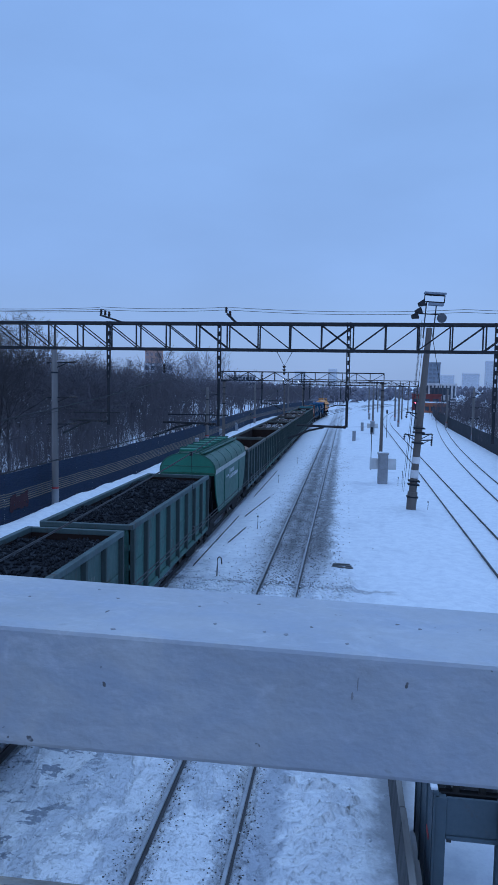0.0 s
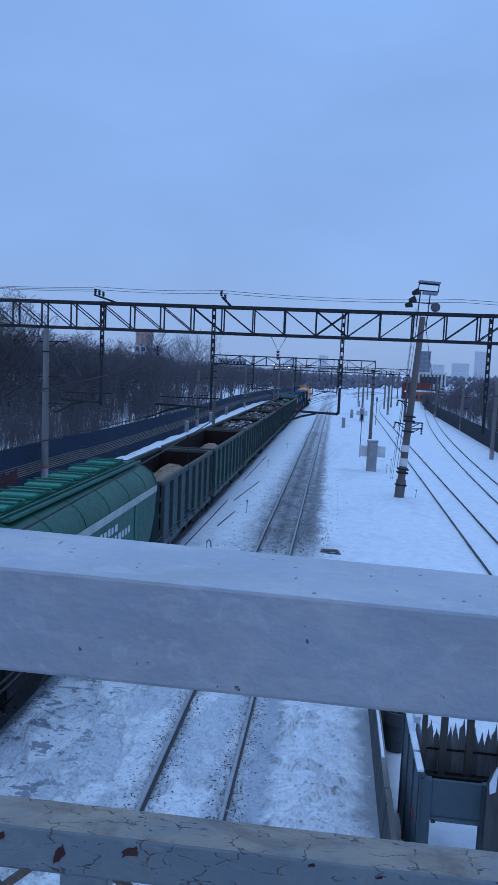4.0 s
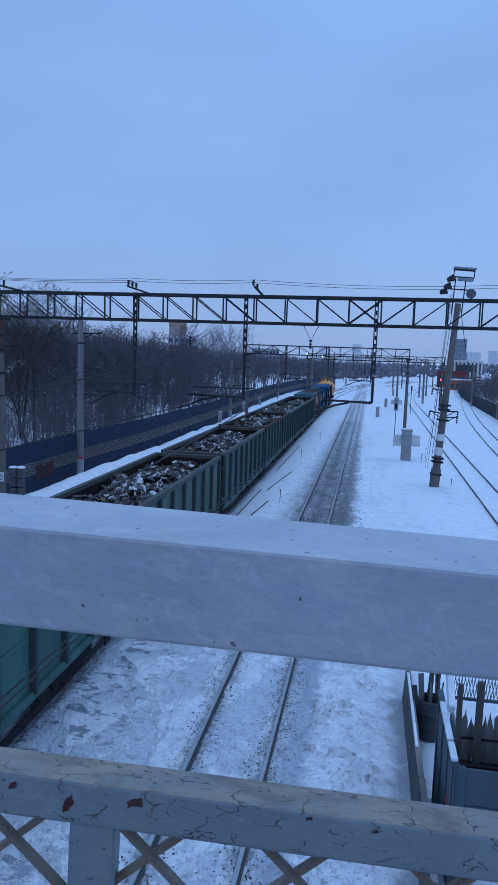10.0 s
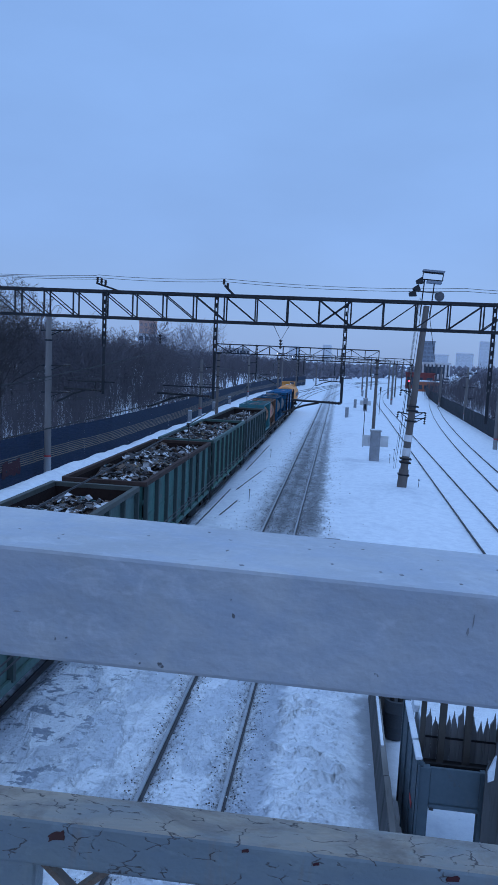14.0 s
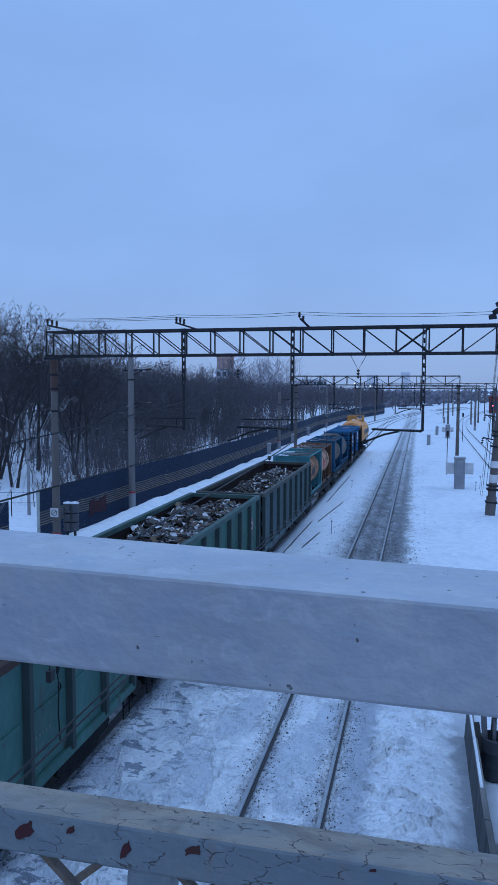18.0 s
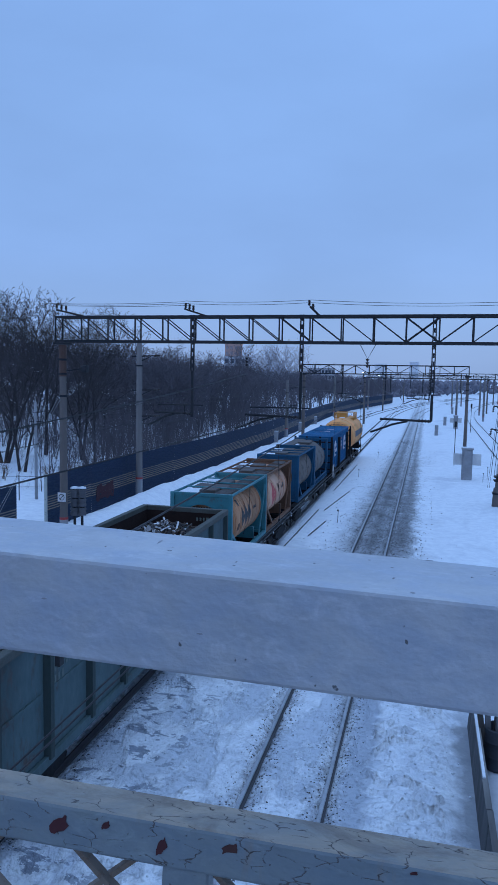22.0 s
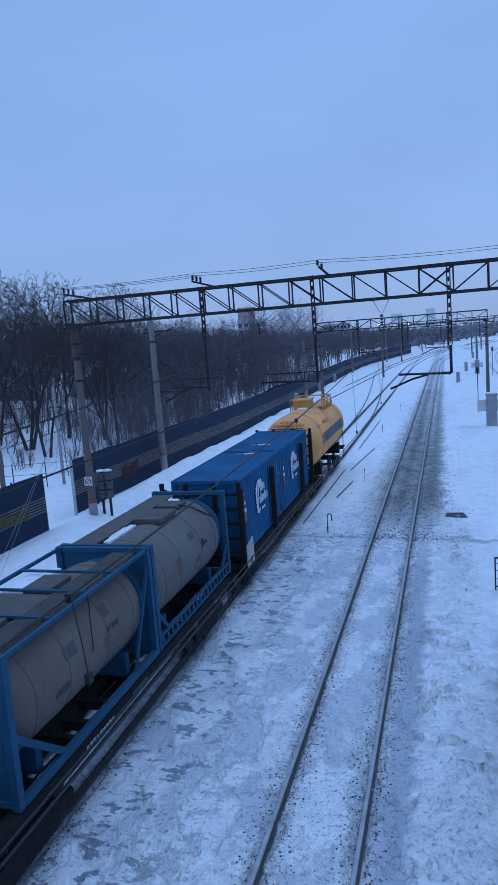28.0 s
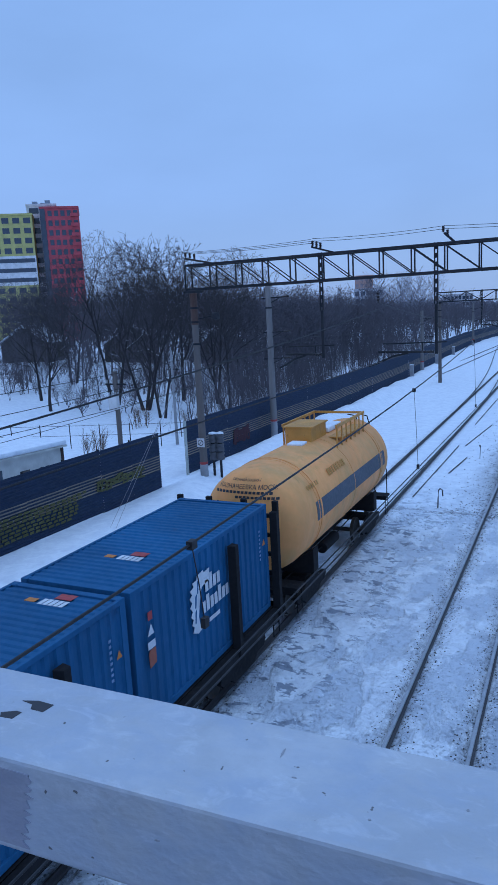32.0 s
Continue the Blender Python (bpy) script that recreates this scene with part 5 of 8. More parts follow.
        for y in (1.2, 3.0, 4.6):
            part("support", Shape().box(-1.05, -0.5, y - 0.04, y + 0.04, z1 - 0.38, z1 - 0.112), frame_mat, w)
        part("lid", Shape().box(-0.40, 0.42, 2.5, 3.7, z1 - 0.17, z1 - 0.03), CLAD_GREY, w, "raised flat lid", bevel=0.03)
        part("lid", Shape().box(-0.40, 0.30, 4.1, 4.8, z1 - 0.17, z1 - 0.06), CLAD_GREY, w, bevel=0.03)
        snow = ((-0.40, -0.22, 0.7, 2.3), (-0.40, -0.1, 4.9, 5.3))
        part("lashing", Shape().wire([(0.30, 4.2, z1 - 0.05), (0.55, 4.5, z1 - 0.20), (0.85, 4.9, zc + 0.78), (0.95, L - 0.5, zc + 0.55)], 0.022), WIRE, w, "black cable over the tank")
    for xa, xb, ya, yb in snow:
        part("snow_patch", Shape().box(xa, xb, ya, yb, z1 - 0.25, z1 - 0.12), SNOW_CAP, w, "snow lying on the tank", bevel=0.03)
    rng = random.Random(seed)
    for i in range(7):
        # worn stickers and scraped patches that follow the shell
        y, a, h, wd = rng.uniform(1.0, L - 1.6), rng.uniform(-0.35, 0.55), rng.uniform(0.08, 0.28), rng.uniform(0.15, 0.5)
        ring = [((r + 0.006) * math.cos(a + h * q), zc + (r + 0.006) * math.sin(a + h * q)) for q in (0, 0.5, 1)]
        back = [((r - 0.01) * math.cos(a + h * q), zc + (r - 0.01) * math.sin(a + h * q)) for q in (1, 0.5, 0)]
        part("sticker", Shape().prism(ring + back, y, y + wd, "y"), ((CLAD_GREY, tank_mat, RUST_FRAME, DARK_MARK, CLAD_GREY) if stripe is None else (tank_mat, tank_mat, RUST_FRAME, tank_mat, CLAD_GREY))[i % 5], t, "worn patch on the shell")
    marks("lettering", t, pose(r + 0.012, L * 0.62, zc + 0.12, 0, 0, 90), ((0, 3),), DARK_MARK, 0.14, 0.12, seed)
    marks("lettering", t, pose(-0.36, 0.15, zc + 0.50, -16, 0, 0), ((0.02, 5), (0.15, 7)), DARK_MARK, 0.075, 0.09, seed + 5, "dark code bars on the tank's end")
    if stripe:
        # sprayed or stuck diamonds that follow the shell: a row of three, or one large one
        for cy, size in (((2.05, 0.34), (2.55, 0.36), (3.05, 0.34)) if stripe is DARK_MARK else ((2.0, 0.62),)):
            v, f = [], []
            for k in range(9):
                a = (k / 4 - 1) * size * (1.2 if stripe is DARK_MARK else 1.0) / r
                h = max(0.004, size * 0.8 * (1 - abs(k / 4 - 1)))
                v += [((r + 0.012) * math.cos(a + 0.05), cy - h, zc + (r + 0.012) * math.sin(a + 0.05)), ((r + 0.012) * math.cos(a + 0.05), cy + h, zc + (r + 0.012) * math.sin(a + 0.05))]
                f += [(2 * k, 2 * k + 1, 2 * k + 3, 2 * k + 2)] if k < 8 else []
            part("spray_paint", Shape().add(v, f), stripe, t, "sprayed dark diamond" if stripe is DARK_MARK else "large faded red diamond label")
    MOVING.append((w, start, L / 2))


def box_container(start, seed):
    L, W, z0, z1 = 5.9, 1.22, 1.25, 3.93
    w = thing("shipping_container", pose(track_a(start), start, 0), "bright blue corrugated twenty-foot container with white emblem", "container", "blue containers on the train")
    n, d = 21, 0.036
    zig = []
    for i in range(n):
        y = 0.16 + (L - 0.32) * i / n
        p = (L - 0.32) / n
        zig += [(y, 0), (y + p * 0.35, 0), (y + p * 0.5, -d), (y + p * 0.85, -d)]
    zig.append((L - 0.16, 0))
    for s in (-1, 1):
        x = s * (W - 0.02)
        out = [(x + s * v, y) for y, v in zig]
        part("side_panel", Shape().prism(out + [(px - s * 0.03, py) for px, py in out[::-1]], z0 + 0.12, z1 - 0.1, "z"), BLUE_BOX, w)
        part("top_rail", Shape().box(*sorted((s * (W - 0.07), s * W)), 0.15, L - 0.15, z1 - 0.10, z1 - 0.005), BLUE_BOX, w, bevel=0.01)
        part("bottom_rail", Shape().box(*sorted((s * (W - 0.08), s * W)), 0.15, L - 0.15, z0, z0 + 0.13), BLUE_BOX, w, bevel=0.01)
    m = 30
    rz = []
    for i in range(m):
        y = 0.12 + (L - 0.24) * i / m
        p = (L - 0.24) / m
        rz += [(y, z1 - 0.02), (y + p * 0.3, z1 - 0.02), (y + p * 0.5, z1 - 0.045), (y + p * 0.8, z1 - 0.045)]
    rz.append((L - 0.12, z1 - 0.02))
    part("roof", Shape().prism(rz + [(y, z - 0.02) for y, z in rz[::-1]], -W + 0.07, W - 0.07, "x"), BLUE_BOX, w)
    for y in (0.08, L - 0.08):
        for x in (-W + 0.08, W - 0.08):
            part("corner_post", Shape().box(x - 0.08, x + 0.08, y - 0.08, y + 0.08, z0, z1), BLUE_BOX, w, bevel=0.012)
        part("end_header", Shape().box(-W + 0.165, W - 0.165, y - 0.07, y + 0.07, z1 - 0.14, z1 - 0.005), BLUE_BOX, w, bevel=0.01)
        part("end_sill", Shape().box(-W + 0.165, W - 0.165, y - 0.07, y + 0.07, z0, z0 + 0.15), BLUE_BOX, w, bevel=0.01)
        part("end_wall", Shape().box(-W + 0.16, W - 0.16, y - 0.02, y + 0.02, z0 + 0.15, z1 - 0.14), BLUE_BOX, w)
        for i in range(4):
            x = -0.75 + 0.5 * i
            part("locking_bar", Shape().tube((x, y - 0.05 if y < 1 else y + 0.05, z0 + 0.15), (x, y - 0.05 if y < 1 else y + 0.05, z1 - 0.15), 0.02, 6), BLUE_FRAME, w)
    # white emblem: a tall ragged shape, fringed towards the near end, with bars standing for its words
    rs = W + 0.022
    body = ((0.04, 0.10), (0.30, -0.05), (0.52, 0.02), (0.66, 0.20), (0.40, 0.22), (0.36, 0.50), (0.44, 0.92), (0.52, 1.22), (0.60, 1.40), (1.02, 1.46), (1.04, 1.86), (0.74, 1.82), (0.72, 1.92), (0.38, 1.86), (0.36, 1.74), (0.14, 1.72), (0.20, 1.58), (0.0, 1.52), (0.10, 1.36), (-0.04, 1.28), (0.08, 1.10), (-0.04, 0.98), (0.08, 0.80), (-0.02, 0.66), (0.10, 0.52), (0.0, 0.38), (0.12, 0.26))
    ey, ez = (lambda p: 1.95 + 0.80 * p), (lambda q: z0 + 0.98 + 0.63 * q)
    part("emblem", Shape().prism([(ey(p), ez(q)) for p, q in body], rs, rs + 0.006, "x"), WHITE_MARK, w, "white ragged emblem shape")
    for p, q in ((0.16, 0.35), (0.20, 0.85), (0.34, 1.28)):
        part("emblem_notch", Shape().prism([(ey(p), ez(q)), (ey(p + 0.05), ez(q)), (ey(p + 0.12), ez(q + 0.44)), (ey(p + 0.04), ez(q + 0.4))], rs + 0.006, rs + 0.010, "x"), BLUE_BOX, w, "blue notch in the emblem")
    for q, count, p in ((1.12, 4, 0.78), (0.46, 7, 0.58)):
        for i in range(count):
            part("emblem_bar", Shape().box(rs, rs + 0.006, ey(p + 0.22 * i), ey(p + 0.22 * i + 0.16), ez(q), ez(q + (0.56 if i % 3 == 1 else 0.40))), WHITE_MARK, w)
    part("emblem_bar", Shape().box(rs, rs + 0.006, ey(0.9), ey(1.5), ez(0.02), ez(0.16)), WHITE_MARK, w)
    part("hazard_mark", Shape().prism([(L - 0.40, z0 + 1.72), (L - 0.24, z0 + 1.72), (L - 0.32, z0 + 1.86)], rs, rs + 0.006, "x"), ORANGE_MARK, w, "small orange warning mark")
    far = L - 0.68 if seed == 1 else 1.45
    s = Shape()
    for i in range(5):
        s.box(-0.10 + 0.11 * i, -0.015 + 0.11 * i, far, far + 0.22, z1 - 0.018, z1 - 0.012)
    part("roof_mark", s, WHITE_MARK, w, "small white roof mark")
    part("roof_mark", Shape().box(0.05, 0.40, far + 0.27, far + 0.48, z1 - 0.018, z1 - 0.012), RED_MARK, w, "small red roof mark")
    part("roof_mark", Shape().box(-0.42, -0.20, far + 0.04, far + 0.18, z1 - 0.018, z1 - 0.012), ORANGE_MARK, w, "small orange roof mark")
    e = Shape()
    for i in range(11):
        e.box(0.50, 0.56, 0.050, 0.056, z0 + 2.15 - 0.15 * i, z0 + 2.24 - 0.15 * i)
    part("end_code", e, BLUE_PALE, w, "upright pale code bars")
    part("side_logo", Shape().box(rs, rs + 0.006, 0.44, 0.58, z0 + 1.98, z0 + 2.14), RED_MARK, w, "small red label")
    part("side_logo", Shape().prism([(0.40, z0 + 1.70), (0.60, z0 + 1.70), (0.52, z0 + 1.90)], rs, rs + 0.006, "x"), WHITE_MARK, w, "small white warning label")
    part("side_logo", Shape().box(rs, rs + 0.006, 0.38, 0.62, z0 + 1.44, z0 + 1.58), WHITE_MARK, w, "small white label")
    part("side_logo", Shape().prism([(0.38, z0 + 1.36), (0.44, z0 + 1.42), (0.62, z0 + 1.42), (0.62, z0 + 1.12), (0.40, z0 + 1.08)], rs, rs + 0.006, "x"), RUST_LABEL, w, "faded orange-red label")
    v = Shape()
    for i in range(8):
        v.box(rs, rs + 0.006, L - 0.58, L - 0.52, z0 + 2.1 - 0.10 * i, z0 + 2.15 - 0.10 * i)
    part("side_code", v, BLUE_PALE, w, "small pale code bars")
    MOVING.append((w, start, L / 2))


flat_wagon(141.0, "black flat wagon carrying two stained tank containers")
flat_wagon(155.0, "black flat wagon carrying two grey tank containers")
flat_wagon(169.05, "flat wagon with black stakes around two blue containers", True)
tank_container(143.0, TEAL_FRAME, TANK_TAN, "rust-streaked tan tank container in a teal frame", 1, DARK_MARK)
tank_container(148.85, RUST_FRAME, TANK_PINK, "stained cream tank container in a brown frame", 2, paint("faded_red_label", (0.55, 0.085, 0.085), 0.75))
tank_container(156.9, BLUE_FRAME, TANK_GREY, "brownish-grey tank container in a blue frame", 4)
tank_container(162.8, BLUE_FRAME, paint("pale_grey_tank", (0.135, 0.124, 0.118), 0.75, 0.0, (0.10, 0.09, 0.085), 0.3, 0.8, 0.1, (1, 1, 0.5)), "grey tank container in a blue frame with a black cable", 3, None, False)
box_container(170.15, 1)
box_container(176.2, 2)


def words(name, text, size, material, parent, m, label=""):
    cu = bpy.data.curves.new(name, "FONT")
    cu.body, cu.size, cu.extrude, cu.align_x = text, size, 0.003, "CENTER"
    ob = new(name + "_tmp", cu)
    me = bpy.data.meshes.new_from_object(ob)
    bpy.data.objects.remove(ob)
    me.materials.append(material)
    return part(name, me, None, parent, label, at=m)


def tank_wagon(start):
    L = 11.3
    w = thing("tank_wagon", pose(track_a(start), start, 0), "yellow tank wagon with a dark grey side stripe", "wagon", "wagons of the goods train")
    r, zc, a, b = 1.55, 2.82, 0.42, L - 0.55
    head = [(0.02, -0.05), (0.6, -0.01), (0.9, 0.03), (1.15, 0.10), (1.33, 0.21), (1.44, 0.35), (1.51, 0.57), (r, 0.92)]
    prof = [(q, a + d) for q, d in head] + [(q, b - d) for q, d in head[::-1]]
    t = part("tank", Shape().lathe(prof, (0, 0, zc), "y", 56), YELLOW, w, smooth=True)
    for y in (2.1, L / 2, L - 2.1):
        part("weld_band", Shape().lathe([(r, -0.03), (r + 0.012, -0.02), (r + 0.012, 0.02), (r, 0.03)], (0, y, zc), "y", 56), YELLOW, t, smooth=True)
    for s in (-1, 1):
        st = Shape()
        seg = [(math.radians(d), r + 0.008) for d in range(-5, 16, 4)]
        ys = [1.9, L - 2.6]
        ring = [(s * rr * math.cos(an), zc + rr * math.sin(an)) for an, rr in seg]
        back = [(s * (rr - 0.02) * math.cos(an), zc + (rr - 0.02) * math.sin(an)) for an, rr in seg[::-1]]
        st.prism(ring + back, ys[0], ys[1], "y")
        part("stripe", st, SLATE, t, "dark grey stripe along the side")
        pl = Shape().prism(ring + back, L - 2.55, L - 1.75, "y")
        part("stripe_panel", pl, SLATE, t, "dark panel closing the stripe")
    marks("number_bars", t, pose(1.36, 3.6, zc + 0.78, 0, -30, 0) @ pose(0, 0, 0, 0, 0, 90), ((0, 8),), YELLOW_TRIM, 0.16, 0.24, 6, "faded number bars")
    marks("number_bars", t, pose(1.36, 1.7, zc + 0.78, 0, -30, 0) @ pose(0, 0, 0, 0, 0, 90), ((0, 6),), YELLOW_TRIM, 0.12, 0.15, 7)
    # lettering on the near head, following its dome
    def on_head(ob, x0, z):
        me = ob.data
        for v in me.vertices:
            px, pz = v.co.x + x0, v.co.y + z
            v.co = (px, a + float(np.interp(math.hypot(px, pz), [q for q, d in head], [d for q, d in head])) - 0.008 - 0.5 * v.co.z, zc + pz)
        me.update()

    on_head(words("station_words", "КАЗНАЧЕЕВКА МОСК.", 0.16, DARK_MARK, t, Matrix(), "dark stencilled station words"), 0.02, 1.06)
    on_head(words("return_words", "СРОЧНЫЙ ВОЗВРАТ", 0.085, DARK_MARK, t, Matrix(), "small dark stencilled words"), 0.0, 1.26)
    for z, n, x0, wd in ((0.93, 15, -0.95, 0.09), (0.80, 11, -0.30, 0.09), (0.62, 13, -0.9, 0.09)):
        s = Shape()
        for i in range(n):
            s.add([(i * wd * 1.3, 0, 0), (i * wd * 1.3 + wd, 0, 0), (i * wd * 1.3 + wd, 0.07, 0), (i * wd * 1.3, 0.07, 0)], [(0, 1, 2, 3)])
        on_head(part("lettering", s, DARK_MARK, t), x0, z)
    zt = zc + r
    part("dome_box", Shape().box(-0.62, 0.30, 5.0, 6.5, zt - 0.12, zt + 0.42), YELLOW_TRIM, w, "yellow box over the filling hatch", bevel=0.03)
    part("dome_lid", Shape().box(-0.68, 0.36, 4.95, 6.55, zt + 0.42, zt + 0.47), YELLOW_TRIM, w, bevel=0.01)
    part("snow_patch", Shape().box(-0.35, 0.32, 6.7, 8.2, zt - 0.02, zt + 0.16), SNOW_CAP, w, "snow lying on the walkway", bevel=0.06)
    part("snow_patch", Shape().box(-0.25, 0.25, 4.2, 4.75, zt - 0.03, zt + 0.06), SNOW_CAP, w, "", bevel=0.04)
    part("platform", Shape().box(-0.95, 0.95, 6.2, 8.9, zt - 0.11, zt - 0.07), YELLOW_TRIM, w)
    for s in (-1, 1):
        x = s * 0.95
        rl = Shape().box(x - 0.03, x + 0.03, 5.6, 8.9, zt + 0.34, zt + 0.44)
        part("guard_rail", rl, YELLOW_TRIM, w, bevel=0.01)
        for i in range(7):
            part("rail_post", Shape().box(x - 0.02, x + 0.02, 5.7 + 0.52 * i - 0.03, 5.7 + 0.52 * i + 0.03, zt - 0.35, zt + 0.34), YELLOW_TRIM, w)
    part("guard_rail", Shape().box(-0.92, 0.92, 8.86, 8.93, zt + 0.34, zt + 0.42), YELLOW_TRIM, w)
    lad = Shape()
    for x in (0.35, 0.8):
        lad.wire([(x, 8.9, zt + 0.3), (x, 9.9, zt + 0.1), (x, 10.55, zc + 0.9), (x, 10.85, zc - 0.2), (x, 10.85, 1.2)], 0.022)
    for i in range(8):
        lad.wire([(0.35, 10.85, 1.4 + 0.22 * i), (0.8, 10.85, 1.4 + 0.22 * i)], 0.015)
    part("ladder", lad, UNDER, w)
    for y in (2.3, L - 2.3):
        part("cradle", Shape().prism([(-1.3, 1.0), (1.3, 1.0), (1.3, 1.75), (0.8, 1.42), (-0.8, 1.42), (-1.3, 1.75)], y - 0.2, y + 0.2, "y"), UNDER, w)
    for s in (-1, 1):
        part("end_platform", Shape().box(-1.4, 1.4, *((0.45, 1.0) if s < 0 else (L - 1.0, L - 0.45)), 1.12, 1.2), UNDER, w)
        part("strap", Shape().lathe([(r + 0.004, -0.05), (r + 0.02, -0.05), (r + 0.02, 0.05), (r + 0.004, 0.05)], (0, 2.3 if s < 0 else L - 2.3, zc), "y", 56), YELLOW, w, smooth=True)
    hr = Shape()
    for x in (-1.3, 1.3):
        hr.wire([(x, L - 0.5, 1.2), (x, L - 0.5, 2.2)], 0.02)
    hr.wire([(-1.3, L - 0.5, 2.2), (1.3, L - 0.5, 2.2)], 0.02)
    part("end_handrail", hr, UNDER, w)
    underframe(w, L, open_sides=True)
    steps_and_rails(w, L, 1.35)
    MOVING.append((w, start, L / 2))


tank_wagon(183.0)


# ---- overhead line, masts and lineside things ----
def gz(x, y):
    return float(ground_height(x, y))


def insulator(parent, x, y, z, material=None):
    s = Shape().lathe([(0.02, 0), (0.03, 0.02), (0.075, 0.05), (0.04, 0.09), (0.075, 0.12), (0.04, 0.16), (0.065, 0.19), (0.05, 0.25), (0.02, 0.26)], (0, 0, 0), "z", 10)
    return part("insulator", s, material or INSULATOR, parent, smooth=True, at=pose(x, y, z))


def string_insulator(parent, p, q, n=4):
    p, q = Vector(p), Vector(q)
    s = Shape()
    for i in range(n):
        c = p + (q - p) * ((i + 0.5) / n)
        d = (q - p).normalized() * 0.045
        s.tube(c - d, c + d, 0.09, 8, 0.04)
    s.tube(p, q, 0.018, 6)
    return part("insulator", s, INSULATOR, parent)


def gantry(name, y, x0, x1, z0, z1, panel, hangers, legs, label, detail=True, cross_at=()):
    """A four-chord lattice beam carried by posts, with hanging lattice posts for the wires."""
    g = thing(name, pose(0, y, 0), label, "gantry", "overhead line gantries")
    d = 0.35
    for yy in (-d, d):
        for z in (z0, z1):
            part("chord", Shape().box(x0, x1, yy - 0.05, yy + 0.05, z - 0.055, z + 0.055), STEEL_DARK, g)
    n = int(round((x1 - x0) / panel))
    step = (x1 - x0) / n
    for i in range(n + 1):
        x = x0 + i * step
        s = Shape()
        for yy in (-d, d):
            s.box(x - 0.03, x + 0.03, yy - 0.03, yy + 0.03, z0 + 0.056, z1 - 0.056)
        for z in (z0, z1):
            s.box(x - 0.025, x + 0.025, -d + 0.051, d - 0.051, z - 0.025, z + 0.025)
        part("batten", s, STEEL_DARK, g)
        if i < n:
            t = Shape()
            for yy in (-d, d):
                left = x < cross_at[0] if cross_at else i % 2 == 0
                mid = cross_at and cross_at[0] <= x < cross_at[1]
                if left or mid:
                    t.bar((x, yy, z1 - 0.05), (x + step, yy, z0 + 0.05), 0.045, 0.045, (0, 1, 0))
                if not left or mid:
                    t.bar((x, yy, z0 + 0.05), (x + step, yy, z1 - 0.05), 0.045, 0.045, (0, 1, 0))
            part("diagonal", t, STEEL_DARK, g)
    for x, zb in hangers:
        h = Shape()
        solid_to = zb + (z0 - zb) * (0.62 if x < 0 else 0.35)
        for dx in (-0.065, 0.065):
            h.box(x + dx - 0.024, x + dx + 0.024, -0.045, 0.045, solid_to + 0.002, z1 + 0.1)
        h.box(x - 0.06, x + 0.06, -0.04, 0.04, zb, solid_to)
        k = solid_to + 0.14
        while k < z1:
            h.box(x - 0.037, x + 0.037, -0.045, 0.045, k, k + 0.2)
            k += 0.36
        hg = part("hanger", h, STEEL_DARK, g, "hanging lattice post")
        if detail and x < 0:
            if x < -5:
                br = part("bracket", Shape().bar((x + 0.62, 0, z1 + 0.06), (x - 0.42, 0, z1 + 0.38), 0.08, 0.08), STEEL_DARK, g)
                for j in range(3):
                    insulator(br, x - 0.36 + 0.19 * j, 0, z1 + 0.40 - 0.058 * j)
            else:
                br = part("bracket", Shape().bar((x + 0.78, 0, z1 + 0.03), (x + 0.34, 0, z1 + 0.46), 0.1, 0.1), STEEL_DARK, g)
                for j in range(2):
                    insulator(br, x + 0.30 + 0.16 * j, 0.1 * j, z1 + 0.48 - 0.15 * j)
    for x, w in legs:
        p = part("post", Shape().tube((x, 0, -0.4), (x, 0, z0 - 0.06), w, 14, w * 0.72), CONCRETE, g, "grey-brown concrete post", smooth=True)
        part("post_cap", Shape().box(x - 0.32, x + 0.32, -0.42, 0.42, z0 - 0.17, z0 - 0.058), STEEL_DARK, g, bevel=0.02)
        for zz in (z0 - 0.9, z0 - 2.7, z0 - 1.6):
            part("clamp", Shape().lathe([(w * 0.8, -0.05), (w * 0.98, -0.05), (w * 0.98, 0.05), (w * 0.8, 0.05)], (x, 0, zz), "z", 14), STEEL_DARK, p)
    return g


G1 = gantry("gantry", 31.69, -15.3, 21.0, 9.88, 11.04, 1.42, ((-8.35, 6.35), (-3.15, 6.4), (2.65, 6.5), (8.95, 5.95)), ((-15.12, 0.21), (20.7, 0.21)), "dark lattice steel gantry spanning the tracks on concrete posts", True, (1.1, 2.6))
GANTRY_2 = gantry("gantry", 80.2, -11.7, 6.7, 8.75, 9.75, 1.5, ((-7.0, 5.8), (-2.2, 5.9), (2.6, 5.9)), ((-11.4, 0.2), (6.6, 0.2)), "dark lattice steel gantry further along the line", False)
gantry("gantry", 130.0, -9.0, 15.4, 8.4, 9.35, 1.6, ((-4.2, 5.8), (1.5, 5.8), (8.0, 5.8)), ((-8.8, 0.2), (15.2, 0.2)), "distant dark lattice steel gantry", False)
gantry("gantry", 185.0, -9.0, 17.0, 8.3, 9.2, 1.9, ((-2.0, 5.8), (3.5, 5.8)), ((-8.8, 0.2), (16.8, 0.2)), "distant dark lattice steel gantry", False)
gantry("gantry", 250.0, -6.0, 24.0, 8.3, 9.2, 2.2, ((4.0, 5.8), (10.5, 5.8)), ((-5.8, 0.2), (23.8, 0.2)), "distant dark lattice steel gantry", False)

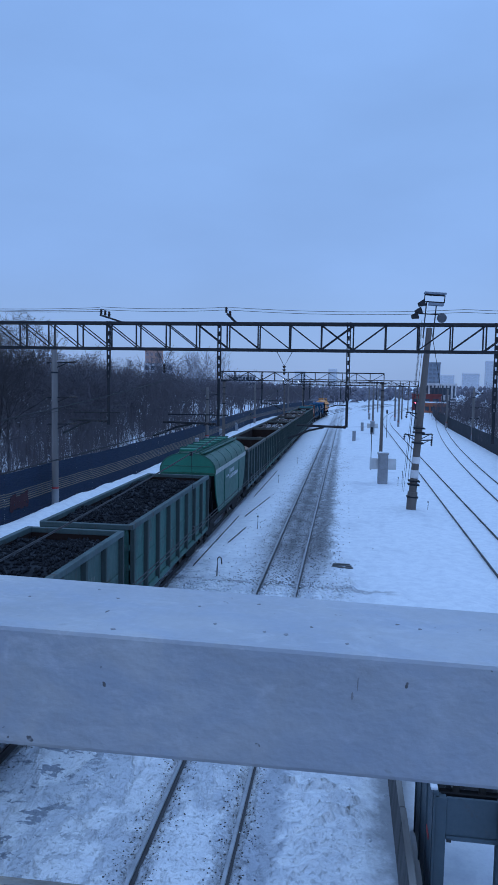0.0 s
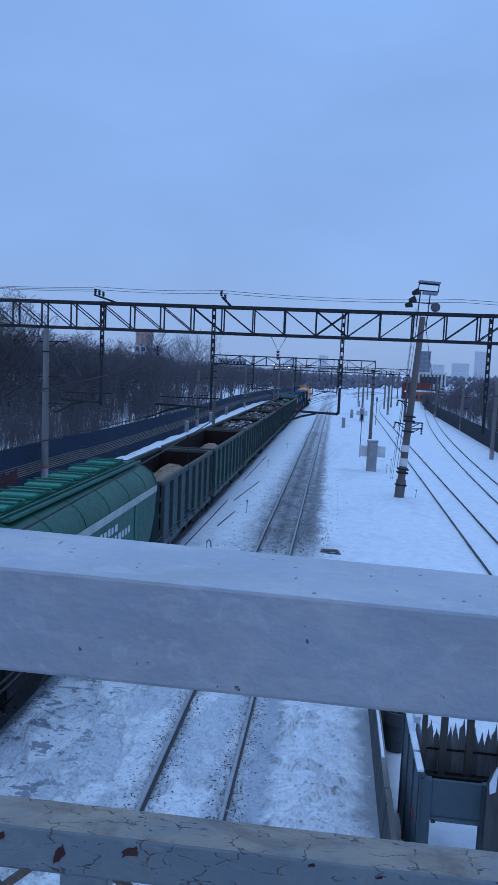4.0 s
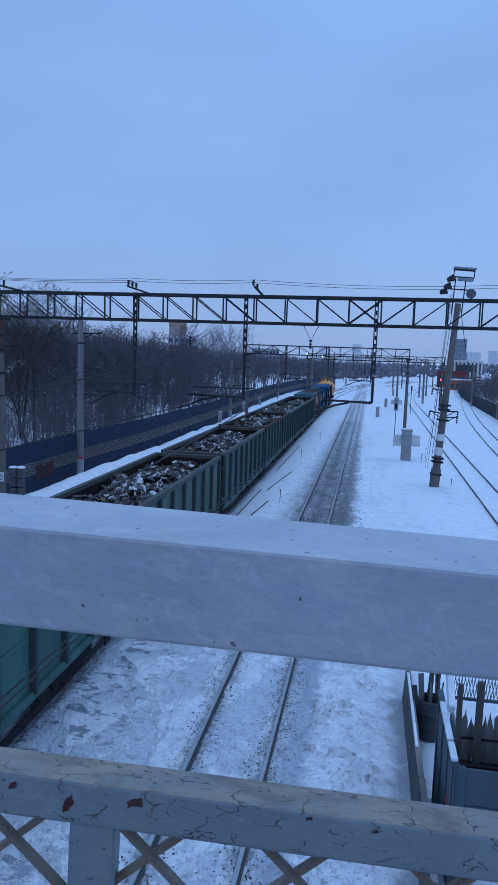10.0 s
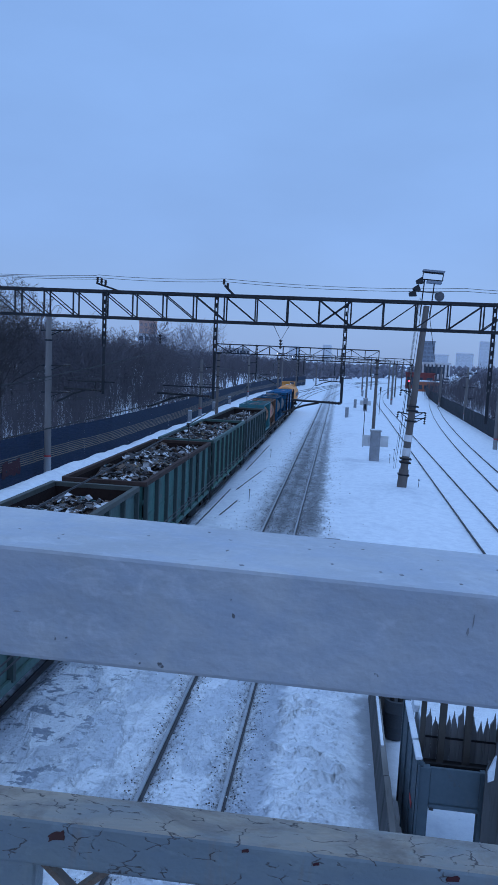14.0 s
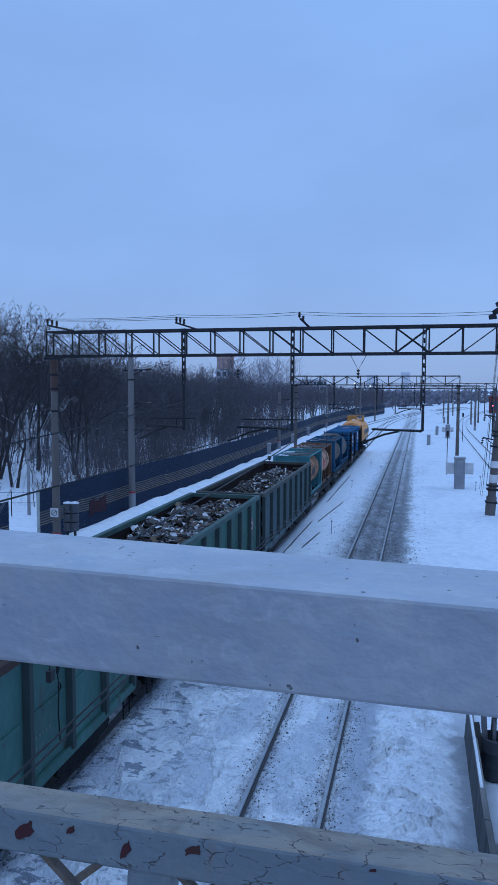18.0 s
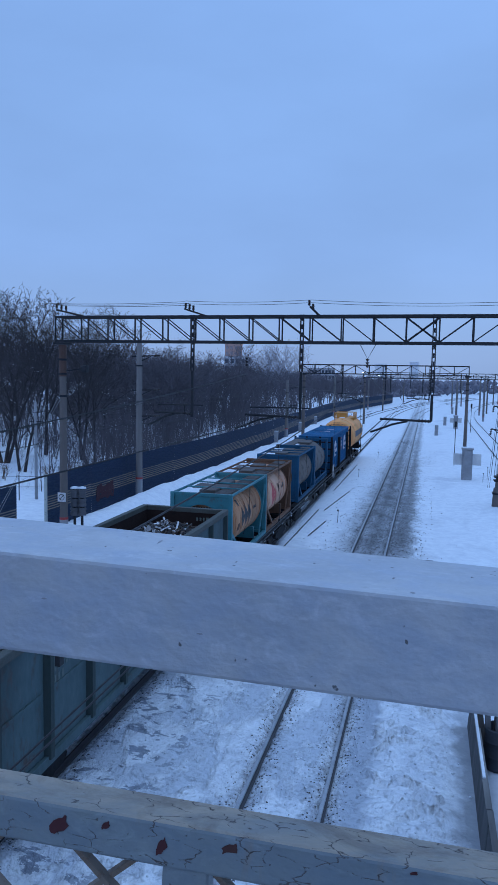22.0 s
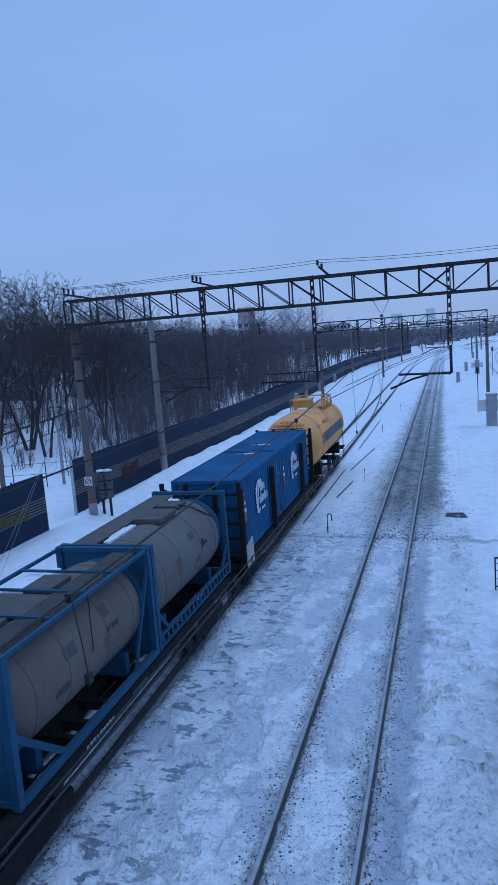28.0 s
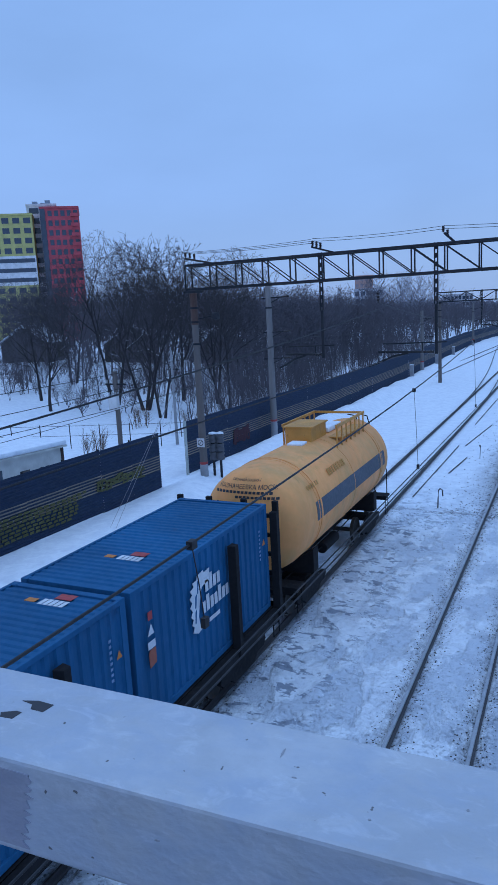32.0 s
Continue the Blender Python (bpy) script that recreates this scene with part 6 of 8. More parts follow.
# bracket and paired insulators above the left post and on the top chord
_b = part("bracket", Shape().bar((-14.0, 0, 11.1), (-15.45, 0, 11.42), 0.09, 0.09), STEEL_DARK, G1)
for _j in range(3):
    insulator(_b, -15.42 + 0.25 * _j, 0, 11.46 - 0.055 * _j)
part("post_sleeve", Shape().tube((-15.12, 0, 8.15), (-15.12, 0, 9.7), 0.185, 12), paint("rusty_sleeve", (0.10, 0.055, 0.045), 0.8), G1, "rusty steel sleeve on the post")
part("post_base", Shape().tube((-15.12, 0, -0.4), (-15.12, 0, 0.95), 0.213, 14), CONCRETE_GREY, G1, "pale painted base", smooth=True)
part("post_band", Shape().tube((-15.12, 0, 0.951), (-15.12, 0, 1.08), 0.2125, 14), RED_MARK, G1, "faded red band", smooth=True)

# post with a painted red band further along the fence
def line_post(x, y, top, name="line_post", label="grey concrete post with a red band near its base", arms=True):
    p = thing(name, pose(x, y, gz(x, y) - 0.1), label, "post", "concrete line posts")
    part("shaft", Shape().tube((0, 0, 0), (0, 0, top), 0.225, 14, 0.175), CONCRETE_PALE, p, smooth=True)
    part("band", Shape().tube((0, 0, 1.15), (0, 0, 1.28), 0.2225, 14), RED_MARK, p, "thin red painted band", smooth=True)
    part("plinth_paint", Shape().tube((0, 0, 0.05), (0, 0, 1.15), 0.228, 14), CONCRETE_GREY, p, smooth=True)
    if arms:
        for z in (top - 3.2, top - 4.9, top - 1.0):
            a = part("arm", Shape().bar((-0.5, 0, z), (1.0, 0, z + 0.05), 0.07).bar((0.0, 0, z - 0.35), (0.8, 0, z), 0.05), STEEL_DARK, p)
            string_insulator(a, (1.0, 0, z + 0.05), (1.45, 0, z + 0.08))
        part("clamp", Shape().lathe([(0.17, -0.05), (0.24, -0.05), (0.24, 0.05), (0.17, 0.05)], (0, 0, top - 1.6), "z", 12), STEEL_DARK, p)
    return p


line_post(-15.83, 42.9, 10.2)
for _x, _y, _t in ((-14.9, 88.0, 7.4), (-15.6, 140.0, 8.0), (-13.0, 190.0, 8.0), (22.6, 115.5, 8.6), (19.2, 76.5, 8.4), (23.3, 150.0, 8.2), (13.5, 150.0, 8.5), (14.4, 175.0, 8.5), (8.2, 150.0, 8.0), (12.6, 230.0, 8.0), (16.0, 265.0, 8.0), (9.0, 205.0, 8.0)):
    line_post(_x, _y, _t, "line_post", "slim weathered concrete line post", _y < 145)


def light_mast():
    """Leaning concrete mast with a floodlight frame, brackets and cabinets strapped to it."""
    m = thing("floodlight_mast", pose(7.17, 48.5, 0, 0, 3.6, 0), "leaning concrete floodlight mast with white bands and brackets", "mast")
    part("shaft", Shape().tube((0, 0, -0.5), (0, 0, 12.3), 0.27, 14, 0.19), CONCRETE, m, smooth=True)
    for z0, z1 in ((2.2, 2.75), (3.2, 3.65)):
        part("white_band", Shape().tube((0, 0, z0), (0, 0, z1), 0.275, 14), WALL_WHITE, m, "white painted band", smooth=True)
    part("base_sleeve", Shape().tube((0, 0, -0.4), (0, 0, 1.25), 0.33, 14), CONCRETE, m, "thicker concrete foot", smooth=True)
    for z in (0.9, 1.75, 2.0, 4.6, 5.3, 5.6):
        c = part("clamp", Shape().box(-0.38, 0.38, -0.33, 0.33, z - 0.05, z + 0.05), STEEL_DARK, m, bevel=0.02)
    for z, s in ((5.0, -1), (5.15, 1), (4.75, 1), (6.5, -1)):
        a = part("arm", Shape().bar((0, 0, z), (s * 0.9, 0, z + 0.12), 0.08).bar((0, 0, z - 0.4), (s * 0.7, 0, z + 0.05), 0.05), STEEL_DARK, m)
        string_insulator(a, (s * 0.9, 0, z + 0.12), (s * 0.92, 0, z - 0.3), 3)
    fr = part("lamp_frame", Shape().bar((-0.35, 0, 11.6), (-0.35, 0, 14.0), 0.07).bar((0.3, 0, 11.6), (0.3, 0, 14.0), 0.07).bar((-0.9, 0, 13.2), (0.7, 0, 13.2), 0.07).bar((-0.5, 0, 14.0), (0.8, 0, 14.0), 0.08).bar((-0.5, 0, 14.45), (0.8, 0, 14.45), 0.08).bar((-0.5, 0, 14.0), (-0.5, 0, 14.45), 0.06).bar((0.8, 0, 14.0), (0.8, 0, 14.45), 0.06), STEEL_DARK, m)
    part("lamp_tray", Shape().box(-0.55, 0.85, -0.35, 0.35, 14.5, 14.62), WALL_GREYBLUE, fr, "flat grey lamp tray", bevel=0.02)
    part("lamp_tray", Shape().box(-0.2, 0.75, -0.3, 0.3, 13.78, 13.94), WALL_GREYBLUE, fr, bevel=0.02)
    for x, z, tilt in ((-0.8, 13.35, -25), (-0.65, 13.85, -25), (-1.0, 13.0, -20)):
        part("floodlight", Shape().prism([(-0.25, -0.12), (0.2, -0.22), (0.2, 0.22), (-0.25, 0.12)], -0.22, 0.22, "y"), STEEL_DARK, m, "dark floodlight housing", bevel=0.02, at=pose(x, -0.1, z, 0, tilt, 0))
    part("round_lamp", Shape().lathe([(0.05, -0.2), (0.28, -0.12), (0.32, 0.05), (0.26, 0.2), (0.05, 0.22)], (0, 0, 0), "y", 16), DRUM_GREY, m, "round grey lamp head", smooth=True, at=pose(0.75, 0, 13.0))
    part("ladder", Shape().bar((-0.38, 0.1, 2.0), (-0.30, 0.1, 12.5), 0.026).bar((-0.58, 0.1, 2.0), (-0.50, 0.1, 12.5), 0.026), STEEL_DARK, m)
    cb = Shape()
    for x in (-0.75, -0.9):
        cb.wire([(x * 0.8, 0, 1.2), (x * 0.7, 0, 6.0), (x * 0.6, 0, 12.8)], 0.010)
    part("cable", cb, WIRE, m)
    part("stay", Shape().wire([(0.2, 0, 12.0), (1.15, 0.2, 8.4)], 0.02), WIRE, m)


light_mast()


def relay_cabinet(x, y, label, plates=True, scale=1.0):
    c = thing("relay_cabinet", pose(x, y, gz(x, y) - 0.03) @ Matrix.Scale(scale, 4), label, "cabinet", "lineside cabinets")
    part("pedestal", Shape().box(-0.42, 0.42, -0.35, 0.35, -0.2, 2.55), CABINET_DARK, c, "grey upright post", bevel=0.03)
    if plates:
        part("cap", Shape().box(-0.48, 0.48, -0.4, 0.4, 2.55, 2.68), CONCRETE_GREY, c, bevel=0.03)
        part("case", Shape().box(-0.28, 0.28, -0.46, -0.352, 1.30, 2.5), CABINET_DARK, c, "grey case on the face", bevel=0.03)
        for s in (-1, 1):
            part("side_board", Shape().box(*sorted((s * 0.43, s * 1.12)), -0.05, 0.02, 1.25, 2.2), CABINET, c, "pale side board", bevel=0.02)
    part("snow_cap", Shape().box(-0.4, 0.4, -0.32, 0.32, 2.68 if plates else 2.55, 2.76 if plates else 2.66), SNOW_CAP, c, bevel=0.03)
    return c


relay_cabinet(5.87, 61.2, "grey lineside post with pale side boards and a case")
relay_cabinet(7.2, 124.0, "grey lineside post with pale side boards", True, 0.85)
for _x, _y in ((3.9, 108.5), (5.6, 131.0), (8.4, 180.0)):
    relay_cabinet(_x, _y, "small grey lineside cabinet in the snow", False, 0.62)
for _x, _y in ((-15.2, 114.0), (-14.9, 98.0), (-14.5, 80.0), (22.4, 102.0)):
    relay_cabinet(_x, _y, "low pale concrete cabinet by the fence", False, 0.5)


def lamp_signal(x, y, h, label, red=False, k=1.0):
    s = thing("signal_post", pose(x, y, gz(x, y)), label, "signal")
    part("pole", Shape().tube((0, 0, -0.2), (0, 0, h), 0.07 * k, 8), STEEL_DARK, s)
    hd = part("head", Shape().box(-0.22 * k, 0.22 * k, -0.12, 0.12, h - 0.9 * k, h + 0.1), STEEL_DARK, s, bevel=0.03)
    if red:
        m = bpy.data.materials.new("red_signal_light")
        m.use_nodes = True
        b = m.node_tree.nodes["Principled BSDF"]
        b.inputs["Base Color"].default_value = (0.6, 0.02, 0.03, 1)
        b.inputs["Emission Color"].default_value = (1, 0.05, 0.10, 1)
        b.inputs["Emission Strength"].default_value = 9
        part("lamp", Shape().lathe([(0.02, -0.02), (0.14, 0), (0.12, 0.05), (0.02, 0.06)], (0, -0.16, h - 0.25), "y", 14), m, hd, "glowing red lamp")
    return s


lamp_signal(15.9, 140.0, 5.6, "dark signal post showing a red lamp", True)
lamp_signal(5.2, 71.0, 4.2, "thin dark signal post with crossarm", False, 0.5)
lamp_signal(9.3, 118.0, 4.5, "thin dark signal post", False, 0.6)

# cantilever registration arms and wires
def arm_set(x, y, z, reach, label, lift=0.35, upper=True):
    a = thing("registration_arm", pose(x, y, z), label, "overhead arm", "overhead line arms")
    s = 1 if reach > 0 else -1
    r = abs(reach)
    part("main_tube", Shape().wire([(0, 0, 0), (s * r, 0, 0.05)], 0.055, 6), WIRE, a)
    part("curved_arm", Shape().wire([(s * r * 0.45, 0, -0.02), (s * r * 0.75, 0, -0.18), (s * r, 0, -lift - 0.1), (s * r * 1.18, 0, -lift - 0.25)], 0.05, 6), WIRE, a)
    if upper:
        part("top_tube", Shape().wire([(-s * 0.55, 0, 0.42), (s * r * 0.9, 0, 0.40)], 0.03, 6).wire([(s * r * 0.2, 0, 0.42), (s * r * 0.2, 0, 0.02)], 0.025, 6), WIRE, a)
    string_insulator(a, (s * 0.05, 0, 0), (s * 0.6, 0, 0.02))
    return a


arm_set(-3.25, 31.69, 6.5, -2.5, "black registration arm with insulators")
arm_set(-8.35, 31.69, 6.5, -1.9, "black registration arm with insulators")
arm_set(2.65, 31.69, 6.5, -2.2, "black registration arm with insulators", 0.3, False)
arm_set(-7.0, 80.2, 6.1, 2.0, "black registration arm with insulators")
arm_set(2.6, 80.2, 6.1, -2.4, "black registration arm with insulators")


def v_string(x, y, z):
    v = thing("suspension_insulator", pose(x, y, z), "hanging insulator on a wire loop under the gantry", "insulator", "suspension insulators")
    part("loop", Shape().wire([(-0.35, 0, 0), (0, 0, -0.65), (0.35, 0, 0)], 0.015), WIRE, v)
    string_insulator(v, (0, 0, -0.62), (0, 0, -1.05), 3)


v_string(-0.18, 31.69, 9.83)
v_string(-5.7, 31.69, 9.83)


def sagging(name, p, q, sag, r, label, n=14):
    p, q = Vector(p), Vector(q)
    pts = [p.lerp(q, i / n) - Vector((0, 0, sag * 4 * (i / n) * (1 - i / n))) for i in range(n + 1)]
    return solid(name, Shape().wire(pts, r, 5), WIRE, Matrix(), label, "wire", "overhead wires")


sagging("contact_wire", (-5.75, -12, 6.0), (-5.55, 31.69, 6.12), 0.0, 0.022, "black contact wire over the goods train")
sagging("contact_wire", (-5.55, 31.69, 6.12), (-5.62, 80.2, 5.95), 0.0, 0.018, "black contact wire over the goods train")
sagging("catenary_wire", (-5.6, -12, 6.5), (-5.7, 31.69, 8.45), 0.42, 0.02, "black catenary wire over the goods train")
sagging("catenary_wire", (-5.7, 31.69, 8.75), (-5.62, 80.2, 7.8), 1.0, 0.018, "black catenary wire over the goods train")
sagging("contact_wire", (0.06, 31.69, 5.66), (0.0, 80.2, 5.85), 0.0, 0.014, "black contact wire over the empty track")
solid("catenary_wire", Shape().wire([(-0.10, -24 + 55.69 * i / 24, 6.86 + 0.0016 * (-24 + 55.69 * i / 24) ** 2) for i in range(25)], 0.0105, 6), WIRE, Matrix(), "black catenary wire slung low past the footbridge", "wire", "overhead wires")
for _k in range(2):
    sagging("contact_wire", (-0.14 + 0.07 * _k, -12, 5.80), (0.04 + 0.07 * _k, 31.69, 5.66), 0.0, 0.009, "black contact wire of a pair over the empty track")
for _y, _full in ((4.5, False), (12.4, True), (20.2, True), (28.0, True)):
    _z = 6.86 + 0.0016 * _y * _y
    _c = thing("dropper", pose(-0.10, _y, _z), "thin dropper clamped to the catenary wire", "wire", "droppers")
    part("clamp", Shape().box(-0.025, 0.025, -0.04, 0.04, -0.04, 0.025), WIRE, _c)
    _low = 5.74 - _z if _full else -0.62
    part("dropper_wire", Shape().wire([(0, 0, -0.02), (0.03, 0.02, _low * 0.55), (0.05, 0.03, _low)], 0.005, 4), WIRE, _c)
    part("lower_clamp", Shape().box(0.03, 0.07, 0.0, 0.06, _low - 0.05, _low + 0.03), WIRE, _c)
sagging("catenary_wire", (-0.10, 31.69, 8.45), (0.0, 80.2, 7.8), 1.0, 0.014, "black catenary wire over the empty track")
for _k in range(3):
    sagging("feeder_wire", (-15.75 + 0.25 * _k, 31.69 - 0.05, 11.72 - 0.05 * _k), (-8.75 + 0.2 * _k, 31.69 - 0.05, 11.75 - 0.08 * _k), 0.06, 0.010, "thin feeder wire along the gantry")
for _k in range(2):
    sagging("feeder_wire", (-8.7, 31.64, 11.78 - 0.12 * _k), (-2.8, 31.64, 11.78 - 0.12 * _k), 0.08, 0.010, "thin feeder wire along the gantry")
    sagging("feeder_wire", (-2.8, 31.64, 11.78 - 0.12 * _k), (7.6, 31.64, 11.70 - 0.12 * _k), 0.15, 0.010, "thin feeder wire along the gantry")
    sagging("feeder_wire", (7.6, 31.64, 11.70 - 0.12 * _k), (20.0, 31.64, 11.7 - 0.12 * _k), 0.15, 0.010, "thin feeder wire along the gantry")
for _x, _z, _z2, _sg in ((-16.2, 6.2, 7.0, 0.5), (-15.2, 5.3, 6.6, 0.4), (-17.2, 4.4, 5.0, 0.4), (-19.0, 3.6, 4.8, 0.5)):
    sagging("line_wire", (_x - 2.0, 8.0, _z), (_x + 0.3, 42.9, _z2), _sg, 0.014, "thin dark wire along the fence")
    sagging("line_wire", (_x + 0.3, 42.9, _z2), (_x - 1.2, 88.0, _z2 - 0.6), _sg, 0.012, "thin dark wire along the fence")


# ---- blue sheet fence ----
def fence_panel_meshes():
    """One sheet, 2.5 m long: horizontal ribs, navy with faded tan bands."""
    rows = []
    z, i = 0.0, 0
    while z < 2.9:
        rows.append((z, 0.0))
        rows.append((z + 0.045, 0.0))
        rows.append((z + 0.062, 0.022))
        rows.append((z + 0.107, 0.022))
        z += 0.134
    def sheet(lo, hi):
        s = Shape()
        out = [(v, zz) for zz, v in rows if lo - 1e-6 <= zz <= hi + 1e-6]
        s.prism(out + [(v - 0.012, zz) for v, zz in out[::-1]], 0, 2.5, "y")
        return s.mesh("sheet")
    return sheet(0, 0.94), sheet(0.93, 1.75), sheet(1.74, 2.95)


SHEET_LOW, SHEET_MID, SHEET_TOP = fence_panel_meshes()
SHEET_LOW.materials.append(FENCE_NAVY)
SHEET_TOP.materials.append(FENCE_NAVY)


def fence_mid_material():
    k = Nodes("navy_and_tan_bands")
    at = k.where((1, 0.4, 1))
    z = k.n("ShaderNodeSeparateXYZ")
    c = k.n("ShaderNodeTexCoord")
    k.link(c.outputs["Object"], z.inputs[0])
    saw = k.math("FRACT", k.math("MULTIPLY", z.outputs["Z"], 1 / 0.134))
    band = k.math("GREATER_THAN", saw, 0.62)
    tan = k.mix(k.noise(3, 5, 0.6, at), (0.15, 0.125, 0.10), (0.30, 0.25, 0.19))
    col = k.mix(k.math("MULTIPLY", band, k.steps(k.noise(0.9, 3, 0.5, at), 0.25, 0.45, 0.4, 1)), (0.014, 0.028, 0.06), tan)
    k.link(col, k.b.inputs["Base Color"])
    k.b.inputs["Roughness"].default_value = 0.85
    return k.m


SHEET_MID.materials.append(fence_mid_material())


def sheet_fence(name, pts, label, base=-0.12):
    f = tagged(new(name), label, "fence", kind="structure")
    post = Shape().box(-0.04, 0.04, -0.03, 0.03, -0.4, 2.85).mesh("fence_post")
    post.materials.append(STEEL_DARK)
    for (xa, ya), (xb, yb) in zip(pts, pts[1:]):
        d = math.hypot(xb - xa, yb - ya)
        n = max(1, int(round(d / 2.5)))
        turn = math.degrees(math.atan2(-(xb - xa), yb - ya))
        for i in range(n):
            x, y = xa + (xb - xa) * i / n, ya + (yb - ya) * i / n
            m = pose(x, y, base + 0.02 * math.sin(i * 2.1), 0, 0, turn) @ Matrix.Scale(d / n / 2.5, 4, (0, 1, 0))
            for me in (SHEET_LOW, SHEET_MID, SHEET_TOP):
                part("panel", me, None, f, at=m)
            part("fence_post", post, None, f, at=pose(x - 0.08, y, 0, 0, 0, turn))
    return f


FENCE_A = sheet_fence("fence_near", [(-18.4, -12), (-17.7, 14), (-16.93, 30.3)], "navy ribbed sheet-steel fence with tan bands and graffiti")
FENCE_B = sheet_fence("fence_far", [(-16.84, 33.0), (-16.5, 45), (-15.9, 56), (-15.8, 80), (-16.4, 100), (-17.2, 140), (-15.0, 190), (-9.0, 240)], "long navy ribbed sheet-steel fence with tan bands", 0.04)


def graffiti(x, y0, y1, z0, z1, material, seed, label, turn=0, lean=0.0, fat=1.0):
    rng = random.Random(seed)
    s = Shape()
    y, o = 0.0, 0.0
    while y < y1 - y0:
        o += 0.004
        w = rng.uniform(0.25, 0.5)
        lo, hi = z0 + rng.uniform(0, 0.2), z1 - rng.uniform(0, 0.25)
        strokes = (((0, lo), (0.4, hi), 0.09), ((0.4, hi), (1.0, lo + rng.uniform(0, 0.4)), 0.07), ((0, (lo + hi) / 2), (1.0, (lo + hi) / 2 + rng.uniform(-0.15, 0.15)), 0.06), ((0.1, lo + 0.03), (1.0, lo + rng.uniform(0, 0.1)), 0.09), ((0, hi - 0.05), (0.9, hi - rng.uniform(0, 0.1)), 0.09))
        for k, ((a, za), (b, zb), wd) in enumerate(strokes):
            q = 0.0007 * k + (o % 0.008)
            s.bar((q, y + w * a, za), (q, y + w * b, zb), 0.012, wd * fat, (0, 1, 0.01))
        y += w * 0.8
    f = FENCE_A if turn == 0 else FENCE_B
    part("graffiti", s, material, f, label, at=pose(x, y0, 0, 0, 0, -math.degrees(lean)))




def brick_graffiti(x, y0, length, z0, rows):
    """Dull yellow-green sprayed bricks in wavering rows, ragged at the end."""
    rng = random.Random(12)
    s = Shape()
    for j in range(rows):
        y, z = -rng.uniform(0, 0.2), z0 + 0.15 * j
        while y < length - rng.uniform(0.0, 0.5) - 0.12 * (rows - j):
            w = rng.uniform(0.20, 0.34)
            rise = 0.04 * math.sin(1.3 * y)
            s.prism([(y, z + rise), (y + w, z + rise + 0.01), (y + w - 0.02, z + rise + rng.uniform(0.09, 0.12)), (y + 0.02, z + rise + rng.uniform(0.09, 0.12))], -0.004, 0.004, "x")
            y += w + rng.uniform(0.05, 0.09)
    part("graffiti", s, GRAFFITI, FENCE_A, "yellow-green sprayed brick pattern", at=pose(x, y0, 0, 0, 0, -math.degrees(0.0472)))


brick_graffiti(-17.617, 14.3, 10.3, 0.22, 7)
graffiti(-17.10, 25.2, 28.6, 0.85, 1.5, GRAFFITI, 3, "yellow-green sprayed scrawl", 0, 0.0472)


def guy_wires():
    for dx in (0.0, 0.3):
        g = thing("guy_wire", Matrix(), "thin pale stay wire from the post to the snow", "wire", "stay wires")
        part("stay", Shape().wire([(-15.35 + dx, 23.6, gz(-15.35, 23.6)), (-15.17, 31.5, 7.0 + dx)], 0.010, 4), CONCRETE_GREY, g)


guy_wires()
graffiti(-16.64, 38.4, 40.2, 0.65, 1.6, GRAFFITI_RED, 4, "dark red sprayed scrawl", 1, 0.0375, 2.4)
part("end_post", Shape().box(-16.92, -16.79, 32.86, 32.98, -0.4, 3.0), PALE_BAND, FENCE_B, "pale post closing the fence end", bevel=0.01)


def equipment_boxes():
    """Sign and ribbed drum boxes on and beside the gantry's left post."""
    s = thing("warning_sign", pose(-15.08, 31.69 - 0.27, 1.9), "square white warning sign with a dark ring on the post", "sign")
    part("plate", Shape().box(-0.22, 0.22, -0.02, 0.0, 0, 0.46), WALL_WHITE, s, bevel=0.006)
    part("ring", Shape().lathe([(0.13, -0.004), (0.16, -0.004), (0.16, 0.004), (0.13, 0.004)], (0, -0.026, 0.23), "y", 20, True), DARK_MARK, s)
    part("bar", Shape().bar((-0.1, -0.026, 0.13), (0.1, -0.026, 0.33), 0.03, 0.006, (0, 1, 0)), DARK_MARK, s)
    l = thing("round_lamp", pose(-13.95, 31.69, 8.54), "dark round lamp on a thin bracket beside the gantry post", "lamp")
    part("head", Shape().lathe([(0.02, -0.16), (0.13, -0.14), (0.19, 0.0), (0.19, 0.16), (0.02, 0.18)], (0, 0, 0), "x", 14), STEEL_DARK, l, smooth=True)
    part("bracket", Shape().bar((-1.0, 0, -0.12), (-0.15, 0, 0.0), 0.04), STEEL_DARK, l)
    for k, dx in enumerate((0.0, 0.36)):
        d = thing("ribbed_drum", pose(-14.76 + dx, 32.15 + 0.1 * k, 1.1), "dark stacked cable drums with snow on the lid", "drum", "drums by the post")
        for i in range(3):
            part("drum", Shape().lathe([(0.02, 0), (0.2, 0.0), (0.215, 0.04), (0.215, 0.13), (0.19, 0.15), (0.19, 0.26), (0.215, 0.28), (0.215, 0.37), (0.2, 0.40), (0.02, 0.40)], (0, 0, 0.46 * i), "z", 16), DRUM_GREY, d, smooth=True)
            part("spacer", Shape().tube((0, 0, 0.46 * i + 0.40), (0, 0, 0.46 * i + 0.46), 0.12, 10), STEEL_DARK, d)
        part("lid_snow", Shape().lathe([(0.02, 1.382), (0.22, 1.382), (0.2, 1.45), (0.02, 1.49)], (0, 0, 0), "z", 14), SNOW_CAP, d, smooth=True)
        part("stand", Shape().box(-0.05, 0.05, -0.05, 0.05, -1.5, 0.0), STEEL_DARK, d)


equipment_boxes()


